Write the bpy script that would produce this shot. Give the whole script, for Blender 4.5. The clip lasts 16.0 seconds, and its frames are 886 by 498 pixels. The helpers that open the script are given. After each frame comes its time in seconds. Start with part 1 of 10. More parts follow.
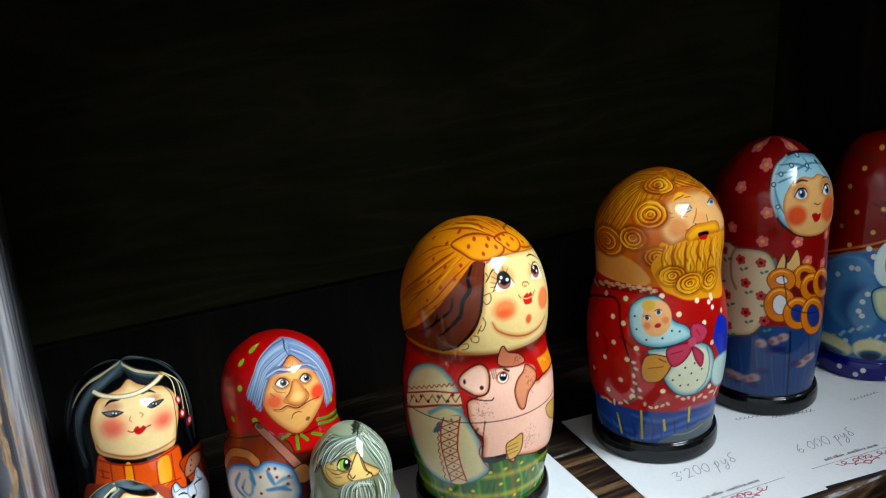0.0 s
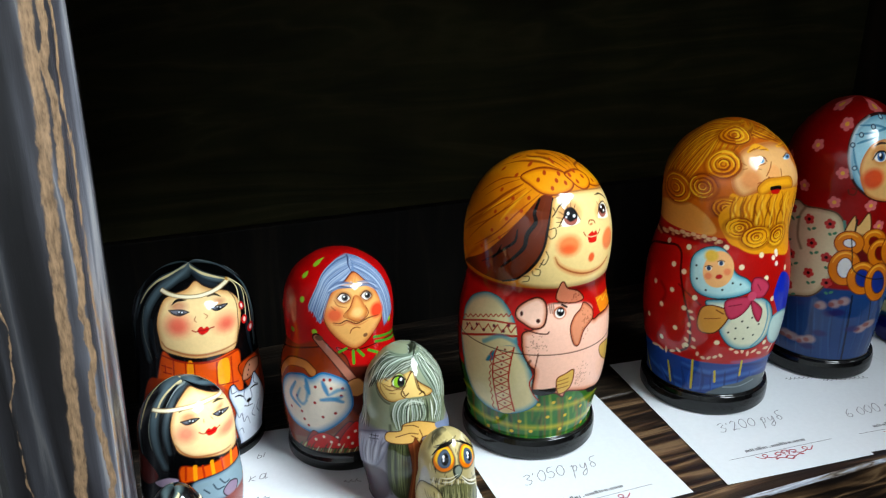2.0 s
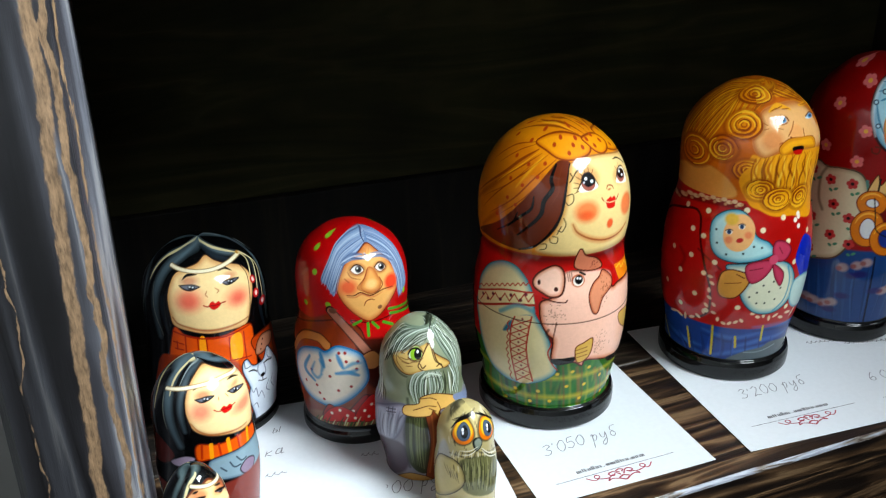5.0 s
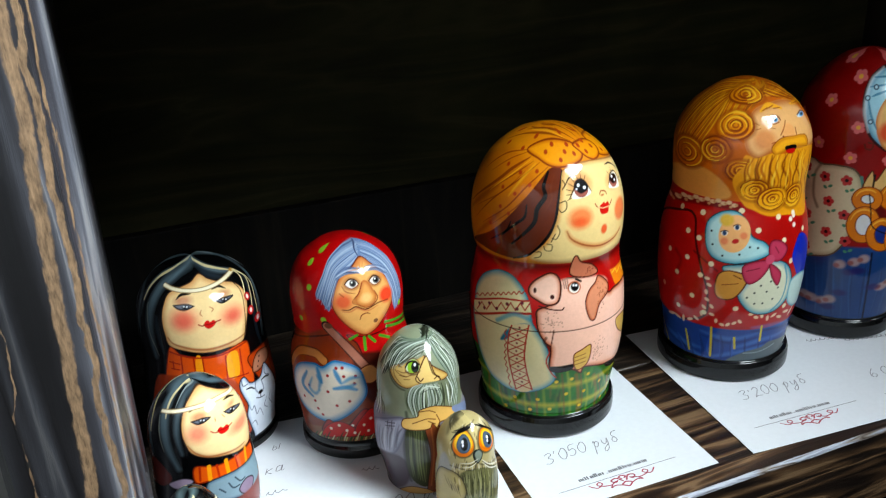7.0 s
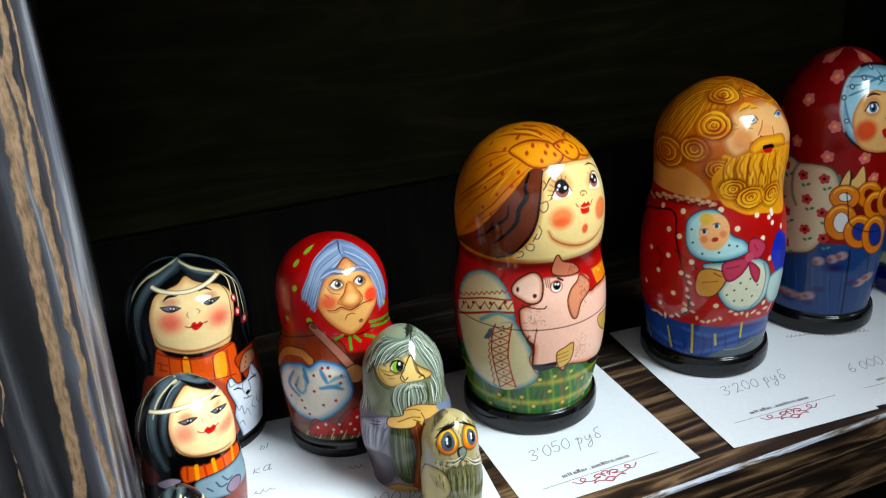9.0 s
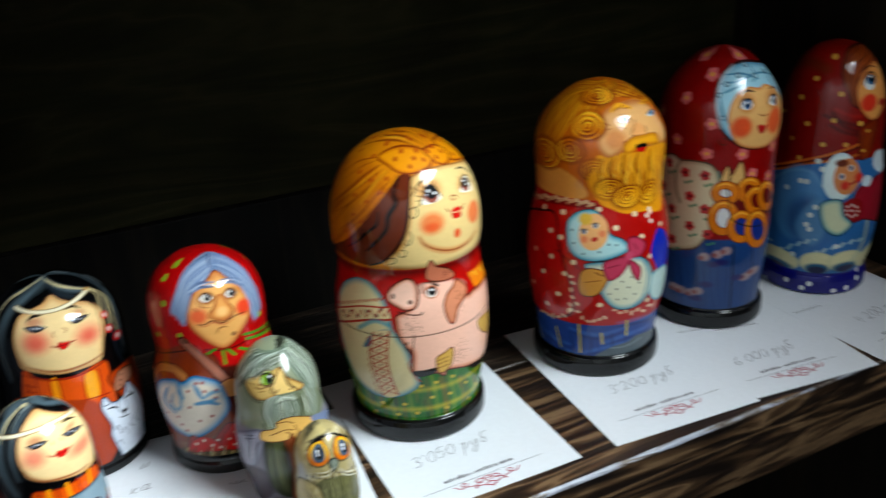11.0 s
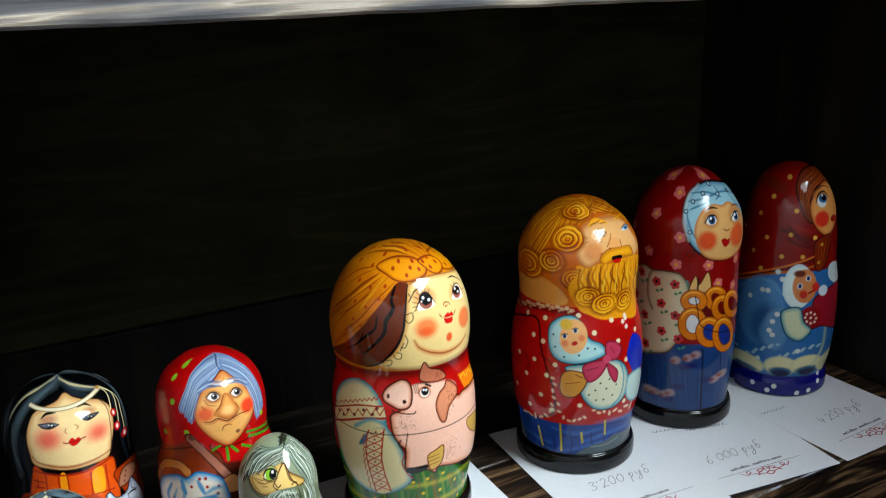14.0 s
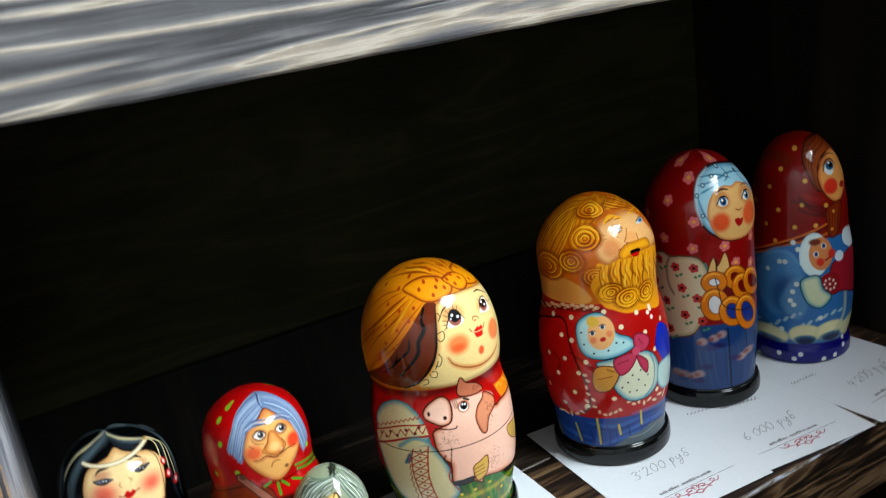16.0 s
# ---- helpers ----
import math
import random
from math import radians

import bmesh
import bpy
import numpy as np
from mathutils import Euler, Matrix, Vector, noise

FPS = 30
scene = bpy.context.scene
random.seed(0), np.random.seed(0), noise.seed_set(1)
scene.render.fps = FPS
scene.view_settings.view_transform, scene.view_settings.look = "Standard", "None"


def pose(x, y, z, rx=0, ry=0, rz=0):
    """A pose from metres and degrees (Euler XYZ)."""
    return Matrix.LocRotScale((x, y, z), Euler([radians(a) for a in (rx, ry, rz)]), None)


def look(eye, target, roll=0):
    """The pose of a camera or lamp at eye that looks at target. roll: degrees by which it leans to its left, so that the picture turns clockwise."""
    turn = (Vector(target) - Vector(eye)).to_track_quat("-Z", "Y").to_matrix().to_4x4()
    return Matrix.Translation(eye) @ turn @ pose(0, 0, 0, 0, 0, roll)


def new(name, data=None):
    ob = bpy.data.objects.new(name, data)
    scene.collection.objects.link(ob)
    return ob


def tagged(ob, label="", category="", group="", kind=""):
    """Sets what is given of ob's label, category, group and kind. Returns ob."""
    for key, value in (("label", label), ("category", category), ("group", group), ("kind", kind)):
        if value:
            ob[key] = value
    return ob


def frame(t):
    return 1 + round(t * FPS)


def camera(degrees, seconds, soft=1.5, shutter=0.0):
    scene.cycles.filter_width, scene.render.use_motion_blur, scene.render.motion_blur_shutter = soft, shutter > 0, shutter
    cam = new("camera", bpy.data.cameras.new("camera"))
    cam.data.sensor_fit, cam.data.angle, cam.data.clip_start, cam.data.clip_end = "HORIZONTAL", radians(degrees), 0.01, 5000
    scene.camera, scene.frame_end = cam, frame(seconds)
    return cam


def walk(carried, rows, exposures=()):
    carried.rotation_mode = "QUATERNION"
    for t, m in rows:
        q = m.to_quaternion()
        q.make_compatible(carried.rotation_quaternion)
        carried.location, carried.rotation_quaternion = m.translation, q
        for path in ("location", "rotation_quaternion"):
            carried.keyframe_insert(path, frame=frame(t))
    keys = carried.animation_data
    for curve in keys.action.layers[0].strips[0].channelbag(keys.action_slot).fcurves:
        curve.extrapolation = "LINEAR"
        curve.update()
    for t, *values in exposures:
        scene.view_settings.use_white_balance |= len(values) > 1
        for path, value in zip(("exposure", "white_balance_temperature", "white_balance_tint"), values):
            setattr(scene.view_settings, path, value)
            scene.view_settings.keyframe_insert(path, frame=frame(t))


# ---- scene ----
cam = camera(52.94, 16.0, soft=1.1, shutter=0.5)
# seconds, eye, yaw, pitch, roll
PATH = [
    (0, -0.2194, -0.3226, 1.3274, -25.39, -18.32, -3.18),
    (0.5, -0.2211, -0.3260, 1.3283, -25.64, -18.22, -2.80),
    (1, -0.2249, -0.3280, 1.3211, -25.02, -19.48, 2.65),
    (1.5, -0.2268, -0.3256, 1.3204, -22.40, -21.53, 0.84),
    (2, -0.2318, -0.3229, 1.3211, -22.12, -21.95, 0.64),
    (2.5, -0.2372, -0.3187, 1.3178, -21.95, -21.86, 1.37),
    (3, -0.2246, -0.3156, 1.3140, -21.91, -23.37, 1.01),
    (3.5, -0.2213, -0.3170, 1.3148, -22.30, -24.35, -1.07),
    (4, -0.2256, -0.3154, 1.3155, -21.96, -24.26, -0.69),
    (6.3, -0.2331, -0.3071, 1.3211, -20.65, -23.94, -1.56),
    (6.5, -0.2284, -0.3086, 1.3195, -20.56, -23.82, -2.15),
    (7, -0.2276, -0.3080, 1.3206, -21.73, -23.89, -2.43),
    (7.5, -0.2264, -0.3108, 1.3245, -22.12, -23.95, -3.04),
    (8, -0.2235, -0.3142, 1.3235, -22.46, -24.00, -3.02),
    (10.3, -0.2309, -0.3152, 1.3242, -22.20, -23.93, -1.66),
    (10.5, -0.2241, -0.3143, 1.3232, -22.57, -24.01, -1.18),
    (11, -0.1839, -0.3300, 1.3224, -25.65, -23.94, -3.15),
    (11.5, -0.1538, -0.3422, 1.3188, -29.80, -23.63, -4.50),
    (12, -0.1625, -0.3499, 1.3240, -30.73, -22.92, -4.20),
    (12.5, -0.1954, -0.3448, 1.3308, -30.98, -21.26, -1.53),
    (13, -0.2131, -0.3501, 1.3388, -28.72, -19.13, -1.50),
    (13.5, -0.2135, -0.3542, 1.3448, -28.09, -18.18, -1.95),
    (14, -0.2121, -0.3567, 1.3411, -28.02, -17.62, -1.81),
    (14.5, -0.2095, -0.3509, 1.3400, -28.02, -17.64, -2.17),
    (15, -0.2132, -0.3463, 1.3393, -27.80, -17.66, -2.79),
    (15.5, -0.2277, -0.3346, 1.3563, -28.49, -19.60, -1.94),
    (16, -0.2210, -0.3552, 1.3616, -27.63, -18.39, -8.51),
]
EXPOSURES = [(0.0, 0.0), (2.0, 0.06), (4.0, 0.06), (6.5, -0.02), (10.5, -0.04), (11.3, -0.2), (12.2, -0.18), (13.5, -0.05), (15.0, 0.02), (16.0, 0.1)]


def aim(x, y, z, yaw, pitch, roll):
    return pose(x, y, z, 0, 0, yaw) @ pose(0, 0, 0, 90 + pitch, 0, 0) @ pose(0, 0, 0, 0, 0, roll)


walk(cam, [(t, aim(*row)) for t, *row in PATH], EXPOSURES)

# ---- light ----
world = bpy.data.worlds.new("world")
scene.world = world
world.use_nodes = True
world.node_tree.nodes["Background"].inputs[0].default_value = (0.55, 0.62, 0.75, 1)
world.node_tree.nodes["Background"].inputs[1].default_value = 0.05
scene.view_settings.exposure = 0.0


def area_lamp(name, m, sx, sy, watts, colour):
    data = bpy.data.lights.new(name, "AREA")
    data.shape, data.size, data.size_y, data.energy, data.color = "RECTANGLE", sx, sy, watts, colour
    ob = new(name, data)
    ob.matrix_world = m
    return ob


LAMP, LAMP_AT = (0.35, -0.45, 1.86), (-0.50, 0.06, 1.12)
area_lamp("hanging_lamp_light", look(LAMP, LAMP_AT), 0.50, 0.30, 6.9, (0.82, 0.945, 1.0)).data.spread = radians(80)
# unseen fill: added to bounce light off the white walls behind the camera
area_lamp("added_bounce_light", look((-0.75, -1.15, 2.30), (-1.7, -2.2, 1.35)), 0.5, 0.3, 22, (0.81, 0.94, 1.0))

SH = 1.0  # height of the shelf's top


# ---- materials ----
def lin(r, g, b):
    return tuple(((c / 255 + 0.055) / 1.055) ** 2.4 if c > 10 else c / 255 / 12.92 for c in (r, g, b))


def material(name):
    m = bpy.data.materials.new(name)
    m.use_nodes = True
    nt = m.node_tree
    return m, nt, nt.nodes["Principled BSDF"]


def node(nt, kind, **values):
    n = nt.nodes.new(kind)
    for key, value in values.items():
        n.inputs[key].default_value = value
    return n


def ramp(nt, source, stops):
    r = nt.nodes.new("ShaderNodeValToRGB")
    while len(r.color_ramp.elements) < len(stops):
        r.color_ramp.elements.new(0.5)
    for e, (p, c) in zip(r.color_ramp.elements, stops):
        e.position, e.color = p, (*c, 1)
    nt.links.new(source, r.inputs[0])
    return r


def grained_wood(name, stretch, stops, rough, bump=0.35, swirl=1.2, shine=0.5):
    """Dark stained, brushed wood; stretch: the scale of the grain along x, y and z."""
    m, nt, p = material(name)
    co = nt.nodes.new("ShaderNodeTexCoord")
    mp = nt.nodes.new("ShaderNodeMapping")
    mp.inputs["Scale"].default_value = stretch
    nt.links.new(co.outputs["Object"], mp.inputs[0])
    big = node(nt, "ShaderNodeTexNoise", Scale=1.0, Detail=3.0, Roughness=0.55, Distortion=swirl)
    fine = node(nt, "ShaderNodeTexNoise", Scale=5.0, Detail=6.0, Roughness=0.7, Distortion=0.3)
    nt.links.new(mp.outputs[0], big.inputs["Vector"])
    nt.links.new(mp.outputs[0], fine.inputs["Vector"])
    mul = node(nt, "ShaderNodeMath")
    mul.operation = "MULTIPLY_ADD"
    nt.links.new(big.outputs[0], mul.inputs[0])
    mul.inputs[1].default_value = 9.0
    nt.links.new(fine.outputs[0], mul.inputs[2])
    frac = node(nt, "ShaderNodeMath")
    frac.operation = "PINGPONG"
    nt.links.new(mul.outputs[0], frac.inputs[0])
    frac.inputs[1].default_value = 1.0
    r = ramp(nt, frac.outputs[0], stops)
    wide = node(nt, "ShaderNodeTexNoise", Scale=14.0, Detail=3.0)
    nt.links.new(co.outputs["Object"], wide.inputs["Vector"])
    mix = nt.nodes.new("ShaderNodeMix")
    mix.data_type, mix.blend_type = "RGBA", "MULTIPLY"
    mix.inputs[0].default_value = 0.7
    nt.links.new(r.outputs[0], mix.inputs[6])
    r2 = ramp(nt, wide.outputs[0], [(0.3, (0.35, 0.33, 0.33)), (0.7, (1.0, 1.0, 1.0))])
    nt.links.new(r2.outputs[0], mix.inputs[7])
    nt.links.new(mix.outputs[2], p.inputs["Base Color"])
    p.inputs["Roughness"].default_value = rough
    p.inputs["Specular IOR Level"].default_value = shine
    b = node(nt, "ShaderNodeBump", Strength=bump, Distance=0.001)
    nt.links.new(frac.outputs[0], b.inputs["Height"])
    nt.links.new(b.outputs[0], p.inputs["Normal"])
    return m


DARK = [(0.0, (0.009, 0.006, 0.005)), (0.42, (0.030, 0.017, 0.010)), (0.74, (0.098, 0.052, 0.025)), (1.0, (0.255, 0.155, 0.08))]
NEAR_BLACK = [(0.0, (0.003, 0.0027, 0.0022)), (0.7, (0.006, 0.005, 0.004)), (1.0, (0.012, 0.009, 0.006))]
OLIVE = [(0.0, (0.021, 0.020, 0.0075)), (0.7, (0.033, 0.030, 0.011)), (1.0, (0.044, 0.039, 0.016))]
WOOD_X = grained_wood("charred wood along the shelf", (4.0, 46, 46), DARK, 0.33)
WOOD_Z = grained_wood("stained wood upright", (26, 26, 1.3), [(0.0, (0.013, 0.012, 0.014)), (0.5, (0.033, 0.032, 0.038)), (0.85, (0.085, 0.086, 0.10)), (1.0, (0.17, 0.165, 0.17))], 0.34, 0.5, swirl=0.7, shine=0.7)


def pale_streaks(m):
    """Long winding streaks of bare tan wood, and pale nicks, over the dark stain."""
    nt, p = m.node_tree, m.node_tree.nodes["Principled BSDF"]
    link = nt.links.new
    co = nt.nodes.new("ShaderNodeTexCoord")
    xyz = nt.nodes.new("ShaderNodeSeparateXYZ")
    link(co.outputs["Object"], xyz.inputs[0])

    def sums(kind, one, two, three=None):
        n = nt.nodes.new("ShaderNodeMath")
        n.operation = kind
        for k, v in enumerate((one, two, three)):
            if v is None:
                continue
            if isinstance(v, (int, float)):
                n.inputs[k].default_value = v
            else:
                link(v, n.inputs[k])
        return n.outputs[0]

    def mapped(scale, size, detail):
        mp = nt.nodes.new("ShaderNodeMapping")
        mp.inputs["Scale"].default_value = scale
        link(co.outputs["Object"], mp.inputs[0])
        n = node(nt, "ShaderNodeTexNoise", Scale=size, Detail=detail, Roughness=0.65)
        link(mp.outputs[0], n.inputs["Vector"])
        return n.outputs[0]

    sway = [mapped((0.0, 0.0, 1.0), size, 2.0) for size in (19.0, 33.0, 27.0, 41.0)]
    torn = mapped((1.0, 1.0, 0.35), 420.0, 4.0)
    base = p.inputs["Base Color"].links[0].from_socket
    mask = None
    # each streak: where it stands, its lean, its half width
    for n, (x, lean, half, turn) in enumerate(((-0.2499, 0.042, 0.0021, 0.0035), (-0.2430, 0.006, 0.0012, 0.0045), (-0.2700, 0.03, 0.00018, 0.006), (-0.2391, 0.0, 0.00028, 0.002))):
        mid = sums("MULTIPLY_ADD", sums("SUBTRACT", xyz.outputs[2], 1.19), lean, x)
        mid = sums("MULTIPLY_ADD", sums("SUBTRACT", sway[n], 0.5), turn * 2, mid)
        off = sums("ABSOLUTE", sums("SUBTRACT", xyz.outputs[0], mid), None)
        off = sums("MULTIPLY_ADD", sums("SUBTRACT", torn, 0.5), 0.0030, off)
        one = nt.nodes.new("ShaderNodeMapRange")
        one.interpolation_type = "SMOOTHSTEP"
        link(off, one.inputs[0])
        one.inputs[1].default_value, one.inputs[2].default_value = half * 1.25, half * 0.8
        mask = one.outputs[0] if mask is None else sums("MAXIMUM", mask, one.outputs[0])
    grain = ramp(nt, mapped((1.0, 1.0, 0.25), 700.0, 3.0), [(0.35, (0.13, 0.078, 0.042)), (0.65, (0.31, 0.19, 0.105))])
    mix = nt.nodes.new("ShaderNodeMix")
    mix.data_type = "RGBA"
    link(sums("MULTIPLY", mask, 0.95), mix.inputs[0])
    link(base, mix.inputs[6])
    link(grain.outputs[0], mix.inputs[7])
    # front face darkened, planed edge brightened: the lamp's light put into the colour
    lit_edge = nt.nodes.new("ShaderNodeMapRange")
    link(sums("MULTIPLY_ADD", sums("SUBTRACT", sway[1], 0.5), 0.006, xyz.outputs[0]), lit_edge.inputs[0])
    lit_edge.inputs[1].default_value, lit_edge.inputs[2].default_value, lit_edge.inputs[3].default_value, lit_edge.inputs[4].default_value = -0.2575, -0.2425, 0.42, 1.55
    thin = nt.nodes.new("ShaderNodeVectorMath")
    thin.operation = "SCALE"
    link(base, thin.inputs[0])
    link(lit_edge.outputs[0], thin.inputs["Scale"])
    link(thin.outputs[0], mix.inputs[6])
    nick = ramp(nt, mapped((1.0, 1.0, 0.5), 260.0, 2.0), [(0.735, (0, 0, 0)), (0.76, (0.5, 0.5, 0.5))])
    last = nt.nodes.new("ShaderNodeMix")
    last.data_type = "RGBA"
    link(nick.outputs[0], last.inputs[0])
    link(mix.outputs[2], last.inputs[6])
    last.inputs[7].default_value = (0.30, 0.31, 0.34, 1)
    link(last.outputs[2], p.inputs["Base Color"])


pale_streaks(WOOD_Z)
# top board: frontal sheen is put into the pale grey; tan streaks are grain
WOOD_TOP = grained_wood("grey streaked wood along the board, sheen in colour", (2.6, 46, 46), [(0.0, (0.034, 0.031, 0.032)), (0.45, (0.08, 0.076, 0.08)), (0.7, (0.165, 0.148, 0.14)), (0.88, (0.29, 0.235, 0.18)), (1.0, (0.44, 0.38, 0.31))], 0.40, 0.4, swirl=0.5)
# right side panel: its lack of light is put into the brown
WOOD_UNLIT = grained_wood("brown wood upright, darkened as unlit", (11, 11, 0.8), [(0.0, (0.006, 0.0045, 0.003)), (0.6, (0.012, 0.009, 0.006)), (1.0, (0.026, 0.018, 0.010))], 0.5, 0.2, shine=0.25)
# the shelf's grain again, with the shade of its depth put into the colour
WOOD_REAR = grained_wood("shelf wood at the back, shade in its colour", (4, 46, 46), [(0.0, (0.006, 0.005, 0.004)), (0.55, (0.016, 0.011, 0.008)), (0.9, (0.045, 0.029, 0.018)), (1.0, (0.09, 0.062, 0.042))], 0.4)
WOOD_BLACK = grained_wood("near-black wood upright", (22, 22, 1.4), NEAR_BLACK, 0.6, shine=0.15)
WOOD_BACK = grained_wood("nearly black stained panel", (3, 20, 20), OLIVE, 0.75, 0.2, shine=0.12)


def plain(name, colour, rough, scale=40.0, vary=0.25, bump=0.1):
    m, nt, p = material(name)
    co = nt.nodes.new("ShaderNodeTexCoord")
    n = node(nt, "ShaderNodeTexNoise", Scale=scale, Detail=5.0)
    nt.links.new(co.outputs["Object"], n.inputs["Vector"])
    r = ramp(nt, n.outputs[0], [(0.3, tuple(c * (1 - vary) for c in colour)), (0.7, colour)])
    nt.links.new(r.outputs[0], p.inputs["Base Color"])
    p.inputs["Roughness"].default_value = rough
    b = node(nt, "ShaderNodeBump", Strength=bump, Distance=0.0005)
    nt.links.new(n.outputs[0], b.inputs["Height"])
    nt.links.new(b.outputs[0], p.inputs["Normal"])
    return m


PAPER = plain("white office paper", (0.72, 0.745, 0.775), 0.6, 300, 0.04, 0.05)
PENCIL = plain("grey pencil", (0.27, 0.27, 0.29), 0.6, 900, 0.4)
INK = plain("black print", (0.09, 0.09, 0.10), 0.5, 600, 0.2)
RED_INK = plain("red print", (0.42, 0.06, 0.09), 0.5, 600, 0.2)
PLASTER = plain("painted plaster", (0.30, 0.29, 0.28), 0.8, 6, 0.15)
WHITEWALL = plain("white wall paint", (0.76, 0.76, 0.75), 0.8, 6, 0.08)
DARKWALL = plain("dark brown panelling", (0.05, 0.04, 0.032), 0.6, 8, 0.3)
FLOORING = plain("brown floor", (0.09, 0.06, 0.045), 0.5, 5, 0.3)
METAL = plain("white lacquered metal", (0.7, 0.7, 0.7), 0.4, 30, 0.05)
GLOW, _nt, _p = material("lit diffuser")
_p.inputs["Base Color"].default_value = (0.8, 0.8, 0.8, 1)
_p.inputs["Emission Color"].default_value = (0.9, 0.95, 1.0, 1)
_p.inputs["Emission Strength"].default_value = 6.0

LACQUER, _nt, _p = material("hand-painted lacquer")
_a = _nt.nodes.new("ShaderNodeVertexColor")
_a.layer_name = "paint"
_co = _nt.nodes.new("ShaderNodeTexCoord")
_n = node(_nt, "ShaderNodeTexNoise", Scale=420.0, Detail=4.0, Roughness=0.7)
_nt.links.new(_co.outputs["Object"], _n.inputs["Vector"])
_r = ramp(_nt, _n.outputs[0], [(0.25, (0.86, 0.86, 0.86)), (0.75, (1.0, 1.0, 1.0))])
_m = _nt.nodes.new("ShaderNodeMix")
_m.data_type, _m.blend_type = "RGBA", "MULTIPLY"
_m.inputs[0].default_value = 0.8
_nt.links.new(_a.outputs[0], _m.inputs[6])
_nt.links.new(_r.outputs[0], _m.inputs[7])
_nt.links.new(_m.outputs[2], _p.inputs["Base Color"])
_p.inputs["Roughness"].default_value = 0.5
_p.inputs["Specular IOR Level"].default_value = 0.08
_p.inputs["Coat Weight"].default_value = 0.75
_p.inputs["Coat Roughness"].default_value = 0.035
_n2 = node(_nt, "ShaderNodeTexNoise", Scale=60.0, Detail=3.0)
_nt.links.new(_co.outputs["Object"], _n2.inputs["Vector"])
_b = node(_nt, "ShaderNodeBump", Strength=0.28, Distance=0.0008)
_nt.links.new(_n2.outputs[0], _b.inputs["Height"])
_nt.links.new(_b.outputs[0], _p.inputs["Normal"])
_nt.links.new(_b.outputs[0], _p.inputs["Coat Normal"])


# ---- building ----
def part(name, bm, mat, parent=None, label="", smooth=False):
    me = bpy.data.meshes.new(name)
    bm.to_mesh(me)
    bm.free()
    me.materials.append(mat)
    if smooth:
        me.polygons.foreach_set("use_smooth", [True] * len(me.polygons))
    ob = new(name, me)
    ob.parent = parent
    return tagged(ob, label)


def box(x0, x1, y0, y1, z0, z1, bevel=0.0, cuts=0, rough=0.0, seed=0):
    """A board; with cuts and rough its surface is uneven, as hand-worked wood is."""
    bm = bmesh.new()
    bmesh.ops.create_cube(bm, size=1)
    for v in bm.verts:
        v.co = ((x0 + x1) / 2 + v.co.x * (x1 - x0), (y0 + y1) / 2 + v.co.y * (y1 - y0), (z0 + z1) / 2 + v.co.z * (z1 - z0))
    if bevel:
        bmesh.ops.bevel(bm, geom=bm.edges[:], offset=bevel, segments=3, affect="EDGES", profile=0.5)
    if cuts:
        axis = max(range(3), key=lambda n: (x1 - x0, y1 - y0, z1 - z0)[n])
        low, high = ((x0, x1), (y0, y1), (z0, z1))[axis]
        normal = [0, 0, 0]
        normal[axis] = 1
        for k in range(1, cuts):
            at = [0, 0, 0]
            at[axis] = low + (high - low) * k / cuts
            bmesh.ops.bisect_plane(bm, geom=bm.verts[:] + bm.edges[:] + bm.faces[:], plane_co=at, plane_no=normal)
        for v in bm.verts:
            v.co += rough * noise.noise_vector(v.co * 30 + Vector((seed, 0, 0)))
    return bm


def structure(name, bm, mat, label, smooth=False):
    return tagged(part(name, bm, mat, None, label, smooth), kind="structure")


# unseen room round the shelf; its white and dark walls shape the light
X0, X1, Y0, Y1, TOP = -1.7, 2.1, -2.2, 0.33, 2.4
structure("floor", box(X0, X1, Y0, Y1 + 0.1, -0.05, 0), FLOORING, "brown floor of the shop")
structure("ceiling", box(X0, X1, Y0, Y1 + 0.1, TOP, TOP + 0.05), PLASTER, "plain painted ceiling")
structure("wall_north", box(X0, X1, Y1, Y1 + 0.1, 0, TOP), PLASTER, "plain wall behind the shelf")
structure("wall_south", box(X0, X1, Y0 - 0.1, Y0, 0, TOP), WHITEWALL, "unseen white wall added to bounce light at the shelf")
structure("wall_west", box(X0 - 0.1, X0, Y0 - 0.1, Y1 + 0.1, 0, TOP), WHITEWALL, "unseen white side wall added to bounce light")
structure("wall_east", box(X1, X1 + 0.1, Y0 - 0.1, Y1 + 0.1, 0, TOP), DARKWALL, "unseen dark side wall added to hold back light")
light = tagged(new("hanging_lamp"), "flat white panel lamp hung from the ceiling, switched on", "lamp")
light.matrix_world = look(LAMP, LAMP_AT)
part("frame", box(-0.27, 0.27, -0.18, 0.18, 0.012, 0.04, 0.004), METAL, light)
part("diffuser", box(-0.25, 0.25, -0.16, 0.16, 0.004, 0.012), GLOW, light, "glowing white diffuser")
bm = bmesh.new()
bmesh.ops.create_cone(bm, segments=10, radius1=0.004, radius2=0.004, depth=0.50, cap_ends=True)
cord = part("cord", bm, METAL, light)
cord.matrix_world = pose(LAMP[0] + 0.02, LAMP[1] - 0.02, 2.15)

# body of the added fill light, out of view
washer = tagged(new("added_bounce_lamp"), "unseen panel lamp added to bounce fill light off the walls", "lamp")
washer.matrix_world = look((-0.75, -1.15, 2.30), (-1.7, -2.2, 1.35))
part("frame", box(-0.27, 0.27, -0.17, 0.17, 0.012, 0.04, 0.004), METAL, washer)
part("diffuser", box(-0.25, 0.25, -0.15, 0.15, 0.004, 0.012), GLOW, washer, "glowing white diffuser")

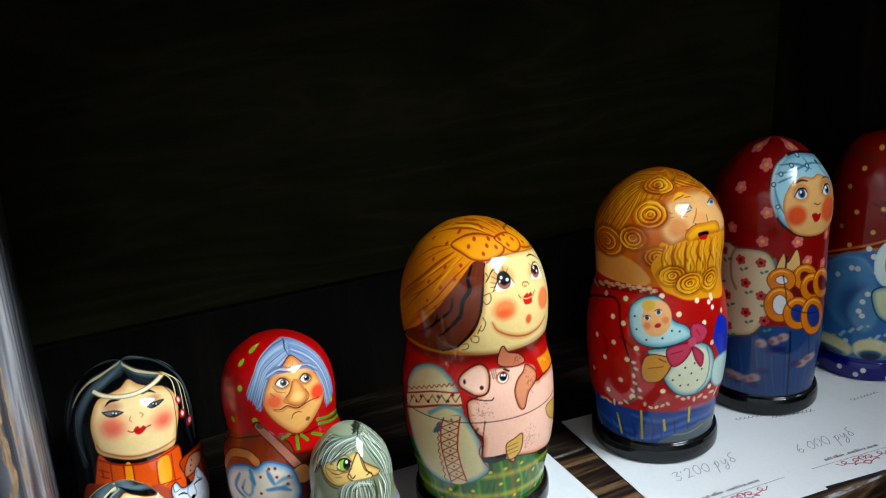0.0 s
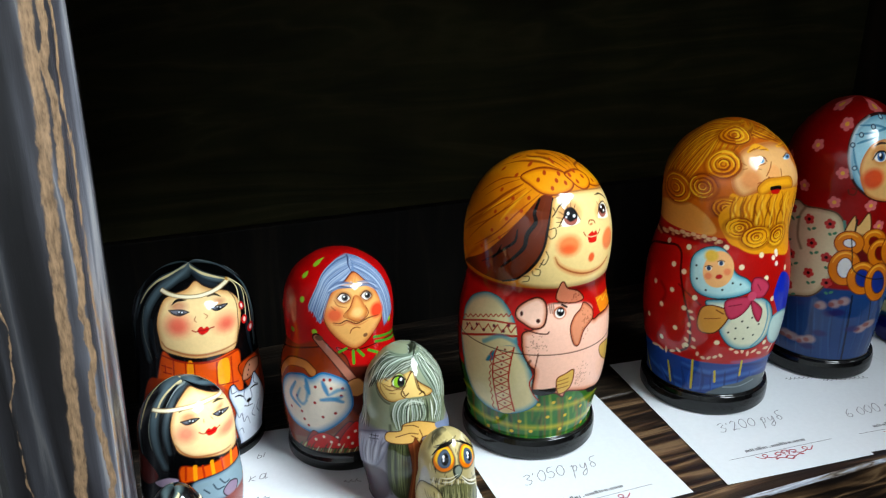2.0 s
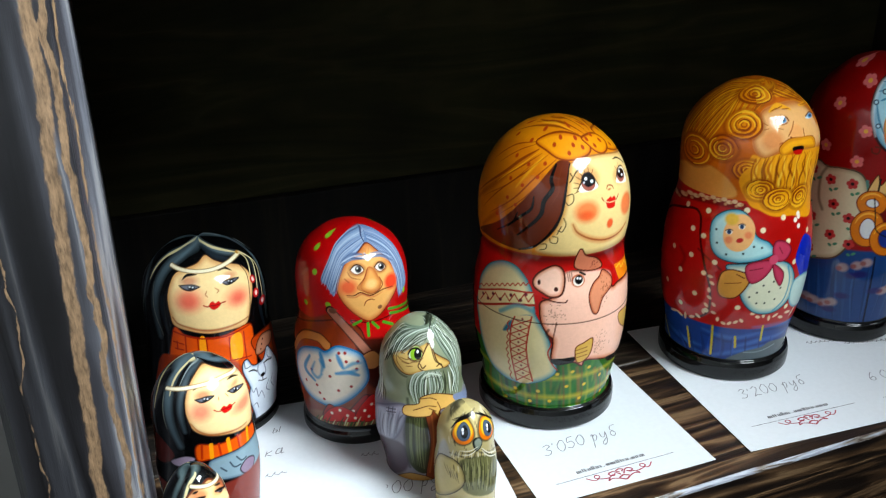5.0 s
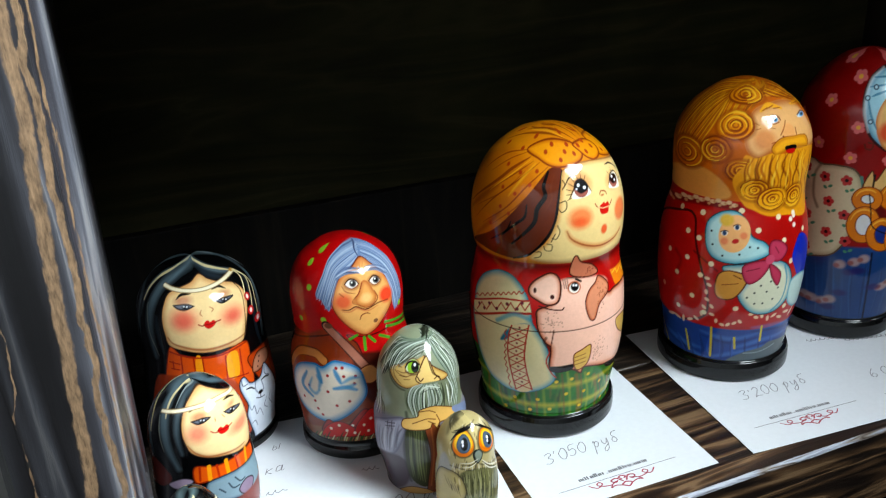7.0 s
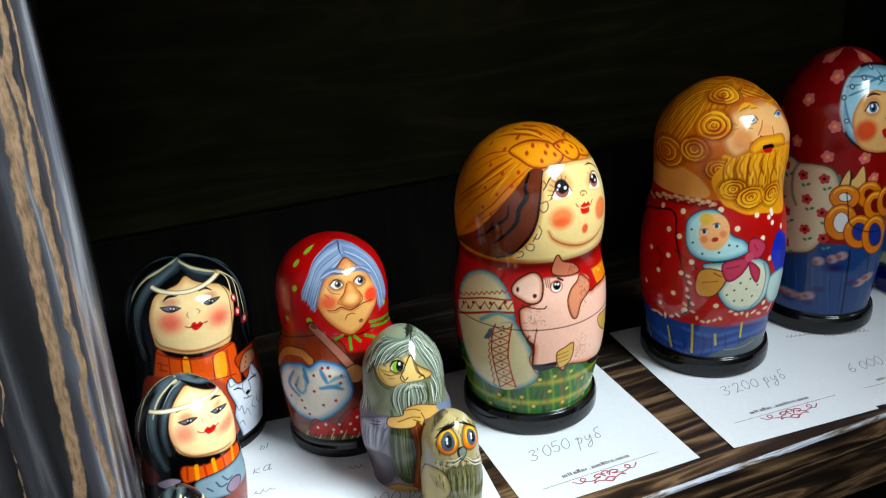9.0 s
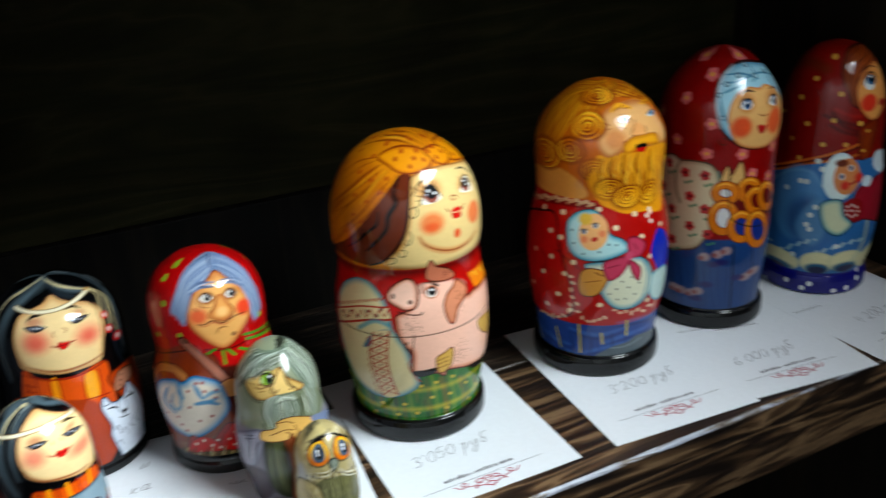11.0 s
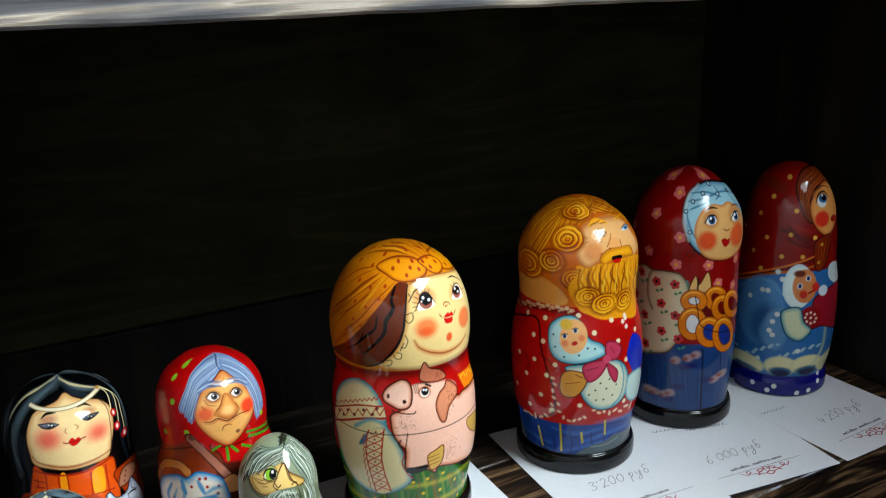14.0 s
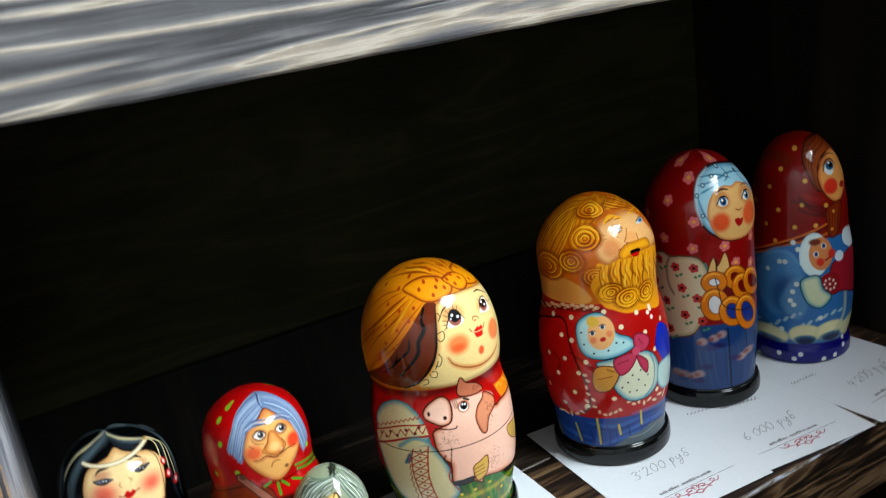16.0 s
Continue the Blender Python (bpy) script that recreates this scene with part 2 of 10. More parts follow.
# the shelf unit
PL, PLI, PR, BACK, TOPZ = -0.282, -0.2355, 0.419, 0.287, 1.3243


def eased_panel():
    """The upright with its inner front corner planed off to a narrow sloping face."""
    outline = [(PL, 0.003), (PL + 0.003, 0.0), (-0.2412, 0.0), (-0.2406, 0.0004), (-0.2398, 0.0018), (-0.2352, 0.0190), (-0.2345, 0.0235), (-0.2345, BACK + 0.03), (PL, BACK + 0.03)]
    bm = bmesh.new()
    rows = []
    for k in range(121):
        z = 1.9 * k / 120
        rows.append([bm.verts.new(Vector((x, y, z)) + 0.0005 * noise.noise_vector((x * 30, y * 30, z * 9))) for x, y in outline])
    for p, q in zip(rows, rows[1:]):
        for i in range(len(outline)):
            j = (i + 1) % len(outline)
            bm.faces.new((p[i], p[j], q[j], q[i]))
    bm.faces.new(rows[0][::-1])
    bm.faces.new(rows[-1])
    bmesh.ops.recalc_face_normals(bm, faces=bm.faces[:])
    return bm


unit = tagged(new("shelf_unit"), "dark stained wooden shelf unit with rough charred grain", "shelf")
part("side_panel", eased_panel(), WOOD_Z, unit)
part("side_panel", box(PR, PR + 0.045, 0.0, BACK + 0.03, 0.0, 1.9, 0.003, 60, 0.0006, 9), WOOD_UNLIT, unit)
# the back is darker up to 95 mm above the shelf
part("back_board", box(PLI, PR, BACK - 0.006, BACK + 0.02, 0.3, SH + 0.095, 0.001), WOOD_BLACK, unit, "near-black lower back board")
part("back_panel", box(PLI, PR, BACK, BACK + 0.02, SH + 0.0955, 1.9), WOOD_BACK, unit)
THICK = 0.056
part("shelf_plank", box(PLI, PR, 0.0, 0.1240, SH - THICK, SH - 0.0007, 0.0022, 90, 0.0002, 1), WOOD_X, unit)
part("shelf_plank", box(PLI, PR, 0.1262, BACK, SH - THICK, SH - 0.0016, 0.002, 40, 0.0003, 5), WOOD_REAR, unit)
bm = box(PLI, PR, 0.0, BACK, TOPZ, TOPZ + 0.045, 0.003, 90, 0.0008, 7)
for v in bm.verts:  # tilted so that its lower edge fits the camera's view
    v.co.z -= 0.010 * (v.co.x - PLI)
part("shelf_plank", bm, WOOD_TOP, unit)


def arris_strip(x0, x1, seed):
    """The front arris of the shelf: a narrow pale strip of uneven width that runs out to one end."""
    bm = bmesh.new()
    rows = []
    n = 260
    for k in range(n + 1):
        x = x0 + (x1 - x0) * k / n
        a = 0.0011 + 0.0009 * noise.noise((x * 60, seed, 0)) + 0.0005 * noise.noise((x * 300, seed, 3))
        c = 0.0016 + 0.0010 * noise.noise((x * 45, seed, 7)) + 0.0006 * noise.noise((x * 280, seed, 9))
        keep = min(1.0, max(0.12, (0.24 - x) / 0.06))
        a, c = a * keep, c * keep
        top = SH - 0.0004
        rows.append([bm.verts.new(v) for v in ((x, 0.0006 + 0.0009 * keep + 0.5 * max(a, 0), top), (x, 0.0004, top - 0.0004), (x, -0.0004, top - 0.0004 - 0.0009 * keep), (x, -0.0003, top - 0.0005 - 0.0011 * keep - 0.4 * max(c, 0)))])
    for p, q in zip(rows, rows[1:]):
        for i in range(3):
            bm.faces.new((p[i], q[i], q[i + 1], p[i + 1]))
    return bm


PALE_ARRIS = grained_wood("pale wood of the front edge", (14, 60, 60), [(0.0, (0.07, 0.045, 0.03)), (0.3, (0.26, 0.22, 0.19)), (0.6, (0.34, 0.36, 0.43)), (1.0, (0.55, 0.58, 0.66))], 0.3)
part("pale_edge", arris_strip(PLI + 0.002, PR - 0.002, 2), PALE_ARRIS, unit, "pale front edge", smooth=True)


# ---- painted wooden dolls ----
def profile(stand, body, height, step):
    """Radius and height down a turned doll, in mm, about step apart; stand: radius and height of its foot."""
    sr, sh = stand
    pts = [(0.0, 0.0), (sr * 0.97, 0.0), (sr * 0.995, sh * 0.12), (sr, sh * 0.4), (sr * 0.995, sh * 0.7), (sr * 0.97, sh * 0.93), (body[0][1] + 0.25, sh * 1.0)]
    path = [(r, f * height) for f, r in body] + [(0.0, height)]
    ext = [(2 * path[0][0] - path[1][0], 2 * path[0][1] - path[1][1])] + path + [(-path[-2][0], path[-2][1])]
    fine = []
    for a, b, c, d in zip(ext, ext[1:], ext[2:], ext[3:]):
        for k in range(24):
            s = k / 24
            fine.append(tuple(0.5 * (2 * q + (r - p) * s + (2 * p - 5 * q + 4 * r - w) * s * s + (3 * q - p - 3 * r + w) * s ** 3) for p, q, r, w in zip(a, b, c, d)))
    fine.append(path[-1])
    curve = np.array(pts + fine)
    curve[:, 0] = np.maximum(curve[:, 0], 0)
    run = np.r_[0, np.cumsum(np.hypot(*np.diff(curve, axis=0).T))]
    at = np.linspace(0, run[-1], int(run[-1] / step) + 1)
    return np.interp(at, run, curve[:, 0]), np.interp(at, run, curve[:, 1])


class Painter:
    """Brushwork on a doll: x is the way round from its front in mm at its widest, y the height in mm."""

    def __init__(self, angle, height, radius, rings):
        self.rings = rings
        self.a, self.x, self.y = angle, np.radians(angle) * radius, height
        self.k = radius * math.pi / 180
        self.c = np.ones((len(angle), 3))
        self.q = np.interp(height, rings[1], rings[0])

    def lay(self, cover, colour, where=slice(None)):
        cover = np.clip(cover, 0, 1)[:, None]
        self.c[where] = self.c[where] * (1 - cover) + np.array(lin(*colour)) * cover

    def band(self, low, high, colour, soft=0.5, alpha=1.0):
        self.lay(alpha * np.minimum((self.y - low) / soft + 0.5, (high - self.y) / soft + 0.5), colour)

    def near(self, pts, pad):
        p = np.array(pts, float)
        (x0, y0), (x1, y1) = p.min(0) - pad, p.max(0) + pad
        return np.nonzero((self.x > x0) & (self.x < x1) & (self.y > y0) & (self.y < y1))[0]

    def spot(self, x, y, rx, ry, colour, turn=0.0, soft=0.5, alpha=1.0):
        """An oval dab; soft: the width of its edge in mm."""
        pad = max(rx, ry) + soft
        w = self.near([(x, y)], pad)
        c, s = math.cos(radians(turn)), math.sin(radians(turn))
        dx, dy = self.x[w] - x, self.y[w] - y
        d = np.sqrt(((dx * c + dy * s) / rx) ** 2 + ((dy * c - dx * s) / ry) ** 2)
        self.lay(alpha * np.clip((1 - d) * min(rx, ry) / soft + 0.5, 0, 1), colour, w)

    def q_at(self, y):
        return float(np.interp(y, self.rings[1], self.rings[0]))

    def dot(self, x, y, r, colour, **how):
        """A round dab of radius r, also near the crown, where the way round is shorter."""
        q = float(np.interp(y, self.rings[1], self.rings[0]))
        self.spot(x, y, r / max(q, 0.35), r, colour, **how)

    @staticmethod
    def spline(p, closed, n=6):
        if len(p) < 3:
            return np.array([p[0] + (p[-1] - p[0]) * s / n for s in range(n + 1)])
        ext = np.r_[p[-1:], p, p[:2]] if closed else np.r_[2 * p[:1] - p[1:2], p, 2 * p[-1:] - p[-2:-1]]
        out = []
        for a, b, c, d in zip(ext, ext[1:], ext[2:], ext[3:]):
            for s in np.arange(n) / n:
                out.append(0.5 * (2 * b + (c - a) * s + (2 * a - 5 * b + 4 * c - d) * s * s + (3 * b - a - 3 * c + d) * s ** 3))
        return np.array(out if closed else out + [p[-1]])

    def smooth(self, pts, closed, curved=True):
        """A stroke through the points, led over the turned surface as a brush would go."""
        p = np.array(pts, float)
        turn = np.radians(p[:, 0] / self.k)
        r = np.interp(p[:, 1], self.rings[1], self.rings[0])
        space = np.stack([r * np.sin(turn), r * np.cos(turn), p[:, 1]], 1)
        if not curved:
            space = np.concatenate([a + (b - a) * np.arange(6)[:, None] / 6 for a, b in zip(space, np.roll(space, -1, 0))])
        else:
            space = self.spline(space, closed)
        back = np.unwrap(np.arctan2(space[:, 0], space[:, 1]))
        back += 2 * math.pi * round((turn[0] - back[0]) / (2 * math.pi))
        return np.stack([np.degrees(back) * self.k, space[:, 2]], 1)

    def reach(self, w, p, closed):
        q = self.q[w]
        x, y = self.x[w] * q, self.y[w]
        best, inside, at = np.full(len(w), 1e9), np.zeros(len(w), bool), np.zeros(len(w))
        ends = list(zip(p, np.roll(p, -1, 0))) if closed else list(zip(p[:-1], p[1:]))
        for n, ((ax, ay), (bx, by)) in enumerate(ends):
            ax, bx = ax * q, bx * q
            dx, dy = bx - ax, by - ay
            s = np.clip(((x - ax) * dx + (y - ay) * dy) / (dx * dx + dy * dy + 1e-9), 0, 1)
            d = np.hypot(x - ax - s * dx, y - ay - s * dy)
            at = np.where(d < best, (n + s) / len(ends), at)
            best = np.minimum(best, d)
            if closed and abs(dy) > 1e-9:
                inside ^= ((ay > y) != (by > y)) & (x < ax + (y - ay) * dx / dy)
        return best, inside, at

    def patch(self, pts, colour, soft=0.4, edge=None, width=0.6, alpha=1.0, rim=None, rim_width=3.0, curved=True):
        """A filled shape; edge: an outline of that colour; rim: a soft tint along its inside."""
        p = self.smooth(pts, True, curved)
        w = self.near(p, 2.5 + width)
        d, inside, _ = self.reach(w, p, True)
        signed = np.where(inside, d, -d)
        self.lay(alpha * np.clip(signed / soft + 0.5, 0, 1), colour, w)
        if rim:
            self.lay(np.clip(signed / soft + 0.5, 0, 1) * np.clip(1 - d / rim_width, 0, 1) ** 1.3, rim, w)
        if edge:
            self.lay(np.clip((width / 2 - d) / 0.35 + 0.5, 0, 1), edge, w)

    def line(self, pts, colour, width=0.6, alpha=1.0, soft=0.35, taper=0.0):
        p = self.smooth(pts, False)
        w = self.near(p, 2 * width + 2)
        d, _, at = self.reach(w, p, False)
        half = width / 2 * (1 - taper * np.abs(2 * at - 1) ** 2)
        self.lay(alpha * np.clip((half - d) / soft + 0.5, 0, 1), colour, w)

    def strands(self, a, b, colours, count, width, seed=1, alpha=0.8):
        """Fine lines that lead from one curve to another, as in hair or folds."""
        rnd = random.Random(seed)
        pa, pb = self.smooth(a, False), self.smooth(b, False)
        for n in range(count):
            s = (n + rnd.random()) / count
            p = pa[int(s * (len(pa) - 1))]
            q = pb[int(s * (len(pb) - 1))]
            self.line([p, q] if self.q_at((p[1] + q[1]) / 2) < 0.8 else [p, (p + q) / 2 + np.array([rnd.uniform(-1, 1), rnd.uniform(-1, 1)]) * width, q], colours[n % len(colours)], width * rnd.uniform(0.5, 1.2), alpha * rnd.uniform(0.5, 1), taper=0.7)

    def comb(self, a, b, colours, count, width, seed=1, alpha=0.8):
        """Brushed hair: lines between two locks of the same number of points, blended over the surface."""
        rnd = random.Random(seed)

        def lifted(pts):
            p = np.array(pts, float)
            turn, r = np.radians(p[:, 0] / self.k), np.interp(p[:, 1], self.rings[1], self.rings[0])
            return np.stack([r * np.sin(turn), r * np.cos(turn), p[:, 1]], 1)

        first, last = lifted(a), lifted(b)
        for n in range(count):
            s = (n + rnd.random()) / count
            q = first * (1 - s) + last * s
            q[:, 2] += rnd.uniform(-0.3, 0.3)
            q[-1, 2] += rnd.uniform(-2.5, 1.0)
            pts = np.stack([np.degrees(np.arctan2(q[:, 0], q[:, 1])) * self.k, q[:, 2]], 1)
            self.line(pts, colours[n % len(colours)], width * rnd.uniform(0.5, 1.2), alpha * rnd.uniform(0.6, 1), taper=0.6)

    def flower(self, x, y, size, petal, heart, n=5, turn=0.0):
        for k in range(n):
            t = radians(turn + 360 * k / n)
            q = max(float(np.interp(y, self.rings[1], self.rings[0])), 0.35)
            self.dot(x + size * 0.55 * math.cos(t) / q, y + size * 0.55 * math.sin(t), size * 0.42, petal)
        self.dot(x, y, size * 0.3, heart)


def doll(name, at, stand, body, height, front, paint, label, step=0.55, group=""):
    """One turned wooden doll, painted all over; front: the way it faces, in degrees to the right of straight out."""
    r, z = profile(stand, body, height, step)
    radius = max(q for _, q in body)
    # finer columns on the side that the shop sees
    mid, fine = -32 - front, 112
    ang = np.r_[np.arange(mid - fine, mid + fine, math.degrees(step / radius)), np.linspace(mid + fine, mid + 360 - fine, 26)[:-1]]
    n, rows = len(ang), len(r)
    turn = np.radians(ang + front)
    co = np.stack([r[:, None] * np.sin(turn), -r[:, None] * np.cos(turn), z[:, None] + 0 * turn], -1).reshape(-1, 3) / 1000
    i, j = np.meshgrid(np.arange(rows - 1), np.arange(n), indexing="ij")
    k = (j + 1) % n
    quads = np.stack([i * n + j, i * n + k, (i + 1) * n + k, (i + 1) * n + j], -1).reshape(-1, 4)
    me = bpy.data.meshes.new(name)
    me.vertices.add(len(co))
    me.vertices.foreach_set("co", co.ravel())
    me.loops.add(quads.size)
    me.loops.foreach_set("vertex_index", quads.ravel())
    me.polygons.add(len(quads))
    me.polygons.foreach_set("loop_start", np.arange(len(quads)) * 4)
    me.polygons.foreach_set("loop_total", np.full(len(quads), 4))
    me.polygons.foreach_set("use_smooth", np.ones(len(quads), bool))
    me.update(calc_edges=True)
    p = Painter((np.tile(ang, rows) + 180) % 360 - 180, np.repeat(z, n), radius, (r[12:] / radius, z[12:]))
    paint(p)
    p.c = np.clip(p.c, 0, 1) ** 1.32
    layer = me.color_attributes.new("paint", "FLOAT_COLOR", "POINT")
    layer.data.foreach_set("color", np.c_[p.c, np.ones(len(co))].ravel())
    me.materials.append(LACQUER)
    ob = new(name, me)
    ob.location = (at[0], at[1], SH + 0.0003)
    return tagged(ob, label, "nesting doll", group)


def curl(p, x, y, rx, ry, tone=1):
    """A painted ringlet: a soft round with hand-drawn rings winding inwards."""
    rnd = random.Random(int(x * 7 + y * 3))
    base = ((206, 122, 10), (228, 152, 16), (242, 180, 30))[tone]
    p.spot(x, y, rx * 1.04, ry * 1.04, (150, 74, 8), soft=2.2, alpha=0.8)
    p.spot(x, y, rx * 0.92, ry * 0.92, base, soft=1.6)
    turn = rnd.uniform(0, 6)
    for n in range(9):
        colour = ((150, 74, 8), (248, 200, 66), (178, 98, 14))[n % 3]
        size, start, span = 0.93 - 0.098 * n, turn + n * 2.1, rnd.uniform(3.4, 5.2)
        pts = []
        for k in range(14):
            t = start + span * k / 13
            r = size * (1 - 0.10 * k / 13) * rnd.uniform(0.97, 1.03)
            pts.append((x + rx * r * math.cos(t), y + ry * r * math.sin(t)))
        p.line(pts, colour, rnd.uniform(0.7, 1.35), 0.9, taper=0.6)


def paint_pig_doll(p):
    p.band(-5, 300, (226, 152, 22))
    # soft patch that puts the scarf's shaded left side into the ochre
    p.patch([(-99, 154.1), (-79.7, 142.3), (-76.1, 121), (-48.7, 118.4), (-19.7, 133.1), (-33.5, 164.4), (-72.1, 172.7)], (205, 122, 14), soft=3.73, alpha=0.6)
    p.line([(-83.9, 140.5), (-60.9, 156.9), (-50.5, 164.8), (-38.4, 170.6)], (152, 74, 8), 1.87, alpha=0.85, taper=0.8)
    p.line([(-44.2, 173.4), (-64.3, 170.1), (-77.8, 160.8)], (152, 74, 8), 0.75, alpha=0.85, taper=0.8)
    p.line([(-42.1, 172.6), (-56.3, 168.6), (-69.1, 160.8)], (152, 74, 8), 0.5, alpha=0.85, taper=0.8)
    p.line([(14.2, 175.9), (-4.1, 180.6), (-77.7, 180.8)], (152, 74, 8), 0.75, alpha=0.85, taper=0.8)
    p.line([(20.1, 176.4), (20.8, 181.2), (-81.5, 182.1)], (152, 74, 8), 0.62, alpha=0.85, taper=0.8)
    p.line([(27.7, 176.7), (45.5, 180.6), (62.2, 181.9)], (152, 74, 8), 0.62, alpha=0.85, taper=0.8)
    p.line([(37, 176.9), (50.9, 179), (85.3, 179)], (152, 74, 8), 0.62, alpha=0.85, taper=0.8)
    p.line([(5.7, 176.5), (-21.2, 179.6), (-63.8, 178.8), (-83.6, 174.5)], (152, 74, 8), 0.75, alpha=0.85, taper=0.8)
    p.line([(-22.7, 166.8), (-36.5, 157.5), (-48.6, 145.3), (-66.4, 132.8)], (152, 74, 8), 0.87, alpha=0.85, taper=0.8)
    p.line([(-29.5, 168.6), (-43.1, 160.1), (-60.4, 147.1), (-74, 134.3)], (152, 74, 8), 0.75, alpha=0.85, taper=0.8)
    p.line([(-34.8, 169), (-48.6, 161.6), (-66, 150.5)], (152, 74, 8), 0.62, alpha=0.85, taper=0.8)
    p.line([(-39.7, 164.2), (-53.3, 152.8), (-75.1, 140)], (152, 74, 8), 0.5, alpha=0.85, taper=0.8)
    p.line([(1, 179.8), (-33.1, 181.2), (-74, 179.9)], (152, 74, 8), 0.37, alpha=0.85, taper=0.8)
    p.line([(-19.7, 165.4), (-33.4, 154.7), (-43.1, 145.5), (-58.6, 133.6)], (152, 74, 8), 0.62, alpha=0.85, taper=0.8)
    p.line([(-82.5, 137.8), (-69.3, 147.4), (-58, 155.2)], (150, 70, 8), 3.24, alpha=0.5, taper=0.5, soft=1.99)
    p.line([(-75.6, 122.5), (-62.3, 132.7), (-52.7, 141.9)], (160, 78, 8), 2.74, alpha=0.5, taper=0.5, soft=1.74)
    p.line([(-32.7, 168), (-40.4, 161.2), (-48.2, 151.3)], (246, 196, 60), 1.49, alpha=0.5, taper=0.7, soft=1.0)
    p.line([(-37, 169.8), (-49.1, 162.5), (-64.1, 151.4)], (244, 185, 50), 0.75, alpha=0.7, taper=0.8)
    p.line([(2.1, 177.5), (-20.5, 180.4), (-64, 180.3)], (246, 190, 60), 0.75, alpha=0.7, taper=0.8)
    p.patch([(-20.4, 166.4), (-12, 165.1), (-14.2, 157.5), (-16.2, 150.5), (-18.4, 139.9), (-23.2, 130.8), (-30.3, 122.1), (-40.6, 117), (-53.5, 116.7), (-68.8, 117.6), (-82.2, 117.9), (-58.7, 130), (-46.7, 140.6), (-35.8, 152.5), (-27.2, 161.7)], (122, 56, 16), soft=0.5)
    p.line([(-22.8, 164.5), (-25.6, 157.8), (-24.5, 152.8), (-29.1, 146.5), (-30.2, 139.9), (-34.9, 133.9), (-43.9, 125.6)], (10, 5, 4), 2.49, alpha=0.97, taper=0.55, soft=0.37)
    p.line([(-12.6, 164.7), (-15, 156.6), (-16.6, 149.5), (-18.8, 138.8), (-24.1, 129.6), (-32.8, 120.7), (-43.3, 116.6)], (10, 5, 4), 1.87, alpha=0.97, taper=0.55, soft=0.37)
    p.line([(-35.4, 148.3), (-36.3, 141.8), (-42.5, 136.6), (-50.7, 129.3)], (10, 5, 4), 1.62, alpha=0.97, taper=0.55, soft=0.37)
    p.line([(-44.5, 138.6), (-47.8, 132.3), (-59, 124.9)], (10, 5, 4), 1.12, alpha=0.97, taper=0.55, soft=0.37)
    p.line([(-18.4, 163.5), (-21, 156.8), (-20.5, 151.7), (-24.9, 144.4)], (130, 66, 28), 1, alpha=0.7, taper=0.8)
    p.patch([(-11.1, 165.2), (1.3, 167.3), (24, 166.4), (55.6, 161.3), (57.5, 154), (53.1, 141.6), (48.6, 125.5), (47.2, 111.7), (21.6, 110.6), (2.9, 113), (-13.4, 114.3), (-32.9, 117.9), (-23.2, 128.4), (-17.8, 139.9), (-15.6, 150.5), (-14.1, 158.5)], (240, 214, 156), soft=0.5, rim=(214, 160, 90), rim_width=2.74)
    p.line([(-11.1, 165.2), (1.1, 167.2), (23.6, 166.2), (55.5, 161.1), (56.5, 158.5)], (150, 90, 40), 0.75, alpha=0.7)
    p.line([(-13, 160.4), (-11.7, 158.4), (-13.7, 156)], (30, 16, 8), 0.5)
    p.line([(-15.6, 149.5), (-12, 150.2), (-11.8, 146.5), (-14.6, 144.6), (-16.4, 146.3)], (30, 16, 8), 0.5)
    p.line([(-17.3, 137.6), (-15.9, 134.1), (-17.9, 130), (-20.2, 130.7)], (30, 16, 8), 0.5)
    p.line([(-23.2, 127.2), (-20.3, 126.5), (-20.8, 123.2), (-24.1, 123.6), (-24.9, 126)], (30, 16, 8), 0.5)
    p.line([(-30.3, 122.1), (-26.7, 122.3), (-27, 119.5), (-30.4, 118.5)], (30, 16, 8), 0.5)
    p.line([(-18.5, 133), (-20.8, 128.4)], (30, 16, 8), 0.5)
    p.spot(-3.3, 140.2, 7.50, 5.80, (240, 136, 78), soft=3.7, alpha=0.85)
    p.spot(-3.8, 138.4, 4.25, 2.20, (234, 98, 44), soft=2.47, alpha=0.7)
    p.spot(31.3, 137.6, 7.80, 6.20, (240, 128, 72), soft=2.16, alpha=0.85)
    p.spot(13.0, 131.0, 2.45, 2.70, (236, 116, 66), soft=1.23)
    p.spot(-1.3, 157.7, 8.90, 5.80, (220, 160, 100), soft=3.09, alpha=0.7)
    p.spot(29.0, 154.2, 9.00, 4.45, (220, 160, 100), soft=2.16, alpha=0.6)
    p.patch([(-7.7, 151.1), (-6.0, 155.1), (-0.9, 159.0), (2.8, 157.4), (5.6, 152.8), (0.2, 151.0)], (248, 244, 232))
    p.patch([(22.0, 152.6), (29.0, 157.3), (36.1, 156.4), (36.7, 149.5), (31.1, 149.3), (23.7, 151.0)], (248, 244, 232))
    p.spot(-1.1, 155.7, 5.10, 4.60, (128, 64, 54))
    p.spot(-0.9, 156.5, 4.95, 3.75, (16, 14, 24))
    p.patch([(-5.5, 155.4), (-1.8, 153.0), (3.0, 154.0), (1.6, 152.0), (-2.1, 151.3), (-5.2, 153.1)], (176, 110, 96), soft=0.62)
    p.spot(-2.7, 157.3, 1.00, 0.80, (250, 250, 250))
    p.spot(1.4, 155.7, 1.05, 0.75, (250, 250, 250))
    p.spot(-4.3, 155.5, 0.60, 0.50, (240, 240, 250))
    p.spot(29.8, 154.0, 5.65, 3.05, (128, 64, 54))
